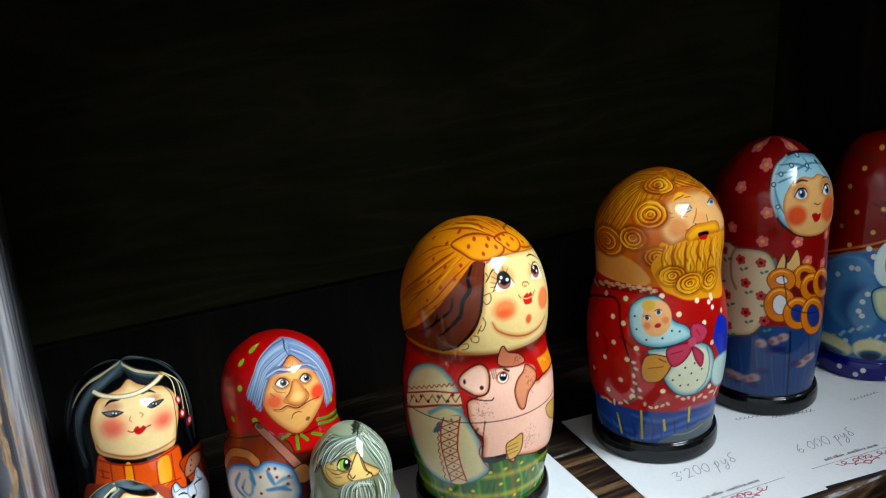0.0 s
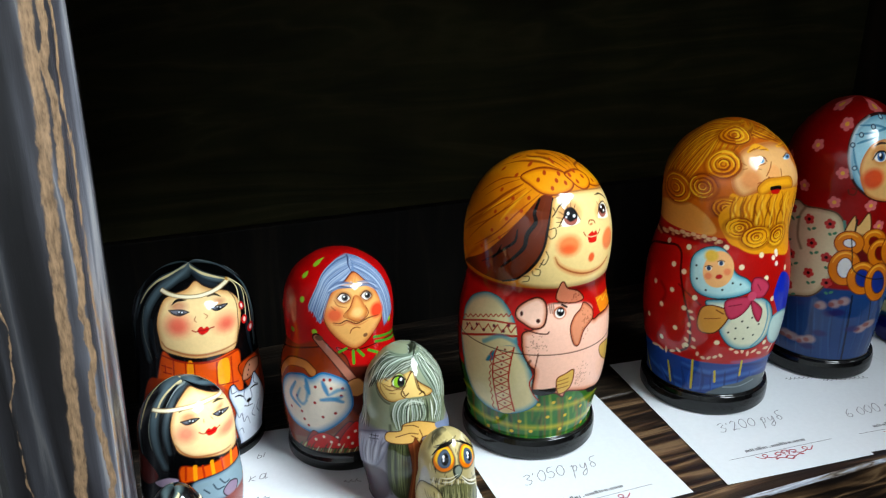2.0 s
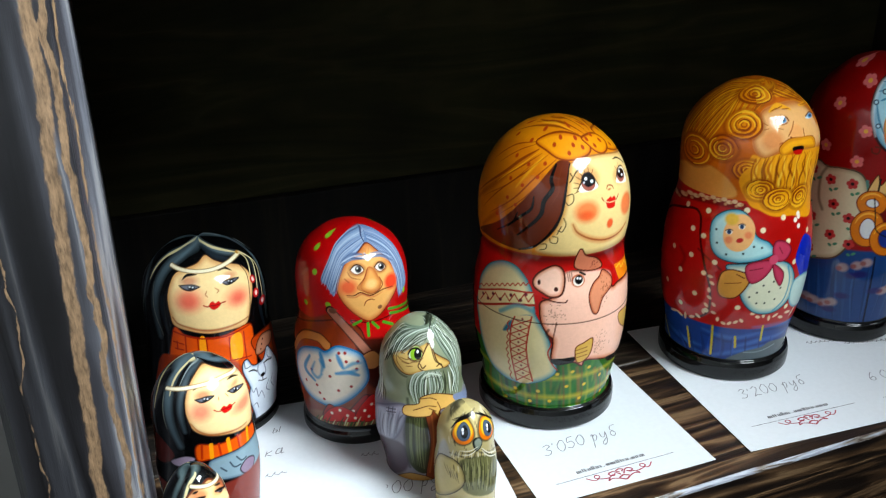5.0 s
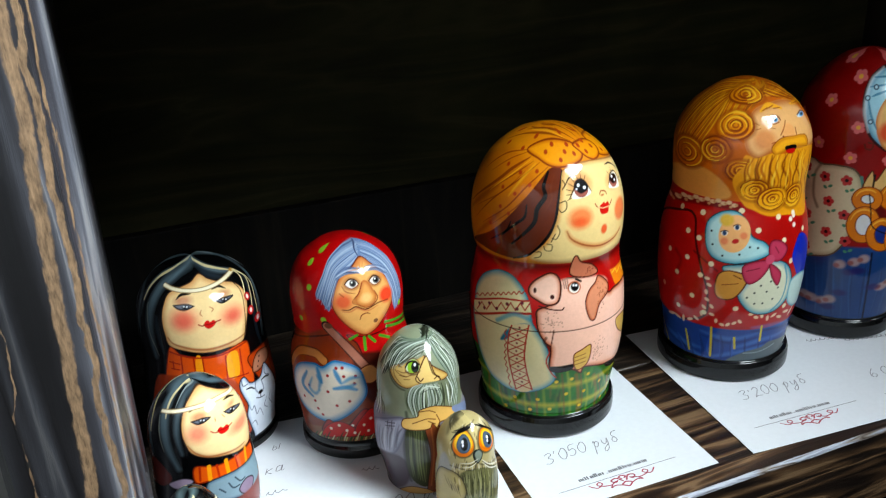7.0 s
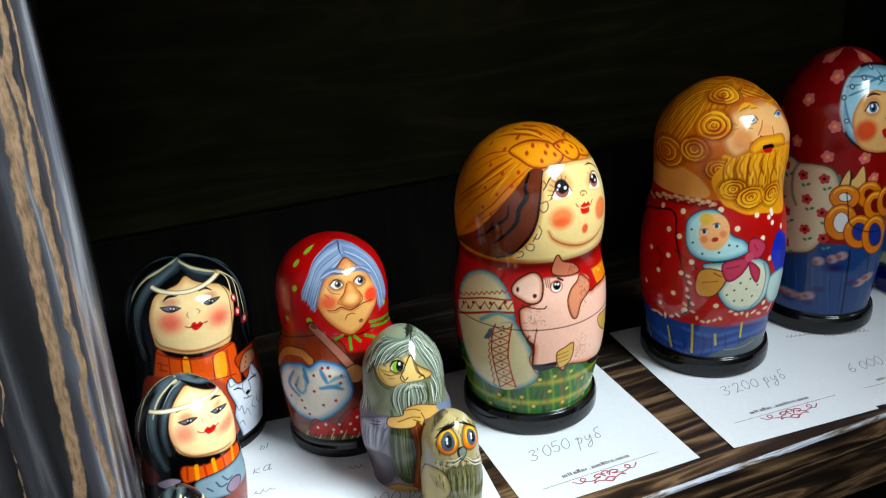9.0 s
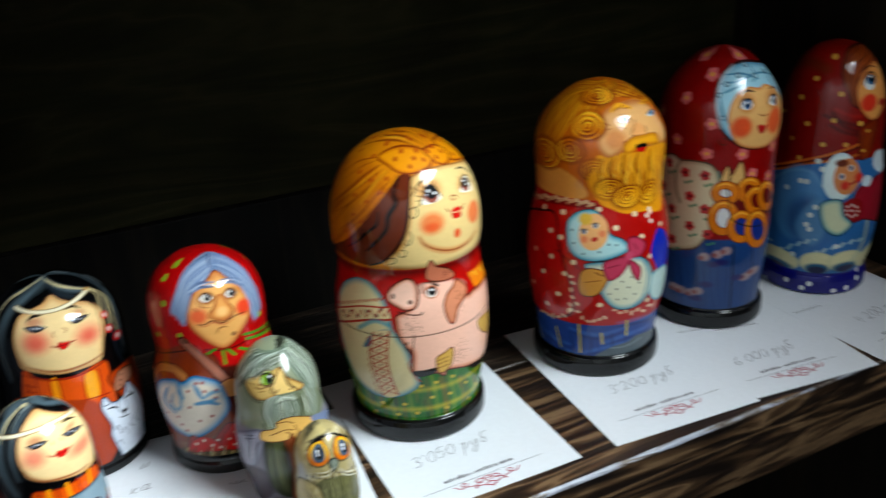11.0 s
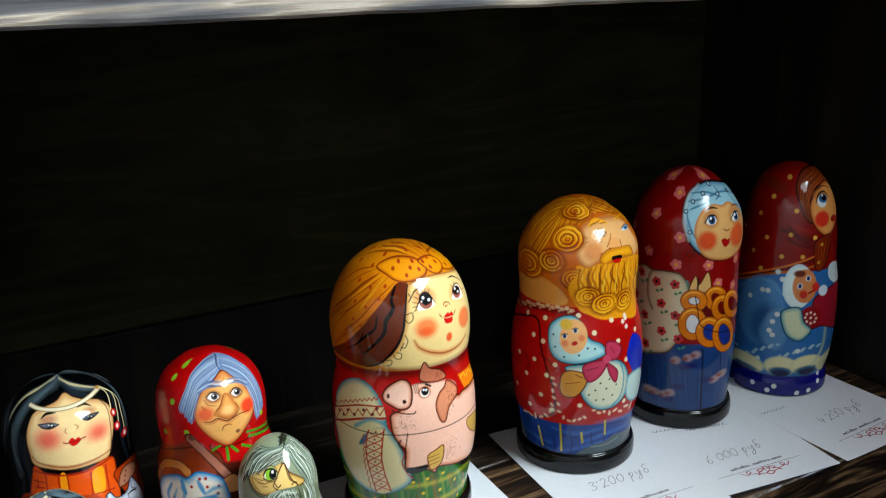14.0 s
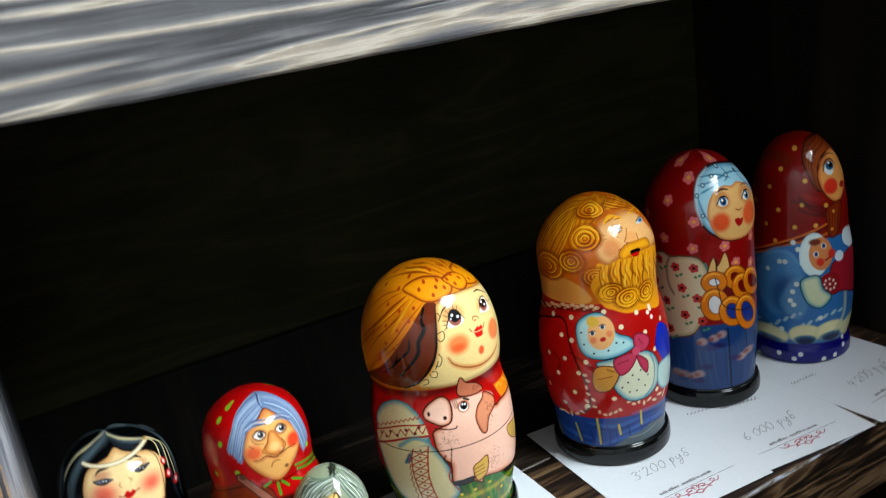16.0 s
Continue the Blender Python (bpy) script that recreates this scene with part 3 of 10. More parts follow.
    p.spot(30.6, 154.7, 5.30, 2.40, (16, 14, 24))
    p.patch([(25.0, 154.6), (28.0, 152.3), (34.0, 151.9), (30.1, 150.5), (25.6, 151.4)], (176, 110, 96), soft=0.62)
    p.spot(29.2, 156.0, 1.15, 0.60, (250, 250, 250))
    p.spot(31.4, 153.6, 1.25, 0.50, (250, 250, 250))
    p.line([(-9.5, 151.3), (-6.3, 155.4), (-1.0, 159.8), (2.7, 158.2), (5.8, 153.3)], (24, 12, 10), 0.8, taper=0.5)
    p.line([(22.5, 153.4), (28.2, 157.5), (36.5, 157.2), (38.9, 150.8)], (24, 12, 10), 0.68, taper=0.5)
    p.line([(-6.8, 154.9), (-11.1, 155.8)], (96, 44, 22), 0.4, taper=0.4, alpha=0.9)
    p.line([(-7.4, 153.3), (-11.4, 153.1)], (96, 44, 22), 0.4, taper=0.4, alpha=0.9)
    p.line([(-5.6, 156.7), (-9.5, 158.7)], (96, 44, 22), 0.4, taper=0.4, alpha=0.9)
    p.line([(-4.1, 158.0), (-7.0, 160.9)], (96, 44, 22), 0.4, taper=0.4, alpha=0.9)
    p.line([(-2.0, 159.4), (-3.5, 162.4)], (96, 44, 22), 0.4, taper=0.4, alpha=0.9)
    p.line([(-7.7, 151.7), (-11.0, 150.5)], (96, 44, 22), 0.4, taper=0.4, alpha=0.9)
    p.line([(0.2, 159.7), (0.6, 162.6)], (96, 44, 22), 0.4, taper=0.4, alpha=0.9)
    p.line([(2.1, 158.9), (4.2, 161.3)], (96, 44, 22), 0.4, taper=0.4, alpha=0.9)
    p.line([(26.9, 157.2), (25.6, 159.6)], (96, 44, 22), 0.34, taper=0.4, alpha=0.9)
    p.line([(30.7, 157.8), (32.2, 159.9)], (96, 44, 22), 0.34, taper=0.4, alpha=0.9)
    p.line([(38.9, 152.8), (47.2, 151.7)], (96, 44, 22), 0.34, taper=0.4, alpha=0.9)
    p.line([(-12.5, 156.7), (-8.6, 161.0), (-3.3, 162.9), (2.0, 163.5)], (40, 20, 12), 0.8, taper=0.8)
    p.line([(27.0, 162.8), (35.8, 161.8), (46.5, 155.9)], (40, 20, 12), 0.93, taper=0.8)
    p.line([(11.8, 150.4), (13.3, 151.9), (16.8, 151.1), (17.8, 149.4)], (170, 96, 54), 0.74, taper=0.3)
    p.spot(14.0, 149.7, 1.45, 0.55, (200, 130, 86), soft=0.62)
    p.line([(7.1, 146.3), (8.5, 144.5), (12.4, 143.0), (18.0, 142.6), (21.7, 145.3)], (176, 40, 24), 0.62)
    p.patch([(10.2, 144.1), (12.8, 145.4), (14.5, 145.9), (15.2, 144.8), (17.6, 145.5), (18.7, 143.3), (17.9, 142.3), (16.9, 139.7), (12.8, 139.5), (10.6, 140.6)], (220, 42, 28))
    p.line([(8.9, 144.4), (12.8, 142.9), (19.1, 142.6)], (246, 220, 170), 0.49)
    p.line([(-11.9, 134.0), (-8.9, 129.1), (-0.6, 124.5), (10.6, 121.8), (22.9, 122.5), (32.2, 125.8)], (216, 118, 44), 3.4, alpha=0.55, taper=0.6, soft=2.16)
    p.line([(-11.9, 134.0), (-8.9, 129.1), (-0.6, 124.5), (10.6, 121.8), (22.9, 122.5), (32.2, 125.8)], (156, 70, 22), 0.8, alpha=0.9, taper=0.6, soft=0.62)
    p.line([(54.2, 152.9), (50.3, 143.9), (48.9, 132.5)], (80, 40, 18), 1.74, alpha=0.5, soft=1.0)
    p.patch([(-44.2, 173.4), (-32.8, 177), (-13, 177.8), (6.3, 175.6), (10.7, 171.2), (4.4, 168), (-9.9, 166.4), (-21.1, 167.2), (-31.7, 170.4)], (236, 166, 20), edge=(152, 74, 8), width=0.75, rim=(200, 110, 10), rim_width=1.74)
    p.patch([(35.7, 176.8), (68.5, 174.9), (67.5, 171.7), (59.4, 165.9), (49.5, 163.8), (30.7, 167.4), (32.4, 171)], (236, 166, 20), edge=(152, 74, 8), width=0.75, rim=(200, 110, 10), rim_width=1.49)
    p.patch([(6.7, 175.1), (27.7, 175.5), (36.2, 171.7), (30.4, 168.3), (20.4, 166.9), (13.6, 168.4), (9.3, 171.7)], (236, 166, 20), edge=(152, 74, 8), width=0.75, rim=(200, 110, 10), rim_width=1.49)
    for x, y in [(-84.3, 179.2), (-41.3, 178.7), (-49.9, 173.6), (-55.7, 166.2), (-43.1, 163.5), (-53.6, 155.2), (-43.9, 153.1), (-34.8, 158.1), (-30.9, 164.7), (-73.8, 174.2), (-18.5, 175.9), (-25.1, 172.9), (-6.4, 172.6), (2.2, 171.3), (-11.9, 169.4), (-1.3, 175.3), (11.7, 174.1), (16.3, 170.9), (27.8, 172.1), (58.9, 169.5), (48.7, 174.9), (-0.5, 180), (31.4, 179.4), (-59.5, 134.4), (-52.8, 145.2), (-46.6, 142.3), (39.2, 168.5), (21.5, 175.3)]:
        p.dot(x, y, 1, (186, 82, 30))
    p.band(-5, 114.8, (196, 26, 16))
    # shade of the left side and under the chin, painted into the red
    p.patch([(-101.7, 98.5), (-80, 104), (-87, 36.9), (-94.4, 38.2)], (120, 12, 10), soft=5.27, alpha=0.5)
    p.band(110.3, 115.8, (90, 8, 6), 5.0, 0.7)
    p.band(-5, 52.3, (44, 124, 36), 1.5)
    p.line([(-65.3, 35), (-68.7, 18.7), (-62, 5.7)], (150, 110, 30), 2.37, alpha=0.65, soft=1.32)
    p.line([(-50.1, 41.3), (-51.1, 26.1), (-48.3, 11)], (10, 58, 22), 2.37, alpha=0.65, soft=1.32)
    p.line([(-35, 45.1), (-34.6, 30.4), (-33.1, 14.1)], (10, 58, 22), 2.37, alpha=0.65, soft=1.32)
    p.line([(-16.8, 46), (-14.9, 31), (-12.9, 14.1)], (10, 58, 22), 2.37, alpha=0.65, soft=1.32)
    p.line([(-4.5, 44), (-1, 28.4), (0.5, 12.1)], (150, 110, 30), 2.37, alpha=0.65, soft=1.32)
    p.line([(8.8, 39.9), (15.4, 22.6), (15.8, 6.5)], (150, 110, 30), 2.37, alpha=0.65, soft=1.32)
    p.line([(25, 32.7), (34.2, 14.2), (31.7, 0.1)], (150, 110, 30), 2.37, alpha=0.65, soft=1.32)
    p.band(35.4, 38.9, (214, 196, 44), 2.6, 0.55)
    p.band(20.4, 23.9, (214, 196, 44), 2.6, 0.55)
    p.line([(-55.2, 41), (-57, 23.9), (-53.9, 10.6)], (206, 196, 50), 1.5, alpha=0.32, soft=1.2)
    p.line([(-37.6, 46.3), (-37.3, 29.9), (-36.7, 14.3)], (206, 196, 50), 1.5, alpha=0.32, soft=1.2)
    p.line([(-25.8, 47.7), (-24.4, 31.3), (-23.3, 14.5)], (206, 196, 50), 1.5, alpha=0.32, soft=1.2)
    p.line([(-10.3, 46.8), (-7.2, 29.8), (-5.5, 14.2)], (206, 196, 50), 1.5, alpha=0.32, soft=1.2)
    p.line([(1.4, 44.1), (6.7, 26), (7.1, 11.5)], (206, 196, 50), 1.5, alpha=0.32, soft=1.2)
    p.line([(17.5, 37.9), (32.6, 14.5), (26.3, 3.1)], (206, 196, 50), 1.5, alpha=0.32, soft=1.2)
    p.line([(-43.6, 43.3), (-44.3, 28.2), (-43.1, 14)], (150, 60, 30), 1.32, alpha=0.4, soft=0.79)
    p.line([(-29.7, 45.9), (-29.2, 31.1), (-28.8, 14.5)], (150, 60, 30), 1.32, alpha=0.4, soft=0.79)
    p.line([(-13.6, 45.7), (-11.5, 30.6), (-9.9, 14.4)], (150, 60, 30), 1.32, alpha=0.4, soft=0.79)
    p.line([(-1.5, 43.3), (2.1, 27.5), (2.5, 13)], (150, 60, 30), 1.32, alpha=0.4, soft=0.79)
    p.line([(13.1, 38.2), (20.7, 20.2), (18.7, 6.8)], (150, 60, 30), 1.32, alpha=0.4, soft=0.79)
    rnd = random.Random(31)
    for _ in range(70):  # dry brush marks over the plaid
        x, y = rnd.uniform(-75, 50), rnd.uniform(14, 42)
        p.line([(x, y), (x + rnd.uniform(-1.5, 1.5), y + rnd.uniform(5, 11))], rnd.choice([(20, 84, 30), (96, 160, 50), (150, 110, 40), (60, 140, 50), (176, 176, 60)]), rnd.uniform(0.8, 2.6), rnd.uniform(0.2, 0.5), soft=1.2, taper=0.6)
    for x, y in [(-28.3, 26.4), (-16.6, 40.3), (-9.7, 30.3), (4, 42.4), (3, 29.6), (-20.3, 19.2), (-44.3, 25.2), (-33.9, 17.9), (15.9, 32.4), (22.6, 16.9), (-53.1, 15.7), (1.1, 19.2), (-7.1, 41.4), (29.9, 23.9)]:
        p.dot(x, y, 1.19, (226, 196, 50))
    p.patch([(-75.2, 82.7), (-74.2, 91.4), (-68.5, 100), (-56.4, 106.3), (-46.4, 106.3), (-38.9, 101.2), (-33.8, 93.8), (-31.7, 86.5), (-31.4, 81.3), (-28, 74.9), (-23.2, 66.7), (-20.7, 56.8), (-17.4, 44.4), (-20.6, 38), (-30.2, 32.6), (-42.2, 30.1), (-53.8, 31.4), (-64.7, 36.6), (-70.7, 48.3), (-74.4, 61.6), (-77.3, 71.8)], (226, 212, 170), edge=(40, 100, 110), width=0.4, rim=(60, 150, 170), rim_width=4.48)
    p.line([(-75.8, 83.3), (-72.3, 86.5), (-69, 86.3), (-66.4, 89), (-63.7, 88.5), (-61.6, 90.8), (-59.2, 90.1), (-57.4, 92.3), (-55.1, 91.5), (-53.4, 93.6), (-51.3, 92.7), (-49.7, 94.7), (-47.8, 93.7), (-46.2, 95.6), (-44.4, 94.6), (-42.8, 96.4), (-41, 95.3), (-39.5, 97.2), (-37.8, 96), (-36.3, 97.7), (-34.6, 96.6)], (186, 52, 28), 0.66)
    p.patch([(-76.4, 81.1), (-52.6, 90.3), (-33.1, 92.6), (-31.5, 85.7), (-49.1, 82.5), (-75.1, 72.3)], (232, 214, 170), curved=False)
    p.line([(-77.2, 80.7), (-52.6, 90.3), (-33.1, 92.6)], (186, 52, 28), 1.05)
    p.line([(-75.8, 72), (-49.1, 82.5), (-31.3, 85.5)], (186, 52, 28), 1.45)
    for a, b in zip([(-71.9, 76.5), (-66.4, 83.5), (-61.7, 80.5), (-57.7, 86.5), (-53.8, 83.1), (-50.5, 88.5), (-47.1, 84.8), (-44.2, 89.9), (-41, 86), (-38.2, 90.8), (-35.3, 86.9)], [(-66.4, 83.5), (-61.7, 80.5), (-57.7, 86.5), (-53.8, 83.1), (-50.5, 88.5), (-47.1, 84.8), (-44.2, 89.9), (-41, 86), (-38.2, 90.8), (-35.3, 86.9), (-32.6, 91.5)]):
        p.line([a, b], (186, 52, 28), 0.7)
    for x, y in [(-69.2, 81.5), (-59.5, 85.3), (-53.5, 84), (-46.4, 88.6), (-40.1, 87), (-37.2, 91), (-63.9, 80.6)]:
        p.dot(x, y, 1.05, (130, 40, 60))
    p.line([(-53, 76.8), (-42, 83.5), (-32.3, 81.8)], (80, 160, 180), 2.63, alpha=0.7, soft=1.32)
    p.patch([(-50.9, 65.1), (-46.2, 72.7), (-37.8, 78.4), (-32.9, 78.2), (-39.4, 73.5), (-45.6, 67.1)], (60, 130, 150), soft=1.05)
    p.patch([(-43.1, 76.2), (-45.1, 69.5), (-45.9, 59.4), (-45, 49.2), (-42.8, 31.6), (-31.8, 33.8), (-34.2, 45.3), (-35.5, 57.2), (-34.5, 68.7), (-32.9, 78.2)], (228, 206, 166), curved=True)
    p.line([(-43.1, 76.2), (-45.1, 69.5), (-45.9, 59.4), (-45, 49.2), (-42.8, 31.6)], (186, 52, 28), 0.92)
    p.line([(-32.9, 78.2), (-34.5, 68.7), (-35.5, 57.2), (-34.2, 45.3), (-31.8, 33.8)], (186, 52, 28), 0.92)
    p.line([(-43.6, 74.7), (-34, 71.7)], (186, 52, 28), 0.66)
    p.line([(-33.2, 76.4), (-45.1, 69.6)], (186, 52, 28), 0.66)
    p.spot(-38.3, 75.8, 0.65, 0.69, (140, 40, 50))
    p.line([(-45.2, 69.4), (-34.7, 66.6)], (186, 52, 28), 0.66)
    p.line([(-34.1, 71.4), (-45.5, 64.5)], (186, 52, 28), 0.66)
    p.spot(-39.4, 70.6, 0.65, 0.69, (140, 40, 50))
    p.line([(-45.5, 64.2), (-35.2, 61.4)], (186, 52, 28), 0.66)
    p.line([(-34.7, 66.3), (-45.9, 59.2)], (186, 52, 28), 0.66)
    p.spot(-40, 65.5, 0.65, 0.69, (140, 40, 50))
    p.line([(-45.9, 58.9), (-35.4, 56.2)], (186, 52, 28), 0.66)
    p.line([(-35.2, 61.2), (-45.4, 54.1)], (186, 52, 28), 0.66)
    p.spot(-40.4, 60.2, 0.65, 0.69, (140, 40, 50))
    p.line([(-45.4, 53.8), (-34.8, 50.9)], (186, 52, 28), 0.66)
    p.line([(-35.4, 55.9), (-44.9, 48.8)], (186, 52, 28), 0.66)
    p.spot(-40.2, 55, 0.7, 0.69, (140, 40, 50))
    p.line([(-44.9, 48.5), (-34.2, 45.5)], (186, 52, 28), 0.66)
    p.line([(-34.7, 50.7), (-44.1, 43.3)], (186, 52, 28), 0.66)
    p.spot(-39.6, 49.8, 0.75, 0.69, (140, 40, 50))
    p.line([(-44.1, 42.9), (-33.1, 39.8)], (186, 52, 28), 0.66)
    p.line([(-34.2, 45.1), (-43.4, 37.6)], (186, 52, 28), 0.66)
    p.spot(-38.9, 44.3, 0.7, 0.69, (140, 40, 50))
    p.line([(-43.4, 37.3), (-31.9, 34)], (186, 52, 28), 0.66)
    p.line([(-33, 39.5), (-42.8, 31.8)], (186, 52, 28), 0.66)
    p.spot(-38, 38.6, 0.75, 0.69, (140, 40, 50))
    p.line([(-46.5, 72.7), (-47.7, 70.3), (-46.6, 68.4), (-47.8, 66), (-46.7, 64.2), (-48, 61.7), (-46.9, 59.8), (-48.2, 57.2), (-47.1, 55.4), (-48.6, 52.7), (-47.1, 50.9), (-48.1, 48.3), (-46.6, 46.4), (-47.7, 43.7), (-46.3, 41.7), (-47.5, 38.8), (-46.1, 36.8), (-47.4, 33.9), (-45.9, 31.9)], (186, 52, 28), 0.66)
    p.line([(-22.6, 66.7), (-21.1, 61.8), (-23, 55.3), (-20.1, 47.7), (-17, 43.6)], (186, 52, 28), 0.79)
    p.patch([(22.1, 102.9), (49.4, 100.6), (51, 90.7), (26.1, 92.8)], (238, 150, 30), curved=False)
    p.line([(24.5, 100.4), (29.3, 101.1), (31.4, 98.3), (38.9, 99.5), (43.1, 95.7), (50.5, 96.7)], (250, 210, 80), 0.66)
    p.patch([(-28, 88), (-28.6, 82.8), (-27.4, 74.9), (-23.8, 68.1), (-20.5, 63.9), (-21.2, 52.3), (-18.2, 48.4), (-7.7, 48.6), (-1.7, 44.9), (0.9, 48.6), (17.6, 44.4), (40.1, 40.7), (44.2, 51.7), (47.1, 68.4), (49, 84.7), (49.4, 90.1), (25.3, 92), (17.7, 91.5), (7.9, 98.7), (-6.9, 105.4), (-15.2, 102.5), (-20.6, 91.8)], (246, 202, 182), edge=(92, 36, 14), width=1.05, rim=(204, 108, 60), rim_width=3.42)
    p.patch([(-15.1, 104.3), (-4.1, 104.6), (11.1, 102.9), (18.4, 97.6), (13, 88.4), (-0, 84.8), (-12, 86.2), (-15.5, 94)], (246, 202, 182), soft=1.84)
    p.patch([(-33.4, 100.5), (-29.5, 105.1), (-21.7, 109.1), (-16.7, 107.3), (-14.7, 101.8), (-15.5, 94.6), (-18.1, 91.5), (-23.1, 91), (-28.1, 93.3), (-32.9, 96.2)], (248, 208, 188), edge=(92, 36, 14), width=1.05, rim=(206, 116, 72), rim_width=2.63)
    p.patch([(-9, 107.9), (-7.3, 117.1), (-5.2, 118.7), (-2, 114.3), (5.5, 111.4), (10.4, 106.7), (8.6, 104.6), (-0.4, 104.7)], (206, 134, 104), edge=(92, 36, 14), width=0.79)
    p.patch([(11.2, 103.1), (18.3, 97.2), (17.3, 92), (9.7, 86.8), (6.1, 78.6), (2.3, 80), (-0.1, 89.4), (2.9, 96.1), (8, 99.9)], (224, 158, 124), edge=(92, 36, 14), width=0.66, rim=(180, 90, 60), rim_width=1.84)
    p.spot(-30, 98.9, 0.93, 1.52, (80, 26, 14))
    p.spot(-19.8, 95.4, 1.25, 1.25, (80, 26, 14))
    p.spot(-6.5, 99.7, 4.25, 3.74, (206, 126, 90))
    p.spot(-6.4, 99.5, 3.26, 2.91, (246, 240, 230))
    p.spot(-6.1, 100.2, 2.53, 2.62, (14, 10, 12))
    p.spot(-6.9, 101.1, 0.65, 0.69, (250, 250, 250))
    p.spot(-5.2, 100.8, 0.7, 0.69, (250, 250, 250))
    p.line([(-5.2, 104.3), (-2, 102.6)], (14, 10, 12), 1.19)
    p.line([(-27.4, 90.3), (-20.6, 88.4), (-14.7, 87.8), (-13.2, 89.1)], (92, 36, 14), 0.79)
    p.line([(-13.5, 104.8), (-12.4, 99.8)], (92, 36, 14), 0.53, alpha=0.7)
    p.line([(-12.2, 104.7), (-11.2, 99.7)], (92, 36, 14), 0.53, alpha=0.7)
    p.line([(-10.8, 104.6), (-10, 99.5)], (92, 36, 14), 0.53, alpha=0.7)
    p.line([(-18.9, 75.6), (-19.8, 69.4), (-20.7, 63.9)], (92, 36, 14), 0.79, alpha=0.8)
    p.line([(-23.2, 70.9), (-24.2, 68.1), (-20.7, 62.5)], (60, 24, 10), 1.58, alpha=0.6)
    p.patch([(-21, 51.6), (-14.4, 51.9), (-6.9, 52.3), (-7.7, 48.8), (-15.6, 47.1), (-20.5, 48.7)], (20, 22, 28))
    p.patch([(17.5, 45), (29.5, 43.1), (41.8, 42.4), (41.4, 36.6), (21.4, 40.5)], (20, 22, 28))
    p.patch([(-7, 57.9), (-2, 61.1), (3.8, 62.7), (2.4, 51.5), (-4.9, 47.8)], (222, 184, 104), edge=(130, 66, 16), width=0.79)
    p.line([(-6.5, 56.6), (0.5, 57.9)], (130, 66, 16), 0.53, alpha=0.8)
    p.line([(-6.4, 54.1), (0.6, 55.2)], (130, 66, 16), 0.53, alpha=0.8)
    p.line([(-6.2, 51.5), (0.8, 52.5)], (130, 66, 16), 0.53, alpha=0.8)
    p.patch([(26.1, 71.9), (45.6, 67.5), (45, 54.5), (28.7, 63.1)], (222, 184, 104), edge=(130, 66, 16), width=0.66)
    rnd = random.Random(5)
    for _ in range(40):
        p.spot(-20.7 + rnd.gauss(0, 3.162), 80.3 + rnd.gauss(0, 2.635), 0.28, 0.28, (120, 60, 40), alpha=0.7)
    for _ in range(40):
        p.spot(11.8 + rnd.gauss(0, 1.974), 92 + rnd.gauss(0, 3.29), 0.28, 0.28, (120, 60, 40), alpha=0.7)
    for _ in range(45):
        p.spot(9.6 + rnd.gauss(0, 3.162), 57.9 + rnd.gauss(0, 3.95), 0.28, 0.28, (120, 60, 40), alpha=0.7)
    for _ in range(24):
        p.spot(4.5 + rnd.gauss(0, 1.974), 108.4 + rnd.gauss(0, 1.315), 0.28, 0.28, (120, 60, 40), alpha=0.7)
    p.band(74.42, 74.98, (70, 32, 18), 0.4)
    p.band(-5, 14, (9, 9, 11))


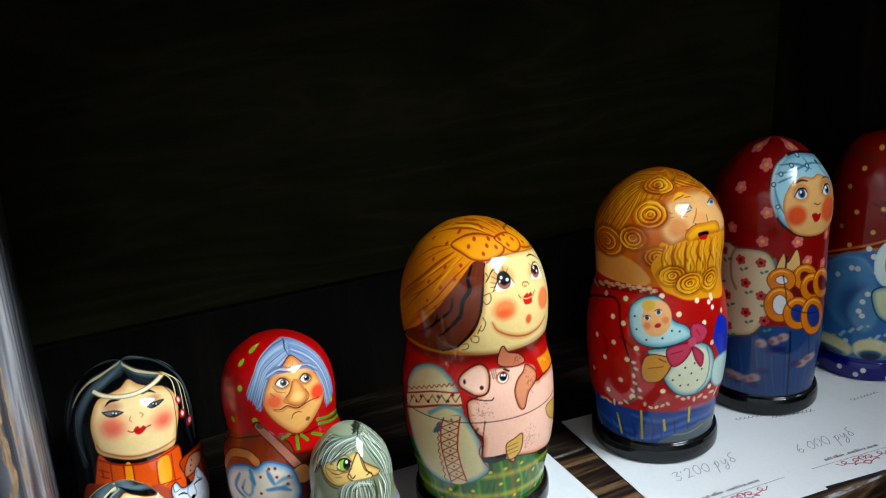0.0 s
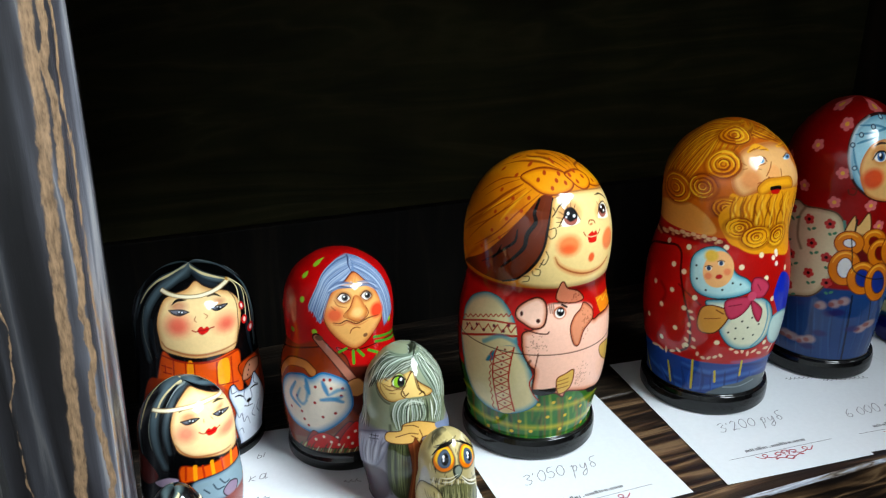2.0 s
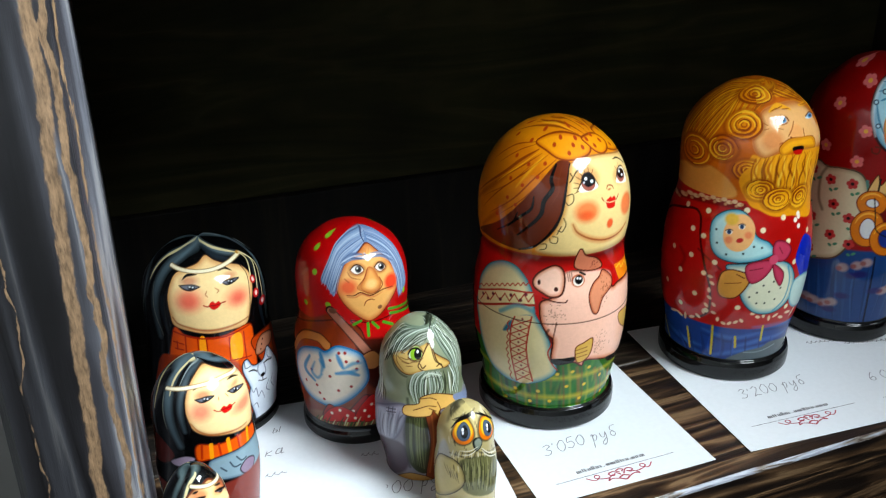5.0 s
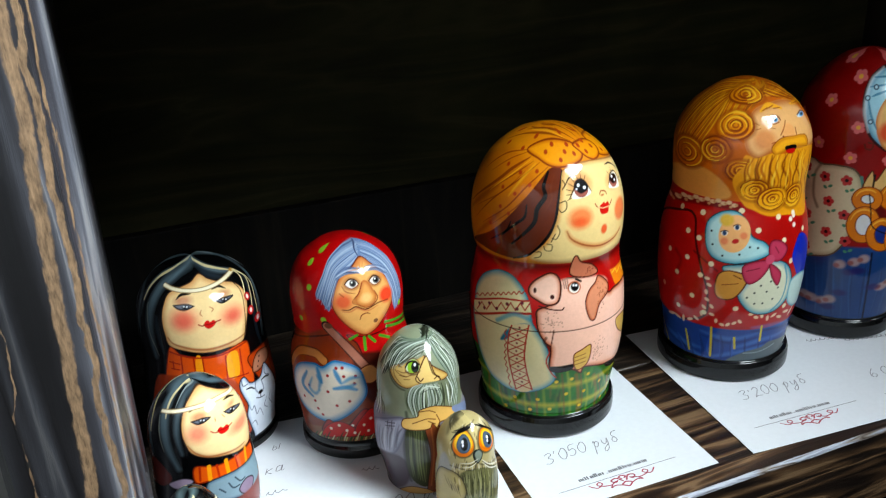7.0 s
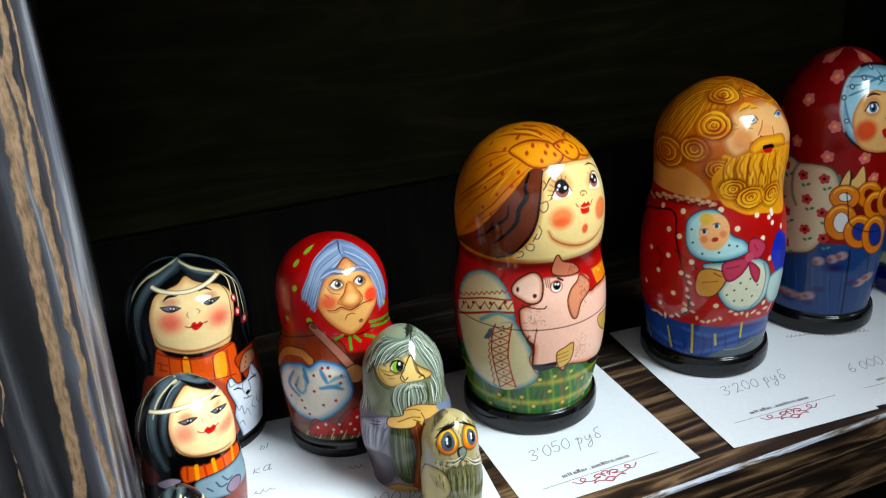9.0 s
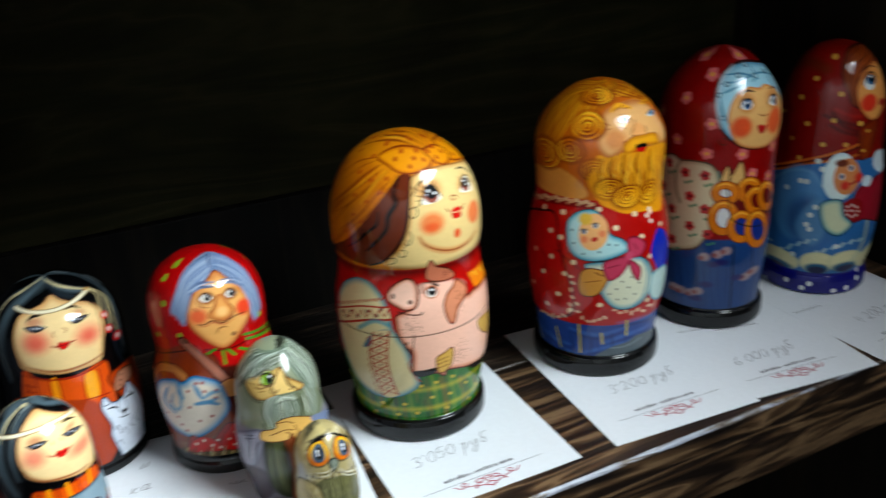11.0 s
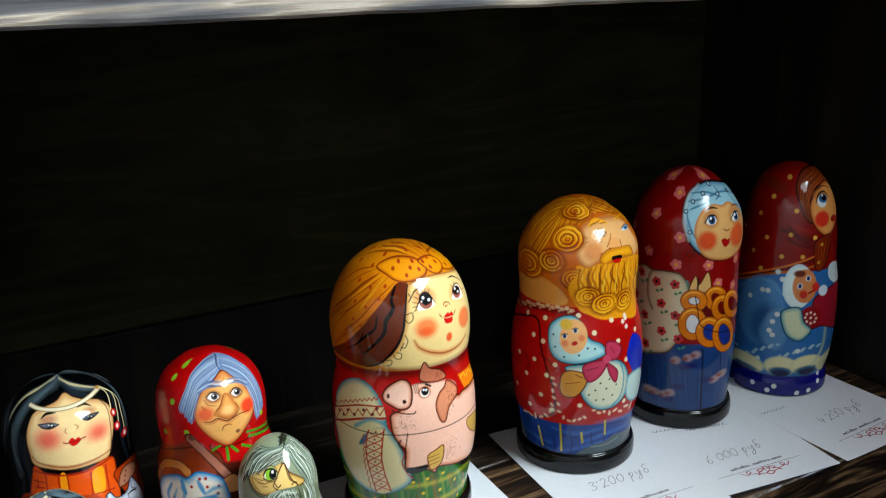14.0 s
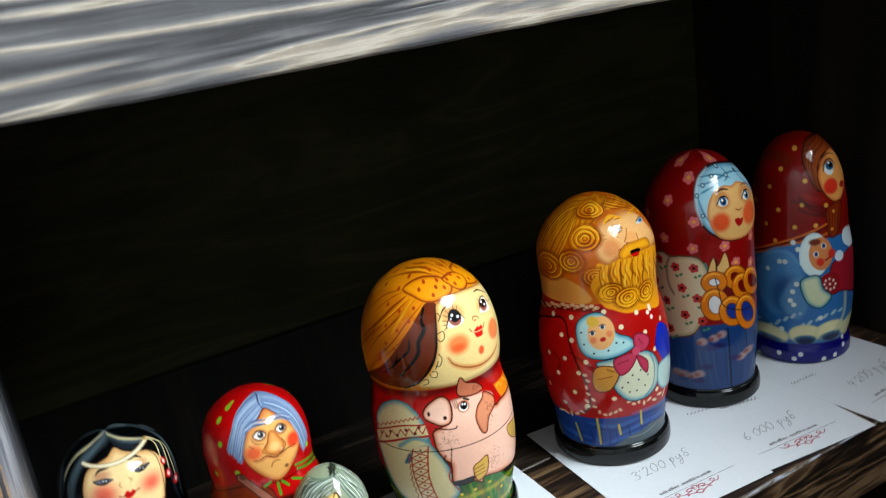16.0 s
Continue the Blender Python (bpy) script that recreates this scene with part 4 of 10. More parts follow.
def paint_beard_doll(p):
    p.band(-5, 300, (208, 120, 8))
    p.patch([(-100.4, 134.7), (-63.7, 143.4), (-45.6, 138.2), (-37.3, 126.7), (-61.9, 122.3), (-105.9, 116.4), (-108.6, 126.3)], (228, 172, 92), soft=1.38)
    p.strands([(25.2, 189.1), (-63.1, 188.8), (-89, 182.7), (-85.2, 173.2)], [(-27.5, 177.8), (-55.8, 169.6), (-66.2, 158.4), (-98.5, 137.9)], [(140, 70, 8), (246, 190, 50), (170, 92, 14), (234, 166, 34)], 46, 2.41, 3, 0.8)
    p.strands([(25.2, 189.1), (60.2, 184.3), (59.5, 180.5)], [(-26, 184.8), (-2.1, 182.6), (38.2, 176.6)], [(150, 78, 10), (240, 178, 52)], 16, 1.38, 4, 0.7)
    p.patch([(-29.1, 173.5), (-20, 178.8), (9.4, 180.7), (29.1, 176.8), (32.8, 167.8), (36.8, 155.2), (19.6, 153.1), (-1.4, 157), (-12.4, 155.6), (-22, 151.5), (-29, 155.9), (-31.5, 163.6)], (234, 186, 128), soft=0.86, rim=(196, 116, 50), rim_width=3.78)
    p.patch([(-30.8, 152.9), (-22.3, 151.6), (-12.5, 154.5), (-3.9, 153.2), (7.6, 155), (33.1, 150.2), (41.4, 124.9), (22.7, 114.9), (4, 115.5), (-10.8, 116.2), (-21.5, 122.5), (-31.5, 136.6)], (236, 172, 34), soft=0.69)
    p.strands([(-27.5, 151.5), (-13.5, 153.4), (-4, 152.7), (10, 153.6), (28.9, 149.9)], [(-29.9, 133.4), (-19.6, 124.3), (-6.5, 119.1), (7.1, 117.7), (29.3, 116.3)], [(150, 78, 8), (250, 206, 84), (186, 106, 14)], 38, 1.55, 6, 0.9)
    p.line([(-19.1, 176.7), (-9.6, 179.3), (2.4, 177.3)], (240, 182, 44), 2.45, taper=0.5, soft=0.7)
    p.line([(16.9, 177.9), (42.0, 177.1), (35.8, 174.0)], (240, 182, 44), 1.75, taper=0.5, soft=0.7)
    p.line([(-18.1, 176.7), (-11.6, 178.3)], (170, 96, 16), 0.49, taper=0.5)
    p.line([(-13.3, 177.6), (-4.6, 179.1)], (170, 96, 16), 0.49, taper=0.5)
    p.line([(-6.4, 177.6), (1.5, 177.6)], (170, 96, 16), 0.49, taper=0.5)
    p.line([(20.3, 177.9), (41.9, 176.8)], (170, 96, 16), 0.49, taper=0.5)
    p.spot(-9.3, 172.6, 5.40, 2.15, (206, 146, 92), soft=1.75, alpha=0.7)
    p.spot(-9.4, 172.3, 4.10, 1.55, (206, 226, 236))
    p.spot(-8.3, 172.5, 2.45, 1.40, (84, 156, 200))
    p.spot(-8.3, 172.5, 1.25, 0.80, (10, 12, 16))
    p.line([(-14.7, 172.3), (-10.0, 174.3), (-5.0, 173.7), (-3.4, 171.9)], (110, 58, 22), 0.7)
    p.line([(-14.5, 171.4), (-10.2, 170.1), (-5.0, 170.9)], (160, 96, 50), 0.49)
    p.spot(23.4, 171.7, 7.25, 1.20, (206, 226, 236))
    p.spot(25.0, 171.7, 4.75, 1.10, (84, 156, 200))
    p.spot(25.0, 171.7, 2.45, 0.55, (10, 12, 16))
    p.line([(16.9, 172.3), (26.9, 173.3), (34.9, 170.7)], (110, 58, 22), 0.63)
    p.line([(-21.3, 169.9), (-24.7, 171.0)], (170, 104, 56), 0.49, alpha=0.7)
    p.line([(-20.6, 168.2), (-23.9, 167.6)], (170, 104, 56), 0.49, alpha=0.7)
    p.line([(-14.7, 168.6), (-9.5, 167.7)], (170, 104, 56), 0.49, alpha=0.7)
    p.spot(-10.7, 158.7, 2.85, 2.20, (206, 140, 80), soft=1.05, alpha=0.8)
    p.line([(-13.1, 160.1), (-9.8, 160.5), (-8.3, 157.9)], (150, 84, 40), 0.56)
    p.spot(1.2, 165.3, 6.08, 4.34, (236, 178, 116), soft=1.38)
    p.line([(-6, 164.1), (-2.1, 167.8), (0.8, 171.2)], (160, 96, 46), 0.69, alpha=0.8)
    p.line([(-4.3, 163.3), (-0.3, 161.2), (6.5, 162.1)], (140, 76, 30), 0.86)
    p.line([(7.9, 162.8), (8.5, 166.7)], (160, 96, 46), 0.69)
    p.spot(-17.9, 162.1, 7.33, 5.42, (220, 140, 80), soft=3.44, alpha=0.6)
    p.patch([(-13.1, 157.6), (-6.8, 162.2), (2.6, 162.6), (17.8, 161.3), (20, 155), (8.5, 156.4), (1.4, 157.7), (-5.8, 154.4), (-10.7, 153.5)], (240, 180, 40), edge=(150, 80, 10), width=0.52, rim=(200, 124, 14), rim_width=1.72)
    p.strands([(-8.6, 161.1), (2.4, 161.9), (15.7, 160.8)], [(-10.6, 154.9), (-0.1, 157.8), (16.6, 155.8)], [(165, 90, 10), (248, 200, 80)], 14, 0.86, 8, 0.8)
    p.patch([(-2.9, 157.7), (5.7, 157.6), (5.7, 155.1), (-1.7, 154.7)], (24, 8, 6))
    p.patch([(-2.5, 155.5), (5.1, 155.4), (3.4, 152.9), (-0.6, 153.2)], (206, 32, 22))
    p.comb([(27.1, 190.3), (-103.1, 186.7), (-96.9, 173.3), (-99.9, 150.8)], [(-53.2, 182.9), (-53.8, 174.7), (-56.7, 166.1), (-62.2, 156.4)], [(156, 80, 8), (246, 190, 50), (190, 108, 14), (232, 160, 30)], 46, 1.12, 21, 0.8)
    p.comb([(58.6, 189.5), (49.5, 185.0), (43.8, 178.9)], [(-10.0, 184.6), (1.3, 182.4), (26.3, 180.4)], [(156, 80, 8), (246, 190, 50), (190, 108, 14)], 16, 0.91, 22, 0.8)
    curl(p, -73.3, 149.8, 17.8, 10.1, 0)
    curl(p, -33.7, 184.3, 23.4, 4.7, 1)
    curl(p, -50.3, 155.1, 11.5, 8.2, 0)
    curl(p, -38.8, 169.5, 14.7, 8.2, 1)
    curl(p, -32.3, 143.9, 10.4, 7.0, 1)
    neck = p.c.copy()
    p.band(-5, 124.4, (192, 26, 18))
    p.patch([(-36.6, 138.6), (-28.6, 123.2), (-20.7, 119.1), (-10.9, 115.3), (3.7, 114.3), (28.8, 112.1), (41.6, 147.3), (-1.9, 153.1), (-22.3, 151.6)], (236, 172, 34), soft=0.69)
    p.line([(-28.1, 151.2), (-29.5, 143.2), (-28.1, 133.9), (-29.8, 127.5)], (158, 84, 8), 1.03, alpha=0.8, taper=0.7, soft=0.69)
    p.line([(-26.5, 151.5), (-26.7, 143.5), (-27.6, 134.2), (-26.3, 127.3)], (250, 208, 90), 1.55, alpha=0.8, taper=0.7, soft=0.69)
    p.line([(-24.8, 151.7), (-27.8, 143.9), (-22.9, 134.3), (-28.9, 127.5)], (196, 116, 16), 1.03, alpha=0.8, taper=0.7, soft=0.69)
    p.line([(-23.1, 152), (-23, 144), (-24.3, 134.9), (-22.4, 127)], (246, 190, 60), 1.55, alpha=0.8, taper=0.7, soft=0.69)
    p.line([(-21.4, 152.2), (-23, 144.3), (-20.9, 134.9), (-23.3, 127.1)], (140, 70, 8), 1.03, alpha=0.8, taper=0.7, soft=0.69)
    p.line([(-19.6, 152.4), (-21.9, 144.6), (-18.5, 135.1), (-22.5, 127)], (158, 84, 8), 1.55, alpha=0.8, taper=0.7, soft=0.69)
    p.line([(-17.9, 152.6), (-17.6, 144.6), (-19.4, 135.6), (-16.6, 126.4)], (250, 208, 90), 1.03, alpha=0.8, taper=0.7, soft=0.69)
    p.line([(-16.1, 152.8), (-19.1, 145.1), (-14.2, 135.4), (-19.9, 126.8)], (196, 116, 16), 1.55, alpha=0.8, taper=0.7, soft=0.69)
    p.line([(-14.3, 153), (-15.2, 145.1), (-14.7, 135.8), (-14.6, 126.2)], (246, 190, 60), 1.03, alpha=0.8, taper=0.7, soft=0.69)
    p.line([(-12.5, 153.1), (-13.3, 145.2), (-12.9, 136), (-12.7, 126)], (140, 70, 8), 1.55, alpha=0.8, taper=0.7, soft=0.69)
    p.line([(-10.7, 153.2), (-13.8, 145.6), (-8.6, 135.7), (-14.4, 126.4)], (158, 84, 8), 1.03, alpha=0.8, taper=0.7, soft=0.69)
    p.line([(-8.8, 153.3), (-8.6, 145.2), (-10.3, 136.3), (-7.1, 125.6)], (250, 208, 90), 1.55, alpha=0.8, taper=0.7, soft=0.69)
    p.line([(-6.9, 153.4), (-9.4, 145.7), (-5.5, 135.9), (-9.5, 126.4)], (196, 116, 16), 1.03, alpha=0.8, taper=0.7, soft=0.69)
    p.line([(-4.9, 153.4), (-6.9, 145.7), (-4, 136), (-6.6, 126.3)], (246, 190, 60), 1.55, alpha=0.8, taper=0.7, soft=0.69)
    p.line([(-2.9, 153.4), (-2.9, 145.3), (-4.1, 136.4), (-1.3, 125.6)], (140, 70, 8), 1.03, alpha=0.8, taper=0.7, soft=0.69)
    p.line([(-0.8, 153.4), (-4.5, 146), (2, 135.5), (-4.9, 126.8)], (158, 84, 8), 1.55, alpha=0.8, taper=0.7, soft=0.69)
    p.line([(1.4, 153.3), (1, 145.3), (0.5, 136.3), (2.7, 125.5)], (250, 208, 90), 1.03, alpha=0.8, taper=0.7, soft=0.69)
    p.line([(3.6, 153.3), (1.8, 145.5), (4.3, 135.8), (2.9, 125.9)], (196, 116, 16), 1.55, alpha=0.8, taper=0.7, soft=0.69)
    p.line([(5.9, 153.1), (2.4, 145.8), (8.7, 135.1), (2.6, 126.4)], (246, 190, 60), 1.03, alpha=0.8, taper=0.7, soft=0.69)
    p.line([(8.5, 152.9), (8.9, 144.7), (6.8, 136), (12.1, 124.3)], (140, 70, 8), 1.55, alpha=0.8, taper=0.7, soft=0.69)
    p.line([(11.1, 152.7), (7, 145.5), (14.9, 134.2), (7.3, 126)], (158, 84, 8), 1.03, alpha=0.8, taper=0.7, soft=0.69)
    p.line([(14.1, 152.4), (12, 144.7), (15.1, 134.6), (14.2, 124.5)], (250, 208, 90), 1.55, alpha=0.8, taper=0.7, soft=0.69)
    p.line([(17.2, 152), (16.5, 143.9), (17.1, 134.4), (20.2, 123.2)], (196, 116, 16), 1.03, alpha=0.8, taper=0.7, soft=0.69)
    p.line([(21, 151.4), (14.8, 144.7), (30.2, 131), (15.3, 125)], (246, 190, 60), 1.55, alpha=0.8, taper=0.7, soft=0.69)
    p.line([(25.4, 150.6), (26.4, 141.9), (24.4, 133.1), (34.9, 119.5)], (140, 70, 8), 1.03, alpha=0.8, taper=0.7, soft=0.69)
    p.line([(31.8, 149.2), (25.3, 142.6), (41.5, 128.7), (28.7, 121.8)], (158, 84, 8), 1.55, alpha=0.8, taper=0.7, soft=0.69)
    p.patch([(-12.4, 157.3), (-6.5, 161.5), (2.6, 162.3), (16, 161.3), (18.8, 155.6), (8.5, 156.4), (1.3, 157.3), (-5.8, 154.4), (-10.3, 153.6)], (240, 182, 44), soft=1.38, rim=(206, 132, 18), rim_width=2.06)
    p.patch([(-2.9, 157.7), (5.7, 157.6), (5.7, 155.1), (-1.7, 154.7)], (24, 8, 6))
    p.patch([(-2.5, 155.5), (5.1, 155.4), (3.4, 152.9), (-0.6, 153.2)], (206, 32, 22))
    curl(p, -21.8, 131.9, 10.7, 7.2, 2)
    curl(p, 10.5, 125.2, 11.0, 7.8, 2)
    curl(p, -8.3, 125.7, 12.0, 7.6, 2)
    p.line([(-106.6, 114.2), (-86.2, 117.2), (-64.5, 120.1), (-46.9, 121.1), (-31.3, 120.8)], (110, 14, 14), 3.78, alpha=0.7, soft=1.38)
    p.spot(-105.1, 112.7, 1.68, 1.26, (226, 196, 160))
    p.spot(-103.9, 112.6, 0.95, 0.9, (206, 160, 120))
    p.spot(-94.7, 115.8, 5.98, 1.26, (226, 196, 160))
    p.spot(-86.7, 115.5, 3.26, 0.9, (206, 160, 120))
    p.spot(-80.9, 118.5, 5.04, 1.26, (226, 196, 160))
    p.spot(-77.6, 119.4, 2.45, 0.9, (206, 160, 120))
    p.spot(-73.2, 121.2, 3.76, 1.26, (226, 196, 160))
    p.spot(-70.6, 119, 1.85, 0.9, (206, 160, 120))
    p.spot(-67.1, 121.2, 3.12, 1.26, (226, 196, 160))
    p.spot(-64.9, 121.7, 1.6, 0.9, (206, 160, 120))
    p.spot(-61.8, 122.9, 2.66, 1.26, (226, 196, 160))
    p.spot(-59.9, 120.5, 1.45, 0.9, (206, 160, 120))
    p.spot(-57.2, 122.3, 2.48, 1.26, (226, 196, 160))
    p.spot(-55.4, 122.5, 1.3, 0.9, (206, 160, 120))
    p.spot(-52.8, 123.5, 2.2, 1.26, (226, 196, 160))
    p.spot(-51.2, 121.1, 1.25, 0.9, (206, 160, 120))
    p.spot(-48.7, 122.7, 2.2, 1.26, (226, 196, 160))
    p.spot(-47.2, 122.8, 1.2, 0.9, (206, 160, 120))
    p.spot(-44.8, 123.7, 2.11, 1.26, (226, 196, 160))
    p.spot(-43.5, 121, 1.15, 0.9, (206, 160, 120))
    p.spot(-41.1, 122.5, 2.11, 1.26, (226, 196, 160))
    p.spot(-39.7, 122.5, 1.1, 0.9, (206, 160, 120))
    p.spot(-37.5, 123.3, 1.93, 1.26, (226, 196, 160))
    p.spot(-36.1, 120.7, 1.1, 0.9, (206, 160, 120))
    p.spot(-33.9, 121.9, 1.93, 1.26, (226, 196, 160))
    p.spot(-32.5, 121.9, 1.1, 0.9, (206, 160, 120))
    p.patch([(-101.4, 99.3), (-71.8, 112.2), (-59.8, 111.3), (-55.8, 97.1), (-49.6, 79.1), (-45, 65.2), (-45.7, 47.7), (-61.9, 39.5), (-97.7, 33.1), (-100.9, 61.8)], (200, 32, 24), edge=(96, 8, 8), width=1.55)
    p.line([(-69.8, 86.7), (-64.9, 81.1), (-68.3, 70.8)], (96, 8, 8), 2.75, alpha=0.4, soft=2.06)
    p.line([(-55.9, 90.2), (-46.7, 84.8), (-40, 80.3)], (96, 8, 8), 1.38, alpha=0.6)
    p.band(-5, 39.2, (34, 84, 156), 1.0)
    p.line([(-83.7, 24.4), (-65.2, 21.7), (-47.9, 21.2)], (92, 142, 204), 3.04, alpha=0.45, soft=2.28, taper=0.6)
    p.line([(-84.2, 21.1), (-65.2, 18.6), (-47.8, 18.1)], (16, 40, 96), 1.9, alpha=0.4, soft=1.52, taper=0.6)
    p.line([(-48.3, 34.6), (-28.4, 31.6), (-9.2, 35.5)], (92, 142, 204), 3.04, alpha=0.45, soft=2.28, taper=0.6)
    p.line([(-48.2, 31.4), (-28.1, 28.5), (-8.4, 32.2)], (16, 40, 96), 1.9, alpha=0.4, soft=1.52, taper=0.6)
    p.line([(-23.7, 25.1), (-5.5, 29.4), (18.3, 29.8)], (92, 142, 204), 3.04, alpha=0.45, soft=2.28, taper=0.6)
    p.line([(-23.3, 22.0), (-4.6, 26.1), (21.1, 25.6)], (16, 40, 96), 1.9, alpha=0.4, soft=1.52, taper=0.6)
    p.line([(-68.0, 25.0), (-52.2, 15.4), (-34.6, 13.6)], (92, 142, 204), 3.04, alpha=0.45, soft=2.28, taper=0.6)
    p.line([(-68.2, 21.8), (-51.2, 13.4), (-34.3, 11.6)], (16, 40, 96), 1.9, alpha=0.4, soft=1.52, taper=0.6)
    p.line([(-39.1, 16.6), (-19.2, 21.9), (-1.7, 24.2)], (92, 142, 204), 3.04, alpha=0.45, soft=2.28, taper=0.6)
    p.line([(-38.8, 13.9), (-18.7, 18.8), (-0.8, 20.9)], (16, 40, 96), 1.9, alpha=0.4, soft=1.52, taper=0.6)
    p.line([(-14.4, 40.7), (0.8, 40.2), (18.6, 38.1)], (92, 142, 204), 3.04, alpha=0.45, soft=2.28, taper=0.6)
    p.line([(-13.8, 37.4), (2.0, 36.7), (22.5, 33.4)], (16, 40, 96), 1.9, alpha=0.4, soft=1.52, taper=0.6)
    p.strands([(-106, 14.5), (-41.6, 33.5), (11.1, 30.5)], [(-77.4, 10.1), (-40.6, 14.3), (13, 19.5)], [(12, 32, 86), (60, 108, 186)], 26, 2.06, 5, 0.6)
    p.line([(-90.9, 26.7), (-81.1, 14.8)], (206, 190, 60), 1.38)
    p.line([(-60.3, 31.7), (-57.5, 16.8)], (206, 190, 60), 1.38)
    p.line([(-41, 38.9), (-40.7, 16.5)], (206, 190, 60), 1.38)
    p.line([(-25.1, 32.8), (-23.9, 24.3)], (206, 190, 60), 1.38)
    p.line([(-7.2, 41), (-5.8, 29.2)], (206, 190, 60), 1.38)
    p.line([(-101.5, 31.6), (-103.1, 12.9)], (206, 190, 60), 1.38)
    p.patch([(-29.1, 14.6), (-16.9, 21.3), (-4, 23.5), (5.8, 26.4), (36.5, 20.1), (26, 12.4), (1.1, 14.1), (-19.8, 14.2)], (104, 116, 122), soft=1.03)
    p.line([(-16.9, 20.3), (-3.8, 20.3), (9.2, 23)], (150, 165, 170), 0.86, alpha=0.8)
    p.spot(-73.6, 39, 4.17, 1.08, (236, 204, 172), turn=16)
    p.spot(-67.2, 39.4, 3.25, 1.08, (236, 204, 172), turn=166)
    p.spot(-61.8, 40, 2.67, 1.08, (236, 204, 172), turn=84)
    p.spot(-56.4, 41.2, 2.42, 1.08, (236, 204, 172), turn=24)
    p.spot(-51.7, 43.6, 2.17, 1.08, (236, 204, 172), turn=146)
    p.spot(-48.1, 48.3, 1.92, 1.08, (236, 204, 172), turn=94)
    p.spot(-46.5, 53.6, 1.92, 1.08, (236, 204, 172), turn=134)
    p.spot(-44.9, 59.6, 1.75, 1.08, (236, 204, 172), turn=146)
    p.spot(-45.6, 64.8, 1.83, 1.08, (236, 204, 172), turn=100)
    p.spot(-44.2, 70, 1.75, 1.08, (236, 204, 172), turn=151)
    p.spot(-45.7, 74.3, 1.75, 1.08, (236, 204, 172), turn=176)
    p.spot(-41.7, 55.1, 1.75, 1.08, (236, 204, 172), turn=131)
    p.spot(-41.3, 49.2, 1.83, 1.08, (236, 204, 172), turn=166)
    p.spot(-38.3, 44.8, 1.83, 1.08, (236, 204, 172), turn=88)
    p.spot(-34.5, 42.5, 1.75, 1.08, (236, 204, 172), turn=158)
    p.spot(-30.6, 43, 1.75, 1.08, (236, 204, 172), turn=46)
    p.spot(-26.7, 44.4, 1.75, 1.08, (236, 204, 172), turn=36)
    p.spot(-23.2, 45.8, 1.75, 1.08, (236, 204, 172), turn=132)
    p.spot(-16.7, 51.3, 1.75, 1.08, (236, 204, 172), turn=5)
    p.spot(-13, 48.6, 1.83, 1.08, (236, 204, 172), turn=155)
    p.spot(-9.1, 49.3, 1.92, 1.08, (236, 204, 172), turn=108)
    p.spot(-4.5, 46.8, 2.17, 1.08, (236, 204, 172), turn=100)
    p.spot(0.1, 48, 2.33, 1.08, (236, 204, 172), turn=25)
    p.spot(5.6, 45.4, 2.67, 1.08, (236, 204, 172), turn=158)
    p.spot(11.5, 47.6, 3.25, 1.08, (236, 204, 172), turn=170)
    p.spot(18.4, 46.6, 4.42, 1.08, (236, 204, 172), turn=60)
    for x, y in [(-28.7, 118.8), (-17.3, 107.2), (-3.1, 114), (0.8, 99.2), (7.4, 84.6), (-44.1, 84.3), (-60.2, 84.9), (-53.9, 99.1), (-62.5, 101.6), (-54.9, 59.6), (-65.8, 48.5), (-46.4, 49.6), (-26.9, 55.5), (-50.1, 75.5), (-67.4, 72.1), (-75.9, 85.1), (-72.4, 114.2), (-54.4, 114.8), (7.9, 53), (20.5, 102), (-99.3, 90.4), (-80.6, 59), (-94.9, 42), (-5.9, 92.7)]:
        p.dot(x, y, 1.72, (240, 224, 190))
    p.patch([(-50.5, 104.6), (-49, 112), (-41.3, 117.5), (-31.9, 118.4), (-25.2, 113.1), (-21, 103.9), (-12.3, 99.4), (-8.9, 93.1), (-15.9, 89.2), (-30, 86.2), (-41.4, 87.6), (-47.7, 93.3)], (192, 226, 226), edge=(24, 70, 80), width=0.69, rim=(60, 158, 182), rim_width=3.78)
    p.spot(-32, 104.8, 9.67, 11.55, (240, 190, 132), turn=-12)
    p.spot(-37.7, 112.7, 4.55, 3.61, (226, 190, 70), soft=1.72)
    p.spot(-38.2, 104.9, 2, 1.63, (236, 236, 230))
    p.spot(-38.2, 104.9, 1.33, 1.45, (30, 70, 110))
    p.line([(-40.6, 105.4), (-38.2, 106.6), (-36.1, 106.1)], (90, 44, 20), 0.52)
    p.spot(-30.8, 108.9, 2, 1.63, (236, 236, 230))
    p.spot(-30.8, 108.9, 1.33, 1.45, (30, 70, 110))
    p.line([(-33.2, 109.6), (-30.8, 110.7), (-28.8, 110)], (90, 44, 20), 0.52)
    p.spot(-31.1, 100.5, 2.17, 1.45, (196, 36, 34), turn=20)
    p.spot(-37.8, 100, 2.33, 2.16, (232, 130, 90), soft=1.38, alpha=0.7)
    p.spot(-26.3, 104, 2.33, 2.16, (232, 130, 90), soft=1.38, alpha=0.7)
    p.patch([(-36.9, 84), (-25.1, 86.2), (-8, 88.1), (4.1, 83.4), (10.2, 71.9), (9.1, 59.3), (0.2, 51.7), (-12.1, 50.8), (-21, 55.5), (-26.9, 65.9), (-23, 76.2), (-33.5, 78.4)], (228, 228, 204), edge=(24, 70, 80), width=0.69, rim=(60, 158, 182), rim_width=4.47)
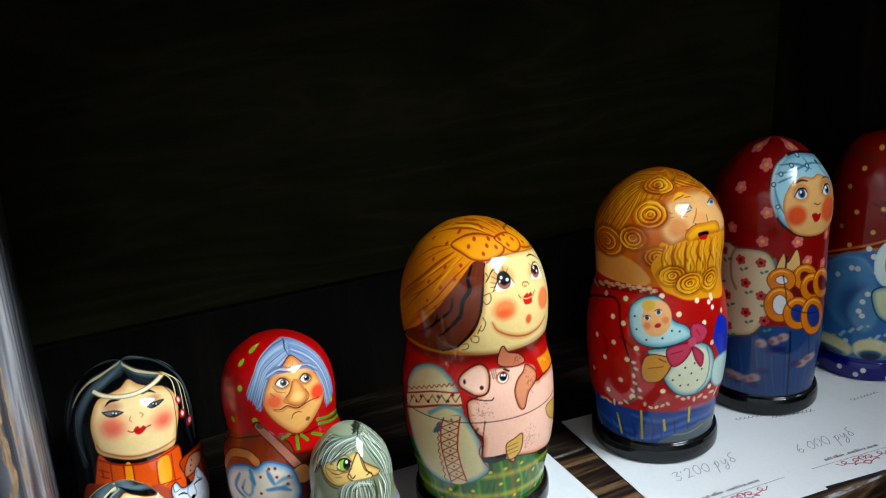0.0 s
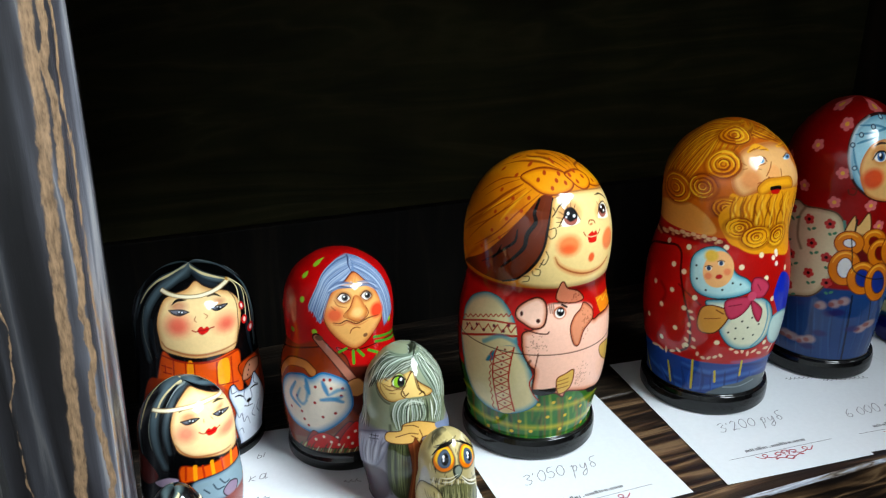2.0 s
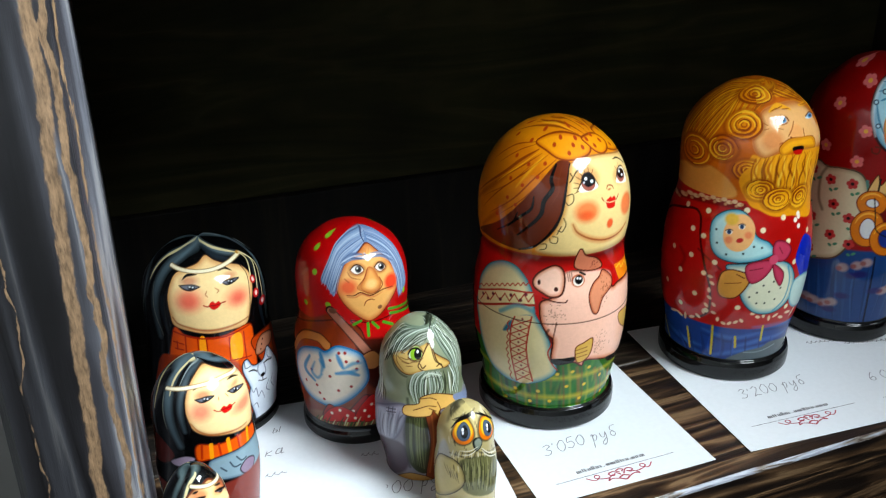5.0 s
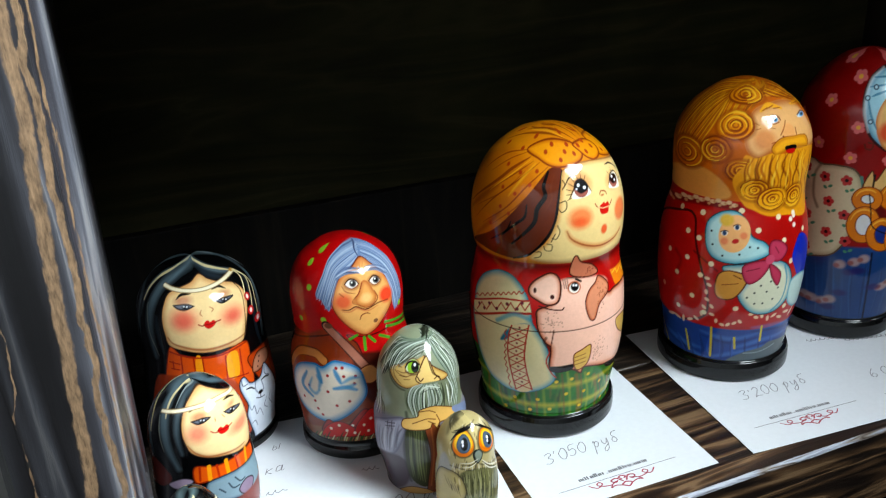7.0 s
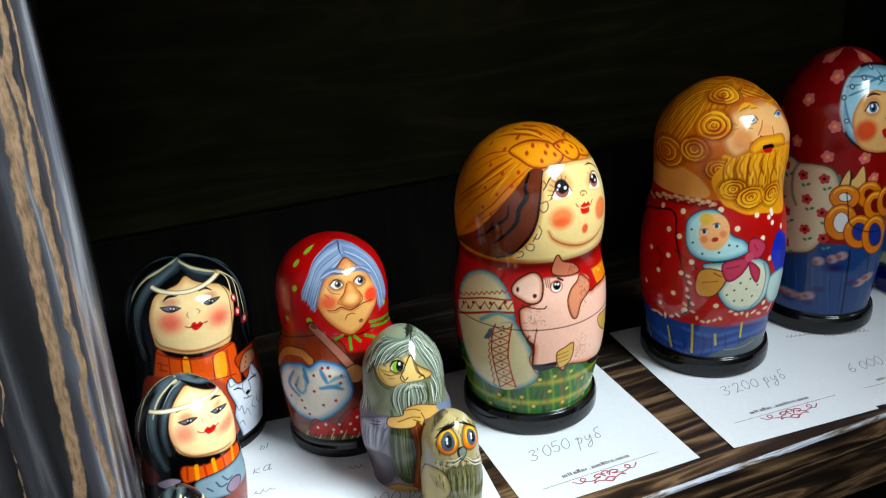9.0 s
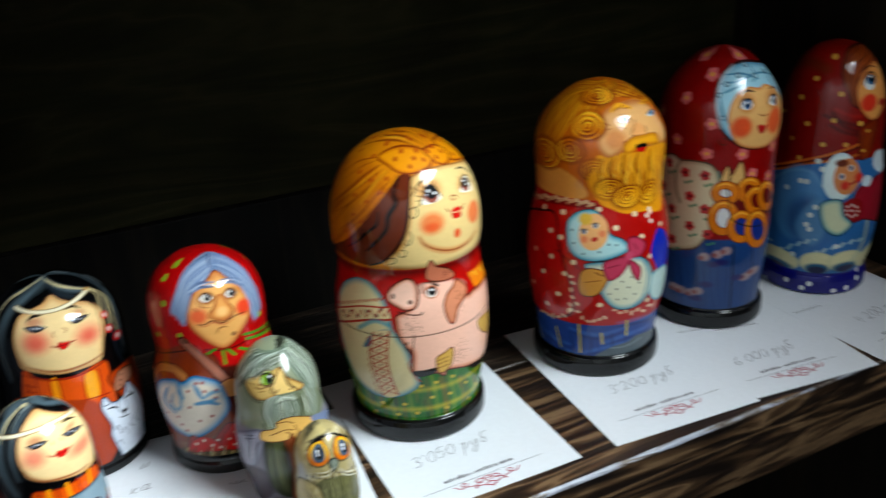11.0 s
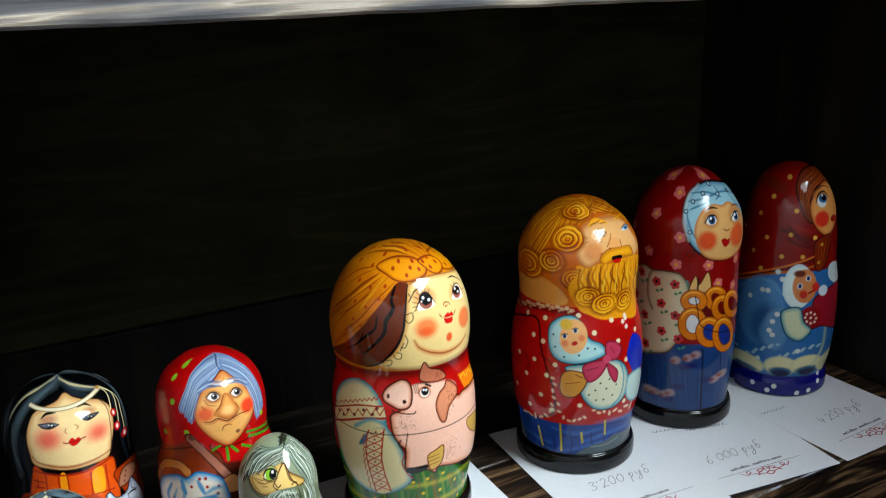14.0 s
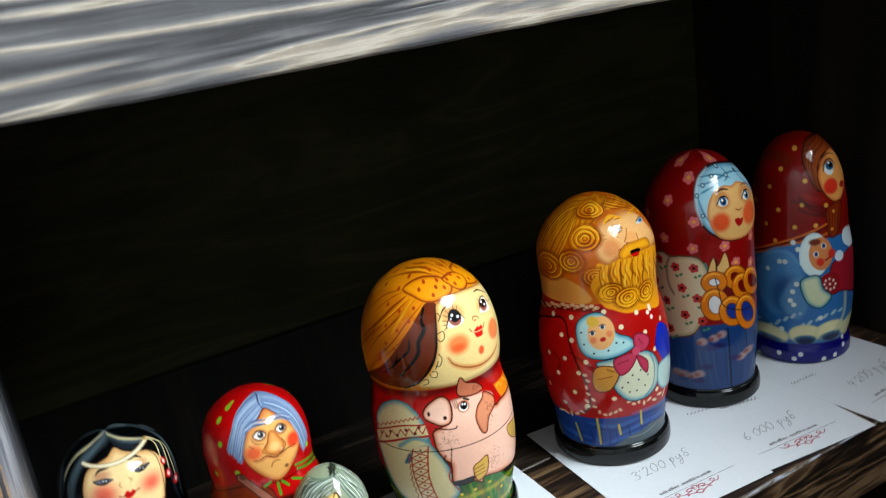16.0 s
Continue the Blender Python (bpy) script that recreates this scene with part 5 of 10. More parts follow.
    p.line([(2.5, 82.7), (5.6, 71.8), (3.7, 59.3), (-3.5, 52.1)], (60, 158, 182), 1.38, alpha=0.7)
    for x, y in [(-16.6, 66.6), (-13.1, 71.5), (-8.7, 66.8), (-3.8, 60.9), (-10.4, 58.8), (-15.8, 59), (-0.9, 68.4), (-6.7, 73.6), (-20.9, 63.5), (-46.4, 105.1), (-44.6, 97), (-38, 90.8), (-28.1, 92.4), (-22.2, 97.1), (-17.2, 96.5)]:
        p.dot(x, y, 0.69, (30, 50, 50))
    p.patch([(-40.6, 67.2), (-39.2, 78.2), (-32.6, 81.4), (-22.8, 78.6), (-22.7, 72.5), (-28.8, 63), (-37.2, 61.8)], (218, 166, 86), edge=(116, 58, 18), width=0.86)
    p.line([(-30.2, 78.7), (-25.5, 76.4)], (116, 58, 18), 0.69)
    p.line([(-36.7, 71.5), (-27.2, 73.2)], (140, 80, 30), 0.52)
    p.patch([(-9.9, 93.2), (-8.3, 100), (-1.3, 99.1), (3.6, 93.7), (-0.3, 87.5), (-6.2, 87.3)], (208, 84, 114), edge=(136, 36, 66), width=0.69, rim=(170, 50, 80), rim_width=1.72)
    p.patch([(-24.7, 85.5), (-13.4, 88.4), (-8.5, 85.6), (-13.5, 77), (-20.7, 73), (-24.8, 78.4)], (208, 84, 114), edge=(136, 36, 66), width=0.69, rim=(170, 50, 80), rim_width=1.72)
    p.patch([(-8.5, 85.6), (-0.4, 78.7), (-1.6, 70.1), (-6.7, 76.9)], (208, 84, 114), edge=(136, 36, 66), width=0.69, rim=(170, 50, 80), rim_width=1.72)
    p.spot(-8.7, 88.5, 2.98, 3.07, (216, 100, 128))
    p.line([(-22.9, 81.8), (-15.3, 83.4)], (150, 44, 74), 0.69)
    p.line([(-5.6, 96.1), (-3, 92)], (150, 44, 74), 0.69)
    p.patch([(8.4, 88.7), (16.4, 100.2), (30, 91.3), (36.3, 73.9), (19.6, 70), (11.4, 79.7)], (30, 62, 190))
    p.patch([(9.4, 56.3), (10.7, 71.7), (31, 69.8), (41.4, 50.6), (22, 48)], (206, 226, 220), rim=(60, 158, 182), rim_width=2.06)
    for x, y in [(10.2, 114.4), (7.2, 111.1), (10, 107), (10.5, 112.7)]:
        p.dot(x, y, 1.55, (244, 230, 214))
    p.band(-5, 14.6, (9, 9, 11))


def paint_bagel_doll(p):
    p.band(-5, 300, (157, 12, 6))
    p.band(-5, 69.9, (42, 84, 136), 2.0)
    p.strands([(-69.4, 53.8), (-32.4, 61.8), (26.9, 57.6)], [(-65.4, 12.6), (-27.2, 14.3), (15.3, 9.9)], [(26, 56, 100), (66, 112, 166)], 30, 2.29, 9, 0.5)
    p.line([(-14.3, 65.5), (-12.8, 38.4), (-11.2, 14.1)], (18, 38, 76), 1.38)
    p.line([(0.6, 64.6), (4.7, 38.8)], (18, 38, 76), 0.92)
    p.spot(-33.4, 56.5, 3.68, 3.13, (196, 168, 160), soft=1.83, alpha=0.75)
    p.spot(-35.6, 55.4, 1.95, 1.69, (150, 70, 60), soft=1.15, alpha=0.7)
    p.spot(-24.8, 58.9, 3.68, 3.13, (196, 168, 160), soft=1.83, alpha=0.75)
    p.spot(-27, 58.1, 1.95, 1.69, (150, 70, 60), soft=1.15, alpha=0.7)
    p.spot(-19, 61.4, 3.68, 3.13, (196, 168, 160), soft=1.83, alpha=0.75)
    p.spot(-21.2, 60.7, 1.95, 1.69, (150, 70, 60), soft=1.15, alpha=0.7)
    p.spot(-1.8, 38.8, 5.38, 3.13, (196, 168, 160), soft=1.83, alpha=0.75)
    p.spot(-4.7, 38.6, 2.55, 1.69, (150, 70, 60), soft=1.15, alpha=0.7)
    p.spot(6.1, 41.4, 6.8, 3.13, (196, 168, 160), soft=1.83, alpha=0.75)
    p.spot(2.6, 41.5, 3.23, 1.69, (150, 70, 60), soft=1.15, alpha=0.7)
    p.spot(-41.5, 26.5, 4.11, 3.13, (196, 168, 160), soft=1.83, alpha=0.75)
    p.spot(-44.1, 25, 2.25, 1.69, (150, 70, 60), soft=1.15, alpha=0.7)
    p.spot(-36.7, 28.6, 3.97, 3.13, (196, 168, 160), soft=1.83, alpha=0.75)
    p.spot(-39.1, 27.4, 2.1, 1.69, (150, 70, 60), soft=1.15, alpha=0.7)
    p.spot(-54.7, 27.7, 5.1, 3.13, (196, 168, 160), soft=1.83, alpha=0.75)
    p.spot(-57.8, 25.7, 2.92, 1.69, (150, 70, 60), soft=1.15, alpha=0.7)
    p.spot(-49.1, 27, 4.53, 3.13, (196, 168, 160), soft=1.83, alpha=0.75)
    p.spot(-52, 25.3, 2.55, 1.69, (150, 70, 60), soft=1.15, alpha=0.7)
    p.spot(-26.9, 51.1, 4.33, 2.4, (52, 40, 110), soft=1.83, alpha=0.8)
    p.spot(-21.4, 52.5, 4.5, 2.4, (52, 40, 110), soft=1.83, alpha=0.8)
    p.spot(-8.9, 39.6, 5.17, 2.4, (52, 40, 110), soft=1.83, alpha=0.8)
    p.spot(-38, 22.5, 4.83, 2.4, (52, 40, 110), soft=1.83, alpha=0.8)
    p.spot(-31, 34.6, 4.67, 2.4, (52, 40, 110), soft=1.83, alpha=0.8)
    for x, y in [(-39.9, 181.3), (-56, 166.3), (-35, 151.7), (-36.9, 131.2), (-58.8, 138), (-13.5, 130.8), (-4.5, 116.1), (12.5, 110.8), (-60.4, 191.2), (-4.4, 191.4), (14.3, 131.6), (-102.5, 177.3), (-78.7, 153.4)]:
        p.flower(x, y, 4.36, (222, 128, 128), (232, 186, 80), turn=x * 40)
    p.patch([(-34.1, 167.1), (-31.7, 179.6), (-19, 186.5), (4.8, 187.6), (40.4, 181.4), (39.9, 171.7), (33.7, 157.5), (25.5, 141.8), (10.1, 134.7), (-7.2, 134), (-19.3, 138.9), (-29, 149.2)], (176, 216, 228), edge=(70, 6, 8), width=1.61, rim=(60, 140, 176), rim_width=4.13)
    p.line([(-29, 149.2), (-32.8, 163.3), (-30.8, 178.7), (-18.2, 186.5)], (236, 244, 246), 2.29, alpha=0.6, taper=0.6, soft=1.38)
    p.patch([(-24.4, 150.7), (-24.7, 161.2), (-19, 170.3), (-8.5, 173.8), (0.1, 172.5), (10.1, 173.5), (22.9, 167), (32.2, 153.3), (23.9, 140), (8.3, 134), (-7.2, 134.2), (-18.5, 139)], (232, 188, 128), rim=(206, 130, 70), rim_width=2.29)
    p.line([(-31, 176), (-18.6, 177.4), (9.3, 180.4), (39.3, 173.9)], (70, 140, 170), 1.38, alpha=0.8, taper=0.6)
    p.line([(-28.2, 181.3), (-10.5, 181.4), (4.6, 177.2)], (70, 140, 170), 1.38, alpha=0.8, taper=0.6)
    p.line([(1.8, 184.9), (2.8, 179.3), (-3.8, 176.3)], (70, 140, 170), 1.38, alpha=0.8, taper=0.6)
    p.line([(-31.5, 168.9), (-28.5, 159.4), (-24.3, 151.1)], (70, 140, 170), 1.38, alpha=0.8, taper=0.6)
    p.line([(-29.2, 170.7), (-24.8, 172.3), (-13.6, 175.3)], (70, 140, 170), 1.38, alpha=0.8, taper=0.6)
    p.line([(18.3, 181.2), (20.3, 172.8), (27.7, 165.1)], (70, 140, 170), 1.38, alpha=0.8, taper=0.6)
    for x, y in [(-26.5, 176), (-15.8, 180.8), (1, 179.5), (-4.3, 186.3), (-32, 169.8), (-28.5, 155.8), (19.1, 180.1)]:
        p.dot(x, y, 1.61, (70, 90, 110))
    for x, y in [(-26.5, 176), (-15.8, 180.8), (1, 179.5), (-4.3, 186.3), (-32, 169.8), (-28.5, 155.8)]:
        p.dot(x, y, 0.92, (190, 220, 230))
    p.spot(-12.3, 164.5, 6.3, 6.26, (200, 130, 70), soft=2.75, alpha=0.6)
    p.spot(-12.5, 163.8, 4.43, 3.37, (236, 236, 230))
    p.spot(-12, 163.9, 2.76, 3.13, (60, 120, 170))
    p.spot(-12, 163.9, 1.47, 2.16, (10, 12, 18))
    p.spot(-12.7, 164.9, 0.75, 0.97, (250, 250, 250))
    p.line([(-17.8, 161.9), (-14.3, 166.4), (-9.5, 166.7), (-7.8, 164)], (24, 12, 8), 1.15, taper=0.5)
    p.spot(12.7, 163.9, 8.67, 6.26, (200, 130, 70), soft=2.75, alpha=0.6)
    p.spot(12.1, 163.2, 5.2, 3.37, (236, 236, 230))
    p.spot(13.1, 163.2, 3.18, 3.13, (60, 120, 170))
    p.spot(13.1, 163.2, 1.7, 2.16, (10, 12, 18))
    p.spot(12, 164.5, 1.2, 0.97, (250, 250, 250))
    p.line([(5.6, 162.1), (11.3, 166), (17.4, 165.6), (18.5, 162.7)], (24, 12, 8), 1.15, taper=0.5)
    p.line([(-16.5, 170.1), (-10.8, 171.8), (-4.7, 170.8)], (70, 34, 16), 1.38, taper=0.6)
    p.line([(11, 170.4), (19, 170.2), (26.1, 167.1)], (110, 60, 24), 0.92, taper=0.6)
    p.spot(-15.7, 149.4, 6.93, 6.74, (226, 96, 44), soft=3.67, alpha=0.95)
    p.spot(13.3, 149.8, 9.5, 8.67, (232, 112, 62), soft=3.21, alpha=0.95)
    p.line([(-2.6, 156.4), (0.7, 155), (3.2, 155.8)], (170, 100, 60), 0.92)
    p.patch([(-4.7, 148.7), (-1.3, 149.8), (0.8, 148.5), (3.5, 149), (2.3, 144.6), (-1.6, 143.5)], (190, 28, 32))
    p.line([(-27.7, 142.4), (-24.8, 141.6), (-25.6, 138), (-28.9, 138.5), (-29.7, 141.1)], (120, 50, 24), 1.15)
    p.patch([(-92.6, 108.6), (-65.6, 125.9), (-55, 124.2), (-44.1, 125.3), (-32.8, 123.2), (-26.7, 112.1), (-27.1, 92.1), (-31.3, 76), (-38.9, 63.5), (-50.6, 59), (-65.4, 57.2), (-92.3, 67.4)], (216, 206, 176), edge=(110, 90, 70), width=1.15, rim=(170, 156, 128), rim_width=3.67)
    p.line([(-55, 124.2), (-58.8, 115.6), (-57.7, 102.3), (-53.4, 94.1)], (130, 116, 92), 2.06, alpha=0.7, soft=1.38)
    p.line([(-28.5, 118.8), (-26.3, 109.8), (-27, 101)], (90, 160, 150), 2.06, alpha=0.7)
    for x, y in [(-37, 115.7)]:
        p.flower(x, y, 3.9, (196, 74, 72), (70, 20, 30), turn=x * 40)
    p.spot(-33, 109.7, 1.46, 0.97, (90, 150, 120), turn=30)
    p.spot(-36, 108.6, 1.3, 0.97, (90, 150, 120), turn=-30)
    for x, y in [(-46.6, 99.8)]:
        p.flower(x, y, 3.9, (196, 74, 72), (70, 20, 30), turn=x * 40)
    p.spot(-42.3, 94, 1.58, 0.97, (90, 150, 120), turn=30)
    p.spot(-45.5, 92.8, 1.35, 0.97, (90, 150, 120), turn=-30)
    for x, y in [(-35.6, 91.9)]:
        p.flower(x, y, 3.9, (196, 74, 72), (70, 20, 30), turn=x * 40)
    p.spot(-31.6, 85.6, 1.46, 0.97, (90, 150, 120), turn=30)
    p.spot(-34.6, 84.6, 1.3, 0.97, (90, 150, 120), turn=-30)
    for x, y in [(-45.2, 78.2)]:
        p.flower(x, y, 3.9, (196, 74, 72), (70, 20, 30), turn=x * 40)
    p.spot(-41, 72.2, 1.57, 0.97, (90, 150, 120), turn=30)
    p.spot(-44.2, 70.9, 1.4, 0.97, (90, 150, 120), turn=-30)
    for x, y in [(-58.2, 64.8)]:
        p.flower(x, y, 3.9, (196, 74, 72), (70, 20, 30), turn=x * 40)
    p.spot(-53.2, 59.3, 1.81, 0.97, (90, 150, 120), turn=30)
    p.spot(-57, 57.4, 1.7, 0.97, (90, 150, 120), turn=-30)
    for x, y in [(-60.3, 87.4)]:
        p.flower(x, y, 3.9, (196, 74, 72), (70, 20, 30), turn=x * 40)
    p.spot(-55.1, 82.1, 1.92, 0.97, (90, 150, 120), turn=30)
    p.spot(-59.1, 80.2, 1.8, 0.97, (90, 150, 120), turn=-30)
    for x, y in [(-65.8, 119.7)]:
        p.flower(x, y, 3.9, (196, 74, 72), (70, 20, 30), turn=x * 40)
    p.spot(-59.9, 114.7, 2.16, 0.97, (90, 150, 120), turn=30)
    p.spot(-64.5, 112.7, 2.05, 0.97, (90, 150, 120), turn=-30)
    for x, y in [(-32.6, 73.6)]:
        p.flower(x, y, 3.9, (196, 74, 72), (70, 20, 30), turn=x * 40)
    p.spot(-28.6, 67.1, 1.52, 0.97, (90, 150, 120), turn=30)
    p.spot(-31.6, 66.1, 1.3, 0.97, (90, 150, 120), turn=-30)
    for x, y in [(-51.2, 115.9)]:
        p.flower(x, y, 3.9, (196, 74, 72), (70, 20, 30), turn=x * 40)
    p.spot(-46.8, 110.3, 1.63, 0.97, (90, 150, 120), turn=30)
    p.spot(-50.1, 109, 1.5, 0.97, (90, 150, 120), turn=-30)
    for x, y in [(-71.5, 101)]:
        p.flower(x, y, 3.9, (196, 74, 72), (70, 20, 30), turn=x * 40)
    p.spot(-64.3, 96.6, 2.39, 0.97, (90, 150, 120), turn=30)
    p.spot(-69.5, 94.2, 2.5, 0.97, (90, 150, 120), turn=-30)
    for x, y in [(-80, 71.9)]:
        p.flower(x, y, 3.9, (196, 74, 72), (70, 20, 30), turn=x * 40)
    p.spot(-70, 68.8, 3.03, 0.97, (90, 150, 120), turn=30)
    p.spot(-77.1, 65.2, 3.95, 0.97, (90, 150, 120), turn=-30)
    p.patch([(-27.1, 109.9), (-22.7, 123.4), (-19.5, 116.5), (-13.5, 125.8), (-10.2, 111.6), (-18, 107.1)], (226, 188, 128), edge=(110, 60, 26), width=0.92)
    p.line([(-20.5, 120.6), (-20.6, 105.1)], (20, 14, 16), 1.15)
    # shadow behind the bagels, painted on as a half-clear dark patch
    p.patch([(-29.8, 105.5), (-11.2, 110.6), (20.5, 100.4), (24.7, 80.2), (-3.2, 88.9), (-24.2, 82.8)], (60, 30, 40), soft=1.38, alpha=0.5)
    p.spot(-5.6, 104.5, 7.23, 7.22, (130, 20, 20))
    p.line([(2.4, 102.8), (1.6, 100), (-0.7, 98.2), (-3.9, 97.7), (-7.2, 98.3), (-10, 100.1), (-11.9, 102.8), (-12.5, 105.7), (-11.9, 108.6), (-10.1, 110.6), (-7.3, 111.4), (-4.1, 110.8), (-0.8, 108.8), (1.6, 105.9), (2.4, 102.8)], (140, 72, 8), 6.19)
    p.line([(2.4, 102.8), (1.6, 100), (-0.7, 98.2), (-3.9, 97.7), (-7.2, 98.3), (-10, 100.1), (-11.9, 102.8), (-12.5, 105.7), (-11.9, 108.6), (-10.1, 110.6), (-7.3, 111.4), (-4.1, 110.8), (-0.8, 108.8), (1.6, 105.9), (2.4, 102.8)], (220, 138, 24), 4.82)
    p.line([(-13, 107.7), (-12.1, 109.8), (-10.4, 111.3), (-8.2, 112), (-5.6, 111.9), (-2.8, 110.9), (-0.2, 109.1)], (248, 196, 84), 1.38, alpha=0.8, taper=0.6)
    p.spot(0.9, 95.9, 8.02, 8.19, (130, 20, 20))
    p.line([(10.2, 93.3), (9.2, 90.2), (6.6, 88.3), (3.1, 87.7), (-0.5, 88.7), (-3.6, 90.9), (-5.6, 94.1), (-6.4, 97.6), (-5.7, 100.7), (-3.7, 103), (-0.8, 103.8), (2.7, 102.9), (6.2, 100.5), (9, 97.1), (10.2, 93.3)], (140, 72, 8), 6.19)
    p.line([(10.2, 93.3), (9.2, 90.2), (6.6, 88.3), (3.1, 87.7), (-0.5, 88.7), (-3.6, 90.9), (-5.6, 94.1), (-6.4, 97.6), (-5.7, 100.7), (-3.7, 103), (-0.8, 103.8), (2.7, 102.9), (6.2, 100.5), (9, 97.1), (10.2, 93.3)], (220, 138, 24), 4.82)
    p.line([(-6.9, 99.8), (-5.9, 102.1), (-4.1, 103.7), (-1.8, 104.5), (1.1, 104.2), (4.1, 102.9), (7.1, 100.8)], (248, 196, 84), 1.38, alpha=0.8, taper=0.6)
    p.spot(12.3, 96.6, 9.5, 8.67, (130, 20, 20))
    p.line([(30, 90.6), (25.7, 88.4), (20.2, 87.4), (15, 87.6), (10.6, 89), (7.3, 91.6), (5.2, 95.1), (4.4, 98.9), (5.1, 102.2), (7.1, 104.5), (10.2, 105.2), (14.5, 103.9), (19.2, 100.8), (24.5, 96.2), (30, 90.6)], (140, 72, 8), 6.19)
    p.line([(30, 90.6), (25.7, 88.4), (20.2, 87.4), (15, 87.6), (10.6, 89), (7.3, 91.6), (5.2, 95.1), (4.4, 98.9), (5.1, 102.2), (7.1, 104.5), (10.2, 105.2), (14.5, 103.9), (19.2, 100.8), (24.5, 96.2), (30, 90.6)], (220, 138, 24), 4.82)
    p.line([(3.7, 101.3), (4.7, 103.7), (6.6, 105.3), (9.1, 105.9), (12.4, 105.4), (16.3, 103.7), (20.9, 100.7)], (248, 196, 84), 1.38, alpha=0.8, taper=0.6)
    p.spot(-22.8, 103.9, 6.93, 6.26, (220, 220, 220))
    p.line([(-15.7, 103.3), (-16.4, 100.8), (-18.4, 99.1), (-21.2, 98.2), (-24.2, 98.4), (-27, 99.6), (-28.9, 101.7), (-29.6, 104.1), (-28.9, 106.7), (-27.1, 108.6), (-24.4, 109.6), (-21.3, 109.5), (-18.5, 108.1), (-16.5, 105.9), (-15.7, 103.3)], (140, 72, 8), 6.19)
    p.line([(-15.7, 103.3), (-16.4, 100.8), (-18.4, 99.1), (-21.2, 98.2), (-24.2, 98.4), (-27, 99.6), (-28.9, 101.7), (-29.6, 104.1), (-28.9, 106.7), (-27.1, 108.6), (-24.4, 109.6), (-21.3, 109.5), (-18.5, 108.1), (-16.5, 105.9), (-15.7, 103.3)], (220, 138, 24), 4.82)
    p.line([(-30, 105.8), (-29, 107.7), (-27.3, 109.3), (-25.2, 110.2), (-22.7, 110.4), (-20.2, 109.8), (-18, 108.5)], (248, 196, 84), 1.38, alpha=0.8, taper=0.6)
    p.spot(-22.9, 86.2, 7.5, 10.59, (220, 220, 220))
    p.line([(-15, 85.3), (-15.7, 81.1), (-17.9, 77.8), (-21, 76.1), (-24.5, 76.3), (-27.6, 78.4), (-29.8, 82), (-30.6, 86.3), (-29.9, 90.7), (-27.8, 94.2), (-24.8, 96), (-21.4, 95.8), (-18.2, 93.6), (-15.9, 89.8), (-15, 85.3)], (140, 72, 8), 6.19)
    p.line([(-15, 85.3), (-15.7, 81.1), (-17.9, 77.8), (-21, 76.1), (-24.5, 76.3), (-27.6, 78.4), (-29.8, 82), (-30.6, 86.3), (-29.9, 90.7), (-27.8, 94.2), (-24.8, 96), (-21.4, 95.8), (-18.2, 93.6), (-15.9, 89.8), (-15, 85.3)], (220, 138, 24), 4.82)
    p.line([(-31, 89.1), (-29.9, 92.3), (-28.1, 94.9), (-25.7, 96.4), (-22.9, 96.8), (-20.2, 96), (-17.7, 94)], (248, 196, 84), 1.38, alpha=0.8, taper=0.6)
    p.spot(-9.6, 78.7, 8.5, 9.63, (40, 70, 150))
    p.line([(-0.5, 76.7), (-1.2, 72.8), (-3.9, 70.2), (-7.4, 69.2), (-11.2, 69.9), (-14.5, 72.2), (-16.7, 75.8), (-17.6, 79.9), (-16.9, 83.8), (-14.8, 86.8), (-11.7, 88.1), (-8, 87.4), (-4.4, 84.9), (-1.6, 81), (-0.5, 76.7)], (140, 72, 8), 6.19)
    p.line([(-0.5, 76.7), (-1.2, 72.8), (-3.9, 70.2), (-7.4, 69.2), (-11.2, 69.9), (-14.5, 72.2), (-16.7, 75.8), (-17.6, 79.9), (-16.9, 83.8), (-14.8, 86.8), (-11.7, 88.1), (-8, 87.4), (-4.4, 84.9), (-1.6, 81), (-0.5, 76.7)], (220, 138, 24), 4.82)
    p.line([(-18, 82.5), (-17, 85.4), (-15.1, 87.5), (-12.6, 88.7), (-9.7, 88.7), (-6.6, 87.4), (-3.8, 85.2)], (248, 196, 84), 1.38, alpha=0.8, taper=0.6)
    p.spot(4.1, 74.2, 9.57, 11.56, (40, 70, 150))
    p.line([(16.2, 70.2), (15, 65.6), (11.3, 63), (6.7, 62.3), (2.4, 63.6), (-1.1, 66.9), (-3.4, 71.3), (-4.4, 76.5), (-3.8, 81.2), (-1.7, 84.5), (1.5, 85.8), (5.7, 84.7), (10.3, 81.1), (14.3, 75.8), (16.2, 70.2)], (140, 72, 8), 6.19)
    p.line([(16.2, 70.2), (15, 65.6), (11.3, 63), (6.7, 62.3), (2.4, 63.6), (-1.1, 66.9), (-3.4, 71.3), (-4.4, 76.5), (-3.8, 81.2), (-1.7, 84.5), (1.5, 85.8), (5.7, 84.7), (10.3, 81.1), (14.3, 75.8), (16.2, 70.2)], (220, 138, 24), 4.82)
    p.line([(-5.1, 79.6), (-4, 83), (-2.1, 85.4), (0.5, 86.5), (3.7, 86.2), (7.4, 84.4), (11.2, 81.2)], (248, 196, 84), 1.38, alpha=0.8, taper=0.6)
    p.line([(-22, 107.4), (-19.6, 96.1), (-16.6, 84.4), (-2.8, 77.7), (10.9, 75.6)], (24, 20, 26), 0.92, alpha=0.8)
    p.band(-5, 14.3, (9, 9, 11))


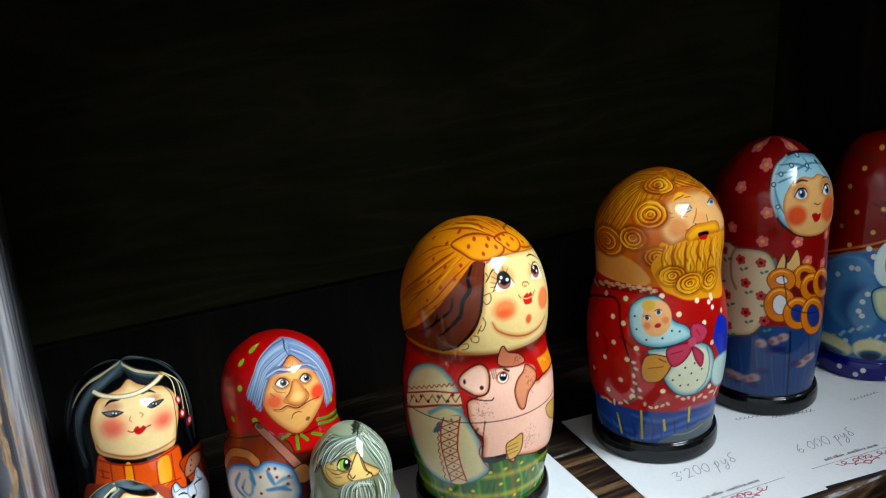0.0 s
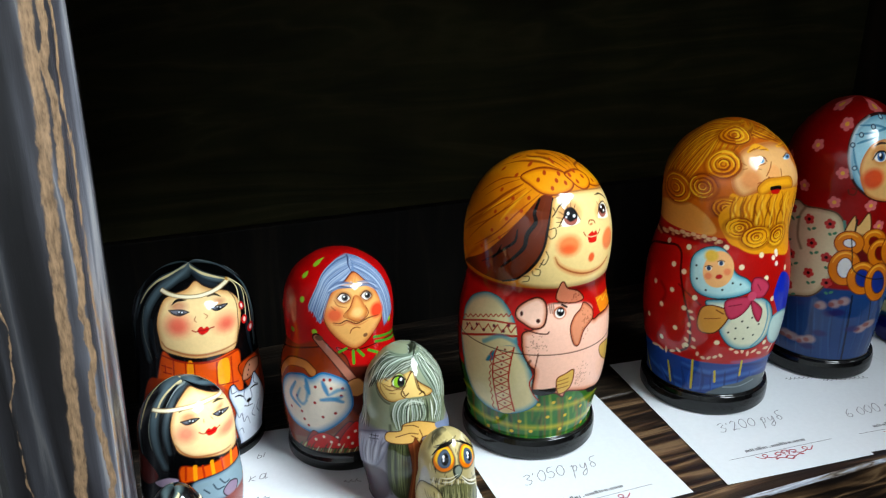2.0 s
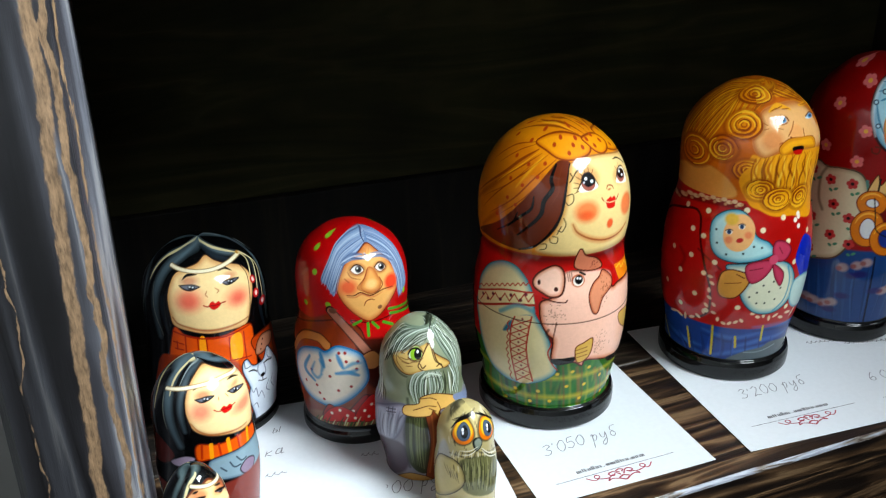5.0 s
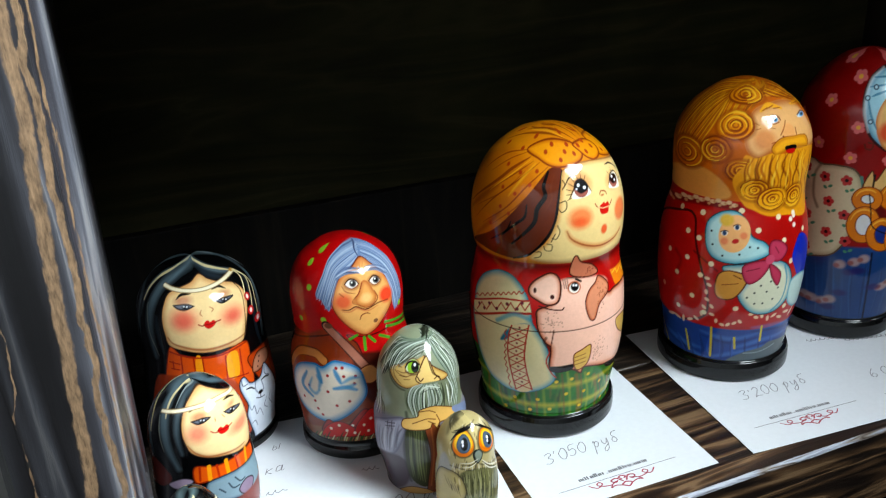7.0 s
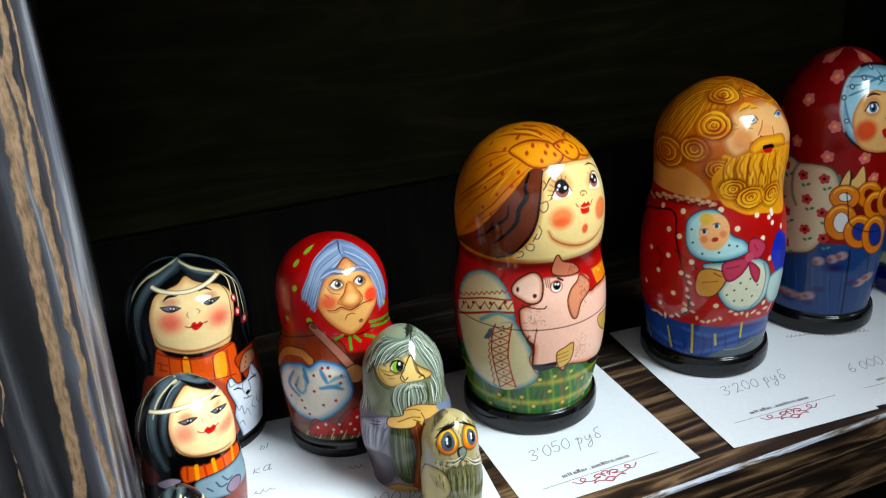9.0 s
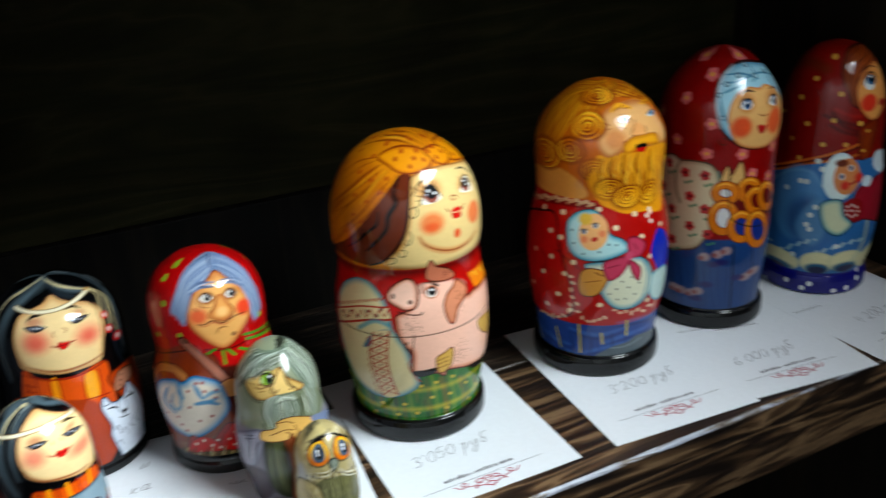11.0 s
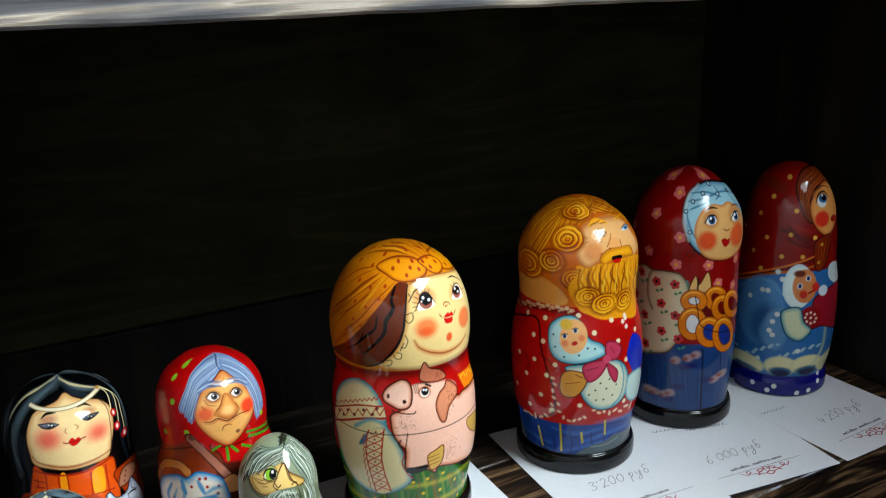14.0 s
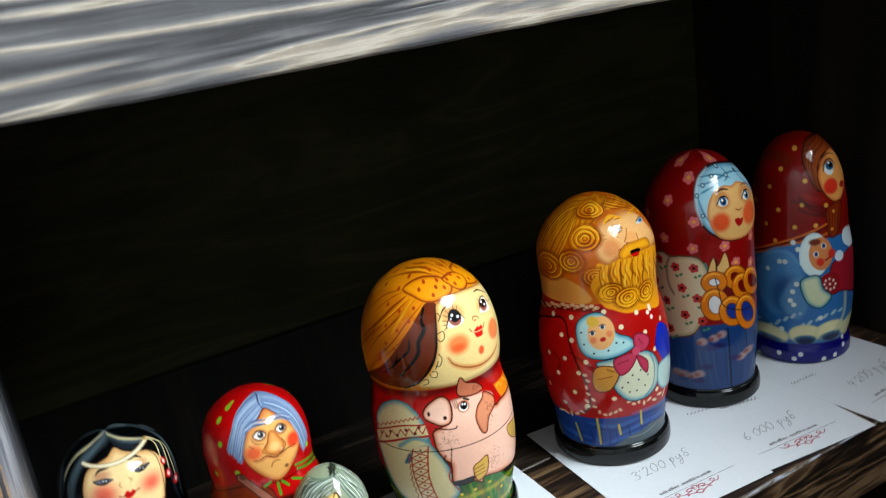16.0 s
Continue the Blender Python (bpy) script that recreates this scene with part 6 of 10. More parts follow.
def paint_mitten_doll(p):
    p.band(-5, 300, (150, 24, 8))
    p.band(-5, 106.9, (66, 128, 180), 0.6)
    p.patch([(-96, 93.2), (-80.8, 91.5), (-48.6, 103.6), (-24.6, 108.1), (2.1, 113.1), (36, 112), (35.9, 128.8), (-36.4, 139.3)], (150, 24, 8), soft=1.02)
    p.line([(-90.5, 87.8), (-64.4, 97.3), (-48.6, 103.6), (-24.6, 108.1), (-1.8, 113.3)], (196, 116, 44), 1.78)
    p.line([(-35.9, 132.6), (-25.7, 128), (-9, 124.2)], (80, 8, 6), 2.54, alpha=0.6, soft=2.03)
    p.line([(-41.5, 139.2), (-25.9, 134.7), (1.2, 127.2)], (80, 8, 6), 2.54, alpha=0.6, soft=2.03)
    p.line([(-110.7, 162.7), (-74.5, 172.2), (-46.4, 169.9)], (110, 70, 20), 6.6, alpha=0.45, soft=4.06)
    for x, y in [(-40.8, 177.8), (-54.4, 163.4), (-64.3, 149.4), (-30.2, 154.2), (-33.6, 136), (-12.3, 133.3), (-1.7, 126.6), (-39.9, 118.3), (-22.6, 118.6), (-4.5, 111.9), (-56.5, 106.5), (-54.1, 131.9), (-65.8, 119.2), (-81.3, 136.2), (-13.9, 178.3)]:
        p.dot(x, y, 1.78, (220, 176, 86))
    p.patch([(-30.4, 174.9), (-17.8, 182.6), (32.2, 183.1), (25.5, 176.3), (25.1, 170.2), (-0.6, 171.7), (-11.8, 166.8), (-17.3, 158.1), (-14.2, 145.3), (-20.7, 147.3), (-27.4, 159.1), (-31.1, 167.9)], (136, 62, 14), edge=(60, 14, 8), width=0.94)
    p.comb([(13.1, 183.0), (-23.4, 175.6), (-27.4, 164.0), (-20.8, 149.0)], [(19.6, 176.3), (-10.6, 169.9), (-18.2, 160.6), (-15.3, 148.0)], [(92, 36, 8), (184, 98, 32), (120, 52, 12), (206, 122, 46)], 20, 1.03, 41, 0.8)
    p.patch([(13.3, 173.6), (-7.2, 168.9), (-17.2, 158.5), (-15.9, 148.0), (-9.5, 138.9), (-0.4, 133.9), (10.1, 137.1), (24.7, 149.4), (25.5, 160.7), (24.2, 169.4)], (230, 170, 104), edge=(110, 48, 18), width=0.84, rim=(196, 116, 56), rim_width=3.28)
    p.spot(-4.3, 147.1, 8.45, 6.00, (222, 64, 44), soft=1.88, alpha=0.95)
    p.spot(-3.4, 165.1, 9.85, 3.50, (196, 128, 76), soft=1.88, alpha=0.7)
    p.spot(-2.9, 160.1, 6.20, 4.40, (226, 232, 232))
    p.spot(-0.4, 162.3, 5.90, 3.35, (58, 112, 150))
    p.spot(0.6, 162.6, 3.45, 2.00, (8, 10, 14))
    p.spot(-1.1, 164.4, 1.35, 0.75, (250, 250, 250))
    p.line([(-10.9, 159.5), (-5.6, 165.6), (3.2, 166.9), (8.8, 162.5)], (30, 14, 8), 1.13, taper=0.4)
    p.line([(-6.4, 168.9), (4.9, 170.8), (16.0, 168.3)], (90, 44, 16), 0.84, taper=0.6)
    p.spot(12.5, 145.5, 5.35, 2.60, (180, 30, 30), soft=0.7)
    p.patch([(-12.1, 129.5), (-12.4, 117.8), (-10.1, 107.7), (-4.2, 107.0), (1.6, 113.3), (6.0, 131.6), (-0.4, 134.4)], (146, 58, 16), edge=(70, 20, 8), width=0.84)
    p.comb([(-11.0, 129.4), (-10.7, 118.1), (-8.4, 108.4)], [(2.6, 132.1), (0.2, 120.8), (-4.3, 108.8)], [(96, 36, 8), (196, 108, 36)], 7, 0.84, 42, 0.8)
    p.spot(-5.0, 127.4, 1.65, 1.20, (224, 180, 84))
    p.spot(-7.5, 113.3, 1.55, 1.15, (224, 180, 84))
    p.line([(-80.9, 93.5), (-59.0, 101.6), (-36.0, 109.3), (-12.8, 117.0)], (60, 10, 8), 2.81, alpha=0.6, soft=1.41)
    p.line([(-83.3, 93.7), (-59.2, 102.9), (-36.1, 110.7), (-12.9, 118.3)], (210, 126, 52), 1.69)
    p.line([(-35.2, 141.1), (-26.9, 132.6), (-14.7, 127.9)], (80, 8, 6), 2.81, alpha=0.6, soft=1.88)
    p.line([(-33.5, 143.7), (-22.0, 139.6), (-13.0, 138.3)], (176, 40, 24), 2.34, alpha=0.6, soft=1.88)
    p.spot(-53.2, 72.4, 20, 28.78, (98, 154, 198), soft=3.05)
    p.spot(-45.3, 61.2, 14, 17.59, (34, 70, 120), soft=7.61, alpha=0.6)
    p.line([(-74.9, 87), (-61.1, 96.3), (-45.5, 97.5), (-36.6, 88.8)], (120, 170, 205), 2.03, alpha=0.7, soft=2.03)
    p.patch([(-52.2, 54.9), (-41.5, 76.5), (-32.4, 74.5), (-31, 52), (-39.6, 41)], (110, 160, 196), soft=3.55, alpha=0.8)
    p.spot(-74.1, 35.9, 2.7, 1.07, (176, 200, 206), alpha=0.8)
    p.spot(-56.4, 34.4, 1.7, 1.07, (176, 200, 206), alpha=0.8)
    p.spot(-43, 42.4, 1.45, 1.07, (176, 200, 206), alpha=0.8)
    p.spot(-30.2, 36.3, 1.45, 1.07, (176, 200, 206), alpha=0.8)
    p.spot(-17.7, 40.9, 1.55, 1.07, (176, 200, 206), alpha=0.8)
    p.spot(-2.8, 43.4, 2.1, 1.07, (176, 200, 206), alpha=0.8)
    p.spot(-64.1, 29.9, 2, 1.07, (176, 200, 206), alpha=0.8)
    p.spot(-49, 39.2, 1.5, 1.07, (176, 200, 206), alpha=0.8)
    p.spot(-36.6, 46.1, 1.35, 1.07, (176, 200, 206), alpha=0.8)
    p.spot(-23.7, 39.2, 1.45, 1.07, (176, 200, 206), alpha=0.8)
    p.spot(-10.4, 42.9, 1.75, 1.07, (176, 200, 206), alpha=0.8)
    p.spot(-74.7, 23.8, 3.15, 1.07, (176, 200, 206), alpha=0.8)
    p.spot(-55.6, 35.4, 1.7, 1.07, (176, 200, 206), alpha=0.8)
    p.spot(-42.3, 43.3, 1.45, 1.07, (176, 200, 206), alpha=0.8)
    p.spot(-29.5, 37.1, 1.45, 1.07, (176, 200, 206), alpha=0.8)
    p.spot(-17, 41.7, 1.55, 1.07, (176, 200, 206), alpha=0.8)
    p.spot(-2, 44.1, 2.15, 1.07, (176, 200, 206), alpha=0.8)
    p.spot(-63.1, 31.1, 1.95, 1.07, (176, 200, 206), alpha=0.8)
    p.spot(-48.3, 40.1, 1.5, 1.07, (176, 200, 206), alpha=0.8)
    p.spot(-35.3, 34.7, 1.4, 1.07, (176, 200, 206), alpha=0.8)
    p.spot(-23.1, 40.1, 1.45, 1.07, (176, 200, 206), alpha=0.8)
    p.spot(-9.6, 43.6, 1.8, 1.07, (176, 200, 206), alpha=0.8)
    p.spot(-73, 25.4, 2.85, 1.07, (176, 200, 206), alpha=0.8)
    p.spot(-54.7, 36.5, 1.65, 1.07, (176, 200, 206), alpha=0.8)
    p.spot(-41.7, 44.2, 1.4, 1.07, (176, 200, 206), alpha=0.8)
    p.spot(-28.9, 38, 1.45, 1.07, (176, 200, 206), alpha=0.8)
    p.spot(-16.3, 42.4, 1.6, 1.07, (176, 200, 206), alpha=0.8)
    p.spot(-1, 44.6, 2.25, 1.07, (176, 200, 206), alpha=0.8)
    p.spot(-62.1, 32.2, 1.9, 1.07, (176, 200, 206), alpha=0.8)
    p.spot(-47.6, 41.1, 1.5, 1.07, (176, 200, 206), alpha=0.8)
    p.spot(-34.6, 35.6, 1.45, 1.07, (176, 200, 206), alpha=0.8)
    p.spot(-22.4, 40.9, 1.5, 1.07, (176, 200, 206), alpha=0.8)
    p.spot(-8.9, 44.3, 1.8, 1.07, (176, 200, 206), alpha=0.8)
    p.spot(-71.4, 26.8, 2.65, 1.07, (176, 200, 206), alpha=0.8)
    p.spot(-53.9, 37.6, 1.6, 1.07, (176, 200, 206), alpha=0.8)
    p.spot(-41, 45.1, 1.4, 1.07, (176, 200, 206), alpha=0.8)
    p.spot(-28.2, 38.8, 1.45, 1.07, (176, 200, 206), alpha=0.8)
    p.spot(-15.6, 43.2, 1.6, 1.07, (176, 200, 206), alpha=0.8)
    p.spot(3.2, 32, 2.8, 1.07, (176, 200, 206), alpha=0.8)
    p.spot(-61.1, 33.4, 1.85, 1.07, (176, 200, 206), alpha=0.8)
    p.spot(-46.9, 42.1, 1.45, 1.07, (176, 200, 206), alpha=0.8)
    p.spot(-34, 36.5, 1.4, 1.07, (176, 200, 206), alpha=0.8)
    p.spot(-21.8, 41.6, 1.45, 1.07, (176, 200, 206), alpha=0.8)
    p.spot(-8.1, 44.9, 1.85, 1.07, (176, 200, 206), alpha=0.8)
    p.spot(-69.9, 28.2, 2.5, 1.07, (176, 200, 206), alpha=0.8)
    p.spot(-53.2, 38.6, 1.55, 1.07, (176, 200, 206), alpha=0.8)
    p.spot(-65.8, 23.8, 19.5, 9.06, (206, 206, 170), soft=1.52)
    p.spot(-65.8, 23.8, 17.94, 8.16, (226, 220, 180), soft=2.54)
    p.spot(-66.9, 18.2, 14.86, 4.54, (40, 110, 140), soft=2.03)
    p.spot(-67.2, 16.9, 9.1, 3.17, (14, 40, 90), soft=1.52)
    p.spot(-32.8, 26.1, 13.5, 9.6, (206, 206, 170), soft=1.52)
    p.spot(-32.8, 26.1, 12.42, 8.63, (226, 220, 180), soft=2.54)
    p.spot(-32.4, 20.9, 9.76, 4.8, (40, 110, 140), soft=2.03)
    p.spot(-32.3, 19.7, 6.97, 3.36, (14, 40, 90), soft=1.52)
    p.spot(-10.1, 27.6, 15.2, 9.06, (206, 206, 170), soft=1.52)
    p.spot(-10.1, 27.6, 13.98, 8.16, (226, 220, 180), soft=2.54)
    p.spot(-8.7, 22.1, 11.76, 4.54, (40, 110, 140), soft=2.03)
    p.spot(-8.3, 20.8, 8.4, 3.17, (14, 40, 90), soft=1.52)
    p.spot(24.3, 26.2, 24, 10.66, (206, 206, 170), soft=1.52)
    p.spot(24.3, 26.2, 22.08, 9.6, (226, 220, 180), soft=2.54)
    p.spot(24.7, 21.8, 4.9, 5.33, (40, 110, 140), soft=2.03)
    p.spot(38.5, 15, 3.62, 3.73, (14, 40, 90), soft=1.52)
    p.line([(3, 62.3), (3, 41.6), (-4.3, 27.4)], (200, 205, 180), 3.55, alpha=0.7, soft=2.03)
    for x, y in [(-52.1, 90.1), (-47.7, 90.2), (-42, 65.3), (-39, 71.8), (-43.9, 57.5), (-41.4, 54), (-62.2, 82.9), (-37.4, 100.4), (-34.4, 88.9), (-51.8, 31), (-20.7, 41), (-41.4, 105.9)]:
        p.dot(x, y, 2.03, (214, 222, 216))
    p.patch([(6.5, 109.8), (23.3, 108), (33, 94.4), (28.6, 87), (5.6, 98.2)], (222, 232, 236))
    p.spot(-24.7, 95.3, 12.08, 17.59, (206, 228, 230))
    p.spot(-24.7, 95.3, 10.63, 15.99, (224, 236, 234), soft=2.03)
    p.spot(-19.3, 95.4, 10, 13.32, (218, 150, 98))
    p.spot(-24, 105.3, 4.83, 2.67, (130, 60, 20), soft=1.27)
    p.spot(-23.5, 95.6, 2.17, 2.39, (232, 232, 226))
    p.spot(-23.5, 95.6, 1.45, 1.87, (40, 80, 130))
    p.spot(-16.7, 101.5, 2.33, 2.39, (232, 232, 226))
    p.spot(-16.7, 101.5, 1.55, 1.87, (40, 80, 130))
    p.spot(-20.4, 88.9, 3.14, 3.2, (214, 66, 48), soft=1.52)
    p.spot(-10.1, 94.2, 3.3, 3.73, (214, 66, 48), soft=1.52)
    p.line([(-16.2, 89.9), (-12, 91.7)], (170, 24, 24), 1.52)
    p.patch([(-21.1, 70.4), (-13.6, 76.9), (-8.6, 87), (16.2, 93.1), (34.6, 87.4), (36.3, 55.4), (26.9, 51.3), (-0.4, 60.7), (-12.4, 60.1)], (172, 42, 62), edge=(90, 12, 24), width=1.02)
    p.spot(-13.1, 69.5, 9.3, 9.6, (160, 28, 34), soft=1.02)
    p.spot(-8.1, 68.4, 1.15, 1.07, (236, 206, 196))
    p.spot(-9.4, 65.5, 1.15, 1.07, (236, 206, 196))
    p.spot(-12.7, 64.7, 1.1, 1.07, (236, 206, 196))
    p.spot(-16.2, 66.5, 1, 1.07, (236, 206, 196))
    p.spot(-17.7, 69.9, 1, 1.07, (236, 206, 196))
    p.spot(-16.6, 72.8, 1, 1.07, (236, 206, 196))
    p.spot(-13.4, 73.7, 1.05, 1.07, (236, 206, 196))
    p.spot(-9.9, 71.9, 1.1, 1.07, (236, 206, 196))
    p.spot(-13.1, 69.3, 1.1, 1.07, (236, 206, 196))
    p.spot(-2.6, 90.6, 4.78, 4.26, (220, 232, 236))
    p.patch([(-36.4, 70.7), (-33, 77), (-22.3, 77.9), (-18.5, 66.5), (-11.7, 58.5), (-20.6, 50), (-31.3, 55.6)], (218, 222, 190), edge=(30, 90, 110), width=1.02, rim=(80, 160, 176), rim_width=4.06)
    p.band(-5, 17, (24, 24, 132))
    for x, y in [(-55, 8.2), (-42, 4.4), (-36.7, 8.5), (-5.9, 4.3), (4.9, 10.2), (6.9, 16.3), (-77.3, 1.3), (-17.1, 3.1)]:
        p.dot(x, y, 2.03, (226, 226, 226))


def paint_granny_doll(p):
    p.band(-5, 300, (190, 16, 20))
    p.band(-5, 79.7, (140, 62, 20), 1.0)
    p.patch([(-71.4, 67.7), (-37.7, 80.7), (-23, 85.1), (-26.5, 67.9), (-61.8, 56.7)], (150, 66, 20), soft=1.86)
    p.line([(-69.7, 69.2), (-38.2, 78.2), (-23.5, 82)], (70, 16, 10), 1.11, alpha=0.7)
    p.patch([(23.9, 127.6), (-14.9, 126.4), (-25.0, 122.2), (-26.4, 116.1), (-30.2, 105.4), (-26.1, 102.7), (-22.6, 97.9), (-20.5, 98.0), (-16.2, 111.1), (-12.1, 115.8), (-3.4, 118.9), (5.1, 121.9), (8.9, 121.5), (14.2, 117.8), (19.2, 112.3), (22.0, 104.7), (23.3, 89.6), (30.5, 91.9), (34.6, 95.4), (34.2, 109.6), (34.3, 118.9), (33.4, 125.0)], (124, 146, 178), soft=0.46)
    p.comb([(23.9, 127.6), (-14.9, 126.4), (-25.0, 122.2), (-26.4, 116.1), (-30.2, 105.4)], [(5.1, 121.9), (-3.4, 118.9), (-12.1, 115.8), (-16.2, 111.1), (-20.5, 98.0)], [(176, 190, 208), (96, 116, 150), (164, 182, 206), (74, 92, 128), (190, 202, 218)], 34, 0.68, 11, 0.85)
    p.comb([(23.9, 127.6), (33.4, 125.0), (34.3, 118.9), (34.2, 109.6), (34.6, 95.4)], [(8.9, 121.5), (14.2, 117.8), (19.2, 112.3), (22.0, 104.7), (23.3, 89.6)], [(176, 190, 208), (96, 116, 150), (164, 182, 206), (74, 92, 128), (190, 202, 218)], 34, 0.68, 12, 0.85)
    p.line([(21.4, 127.5), (5.8, 125.1), (5.7, 121.9)], (70, 86, 120), 0.61, taper=0.6)
    p.patch([(7.0, 122.0), (-4.5, 118.5), (-12.5, 115.3), (-16.6, 110.9), (-19.4, 103.8), (-17.7, 96.7), (-11.6, 88.5), (-1.7, 80.9), (6.0, 81.9), (14.0, 88.0), (21.4, 95.1), (23.0, 102.7), (19.7, 111.5), (13.5, 118.2)], (232, 182, 116), edge=(120, 60, 30), width=0.55, rim=(196, 112, 58), rim_width=3.69)
    p.comb([(-17.0, 114.6), (-20.4, 106.8), (-24.0, 98.7)], [(-13.7, 115.1), (-17.0, 108.3), (-18.9, 100.6)], [(176, 190, 208), (96, 116, 150), (164, 182, 206), (74, 92, 128), (190, 202, 218)], 9, 0.61, 3, 0.9)
    p.comb([(22.4, 110.1), (25.4, 100.4), (28.4, 89.2)], [(20.2, 112.0), (21.9, 103.1), (21.7, 92.8)], [(176, 190, 208), (96, 116, 150), (164, 182, 206), (74, 92, 128), (190, 202, 218)], 8, 0.61, 4, 0.9)
    p.spot(-12.1, 102.1, 5.20, 4.10, (226, 100, 58), soft=3.38, alpha=0.85)
    p.spot(17.2, 100.7, 5.25, 4.30, (230, 72, 44), soft=2.46, alpha=0.9)
    p.comb([(-17.0, 113.0), (-9.5, 115.9), (0.8, 116.3)], [(-16.2, 115.6), (-8.2, 118.3), (3.3, 118.7)], [(176, 190, 208), (96, 116, 150), (164, 182, 206), (74, 92, 128), (190, 202, 218)], 7, 0.98, 5, 0.95)
    p.comb([(5.8, 115.3), (14.2, 114.4), (21.3, 110.4)], [(6.8, 118.0), (16.8, 117.0), (23.7, 112.8)], [(176, 190, 208), (96, 116, 150), (164, 182, 206), (74, 92, 128), (190, 202, 218)], 7, 0.98, 6, 0.95)
    p.line([(3.9, 120.5), (3.0, 118.2)], (210, 150, 90), 0.49, alpha=0.8)
    p.line([(7.7, 120.3), (4.6, 117.8)], (210, 150, 90), 0.49, alpha=0.8)
    p.line([(-0.4, 119.1), (1.0, 117.5)], (210, 150, 90), 0.49, alpha=0.8)
    p.spot(-5.6, 111.1, 5.60, 3.15, (150, 84, 44), soft=1.54, alpha=0.7)
    p.spot(-5.6, 111.1, 4.10, 2.05, (238, 232, 222))
    p.spot(-4.8, 111.3, 2.30, 1.75, (92, 88, 92))
    p.spot(-4.8, 111.3, 1.30, 1.05, (10, 10, 12))
    p.spot(-5.4, 111.9, 0.55, 0.40, (250, 250, 250))
    p.line([(-10.5, 111.2), (-6.9, 113.5), (-3.1, 112.9), (-1.0, 110.8)], (70, 34, 18), 0.68, taper=0.4)
    p.line([(-9.8, 110.6), (-6.0, 108.7), (-1.6, 110.0)], (150, 84, 44), 0.49, alpha=0.9)
    p.spot(11.0, 110.2, 5.50, 2.95, (150, 84, 44), soft=1.54, alpha=0.7)
    p.spot(11.0, 110.2, 3.80, 1.90, (238, 232, 222))
    p.spot(12.0, 110.3, 2.55, 1.70, (92, 88, 92))
    p.spot(12.0, 110.3, 1.45, 1.05, (10, 10, 12))
    p.spot(11.4, 111.0, 0.65, 0.40, (250, 250, 250))
    p.line([(6.4, 110.9), (10.6, 112.7), (14.0, 111.6), (15.5, 109.3)], (70, 34, 18), 0.68, taper=0.4)
    p.line([(7.0, 110.2), (10.1, 108.0), (14.6, 108.7)], (150, 84, 44), 0.49, alpha=0.9)
    p.line([(-12.5, 110.5), (-9.8, 107.5), (-4.2, 106.0)], (160, 92, 50), 0.61, alpha=0.8, taper=0.6)
    p.line([(-14.2, 106.8), (-11.5, 104.9)], (160, 92, 50), 0.55, alpha=0.8)
    p.patch([(1.6, 111.5), (5.5, 110.8), (8.1, 106.1), (9.7, 102.4), (7.4, 98.5), (1.8, 97.6), (-3.0, 99.2), (-4.7, 102.3), (-2.0, 106.3)], (232, 176, 108), soft=0.61, rim=(190, 112, 56), rim_width=2.77)
    p.line([(1.4, 111.0), (-1.6, 106.2), (-4.6, 103.6), (-6.3, 101.3), (-3.7, 99.6)], (140, 72, 34), 0.61, alpha=0.9, taper=0.4)
    p.line([(-3.0, 99.5), (1.8, 97.2), (7.3, 98.2), (10.3, 101.0), (8.7, 105.3)], (140, 72, 34), 0.68, alpha=0.9, taper=0.4)
    p.spot(2.6, 102.6, 3.30, 2.45, (244, 204, 146), soft=1.84, alpha=0.8)
    p.spot(-5.2, 101.7, 1.20, 1.45, (206, 140, 80), soft=0.61)
    p.line([(-13.2, 97.6), (-8.8, 97.3), (-4.5, 98.7), (1.7, 96.2), (9.7, 97.8), (18.0, 97.4)], (110, 50, 24), 0.8, taper=0.5)
    p.line([(-12.9, 96.6), (-8.2, 96.2), (-3.9, 97.7), (2.3, 95.1), (9.5, 96.5)], (196, 104, 70), 0.92, alpha=0.6, soft=0.61, taper=0.6)
    p.line([(-2.8, 90.6), (-1.5, 93.1), (1.5, 93.9), (4.0, 92.9)], (140, 72, 34), 0.68, taper=0.5)
    p.spot(7.5, 87.7, 1.55, 1.25, (110, 72, 58), alpha=0.8)
    for x, y in [(-39.6, 125.2), (-35.8, 108.5), (-25.5, 91.3), (69.3, 123.8), (51.6, 108.8), (30.3, 90.4), (-43.8, 88.6), (-42.4, 119.7), (59.1, 116.2)]:
        p.dot(x, y, 1.67, (150, 190, 60))
    p.patch([(-11.6, 82), (1.2, 79.3), (25.2, 79.6), (49.8, 72.2), (37.4, 67.2), (21.8, 73.1), (8.9, 67.6), (-1, 65.8), (-5.9, 76)], (190, 16, 20), edge=(90, 6, 10), width=0.74)
    p.line([(14.2, 84.5), (47, 77.3)], (90, 160, 50), 1.67)
    p.line([(15.7, 81.2), (49.3, 72.3)], (90, 160, 50), 1.67)
    p.line([(-9.9, 79.2), (-5.4, 81.2)], (90, 160, 50), 1.67)
    p.line([(-0.9, 79), (-0.9, 71.5)], (90, 160, 50), 1.67)
    p.line([(2.2, 79), (6, 74.8)], (90, 160, 50), 1.67)
    p.line([(9.9, 77.4), (17.1, 73.6)], (90, 160, 50), 1.67)
    p.patch([(-9.2, 67.9), (9.1, 68.4), (33.5, 65.1), (29.1, 34.3), (-1, 39.7)], (96, 34, 14), soft=1.86)
    p.line([(-24.3, 87.9), (-12.3, 74.5), (-1.3, 60.6)], (70, 30, 18), 5.57)
    p.line([(-24, 87.5), (-12.3, 74.5), (-1.7, 61.3)], (172, 118, 98), 4.27)
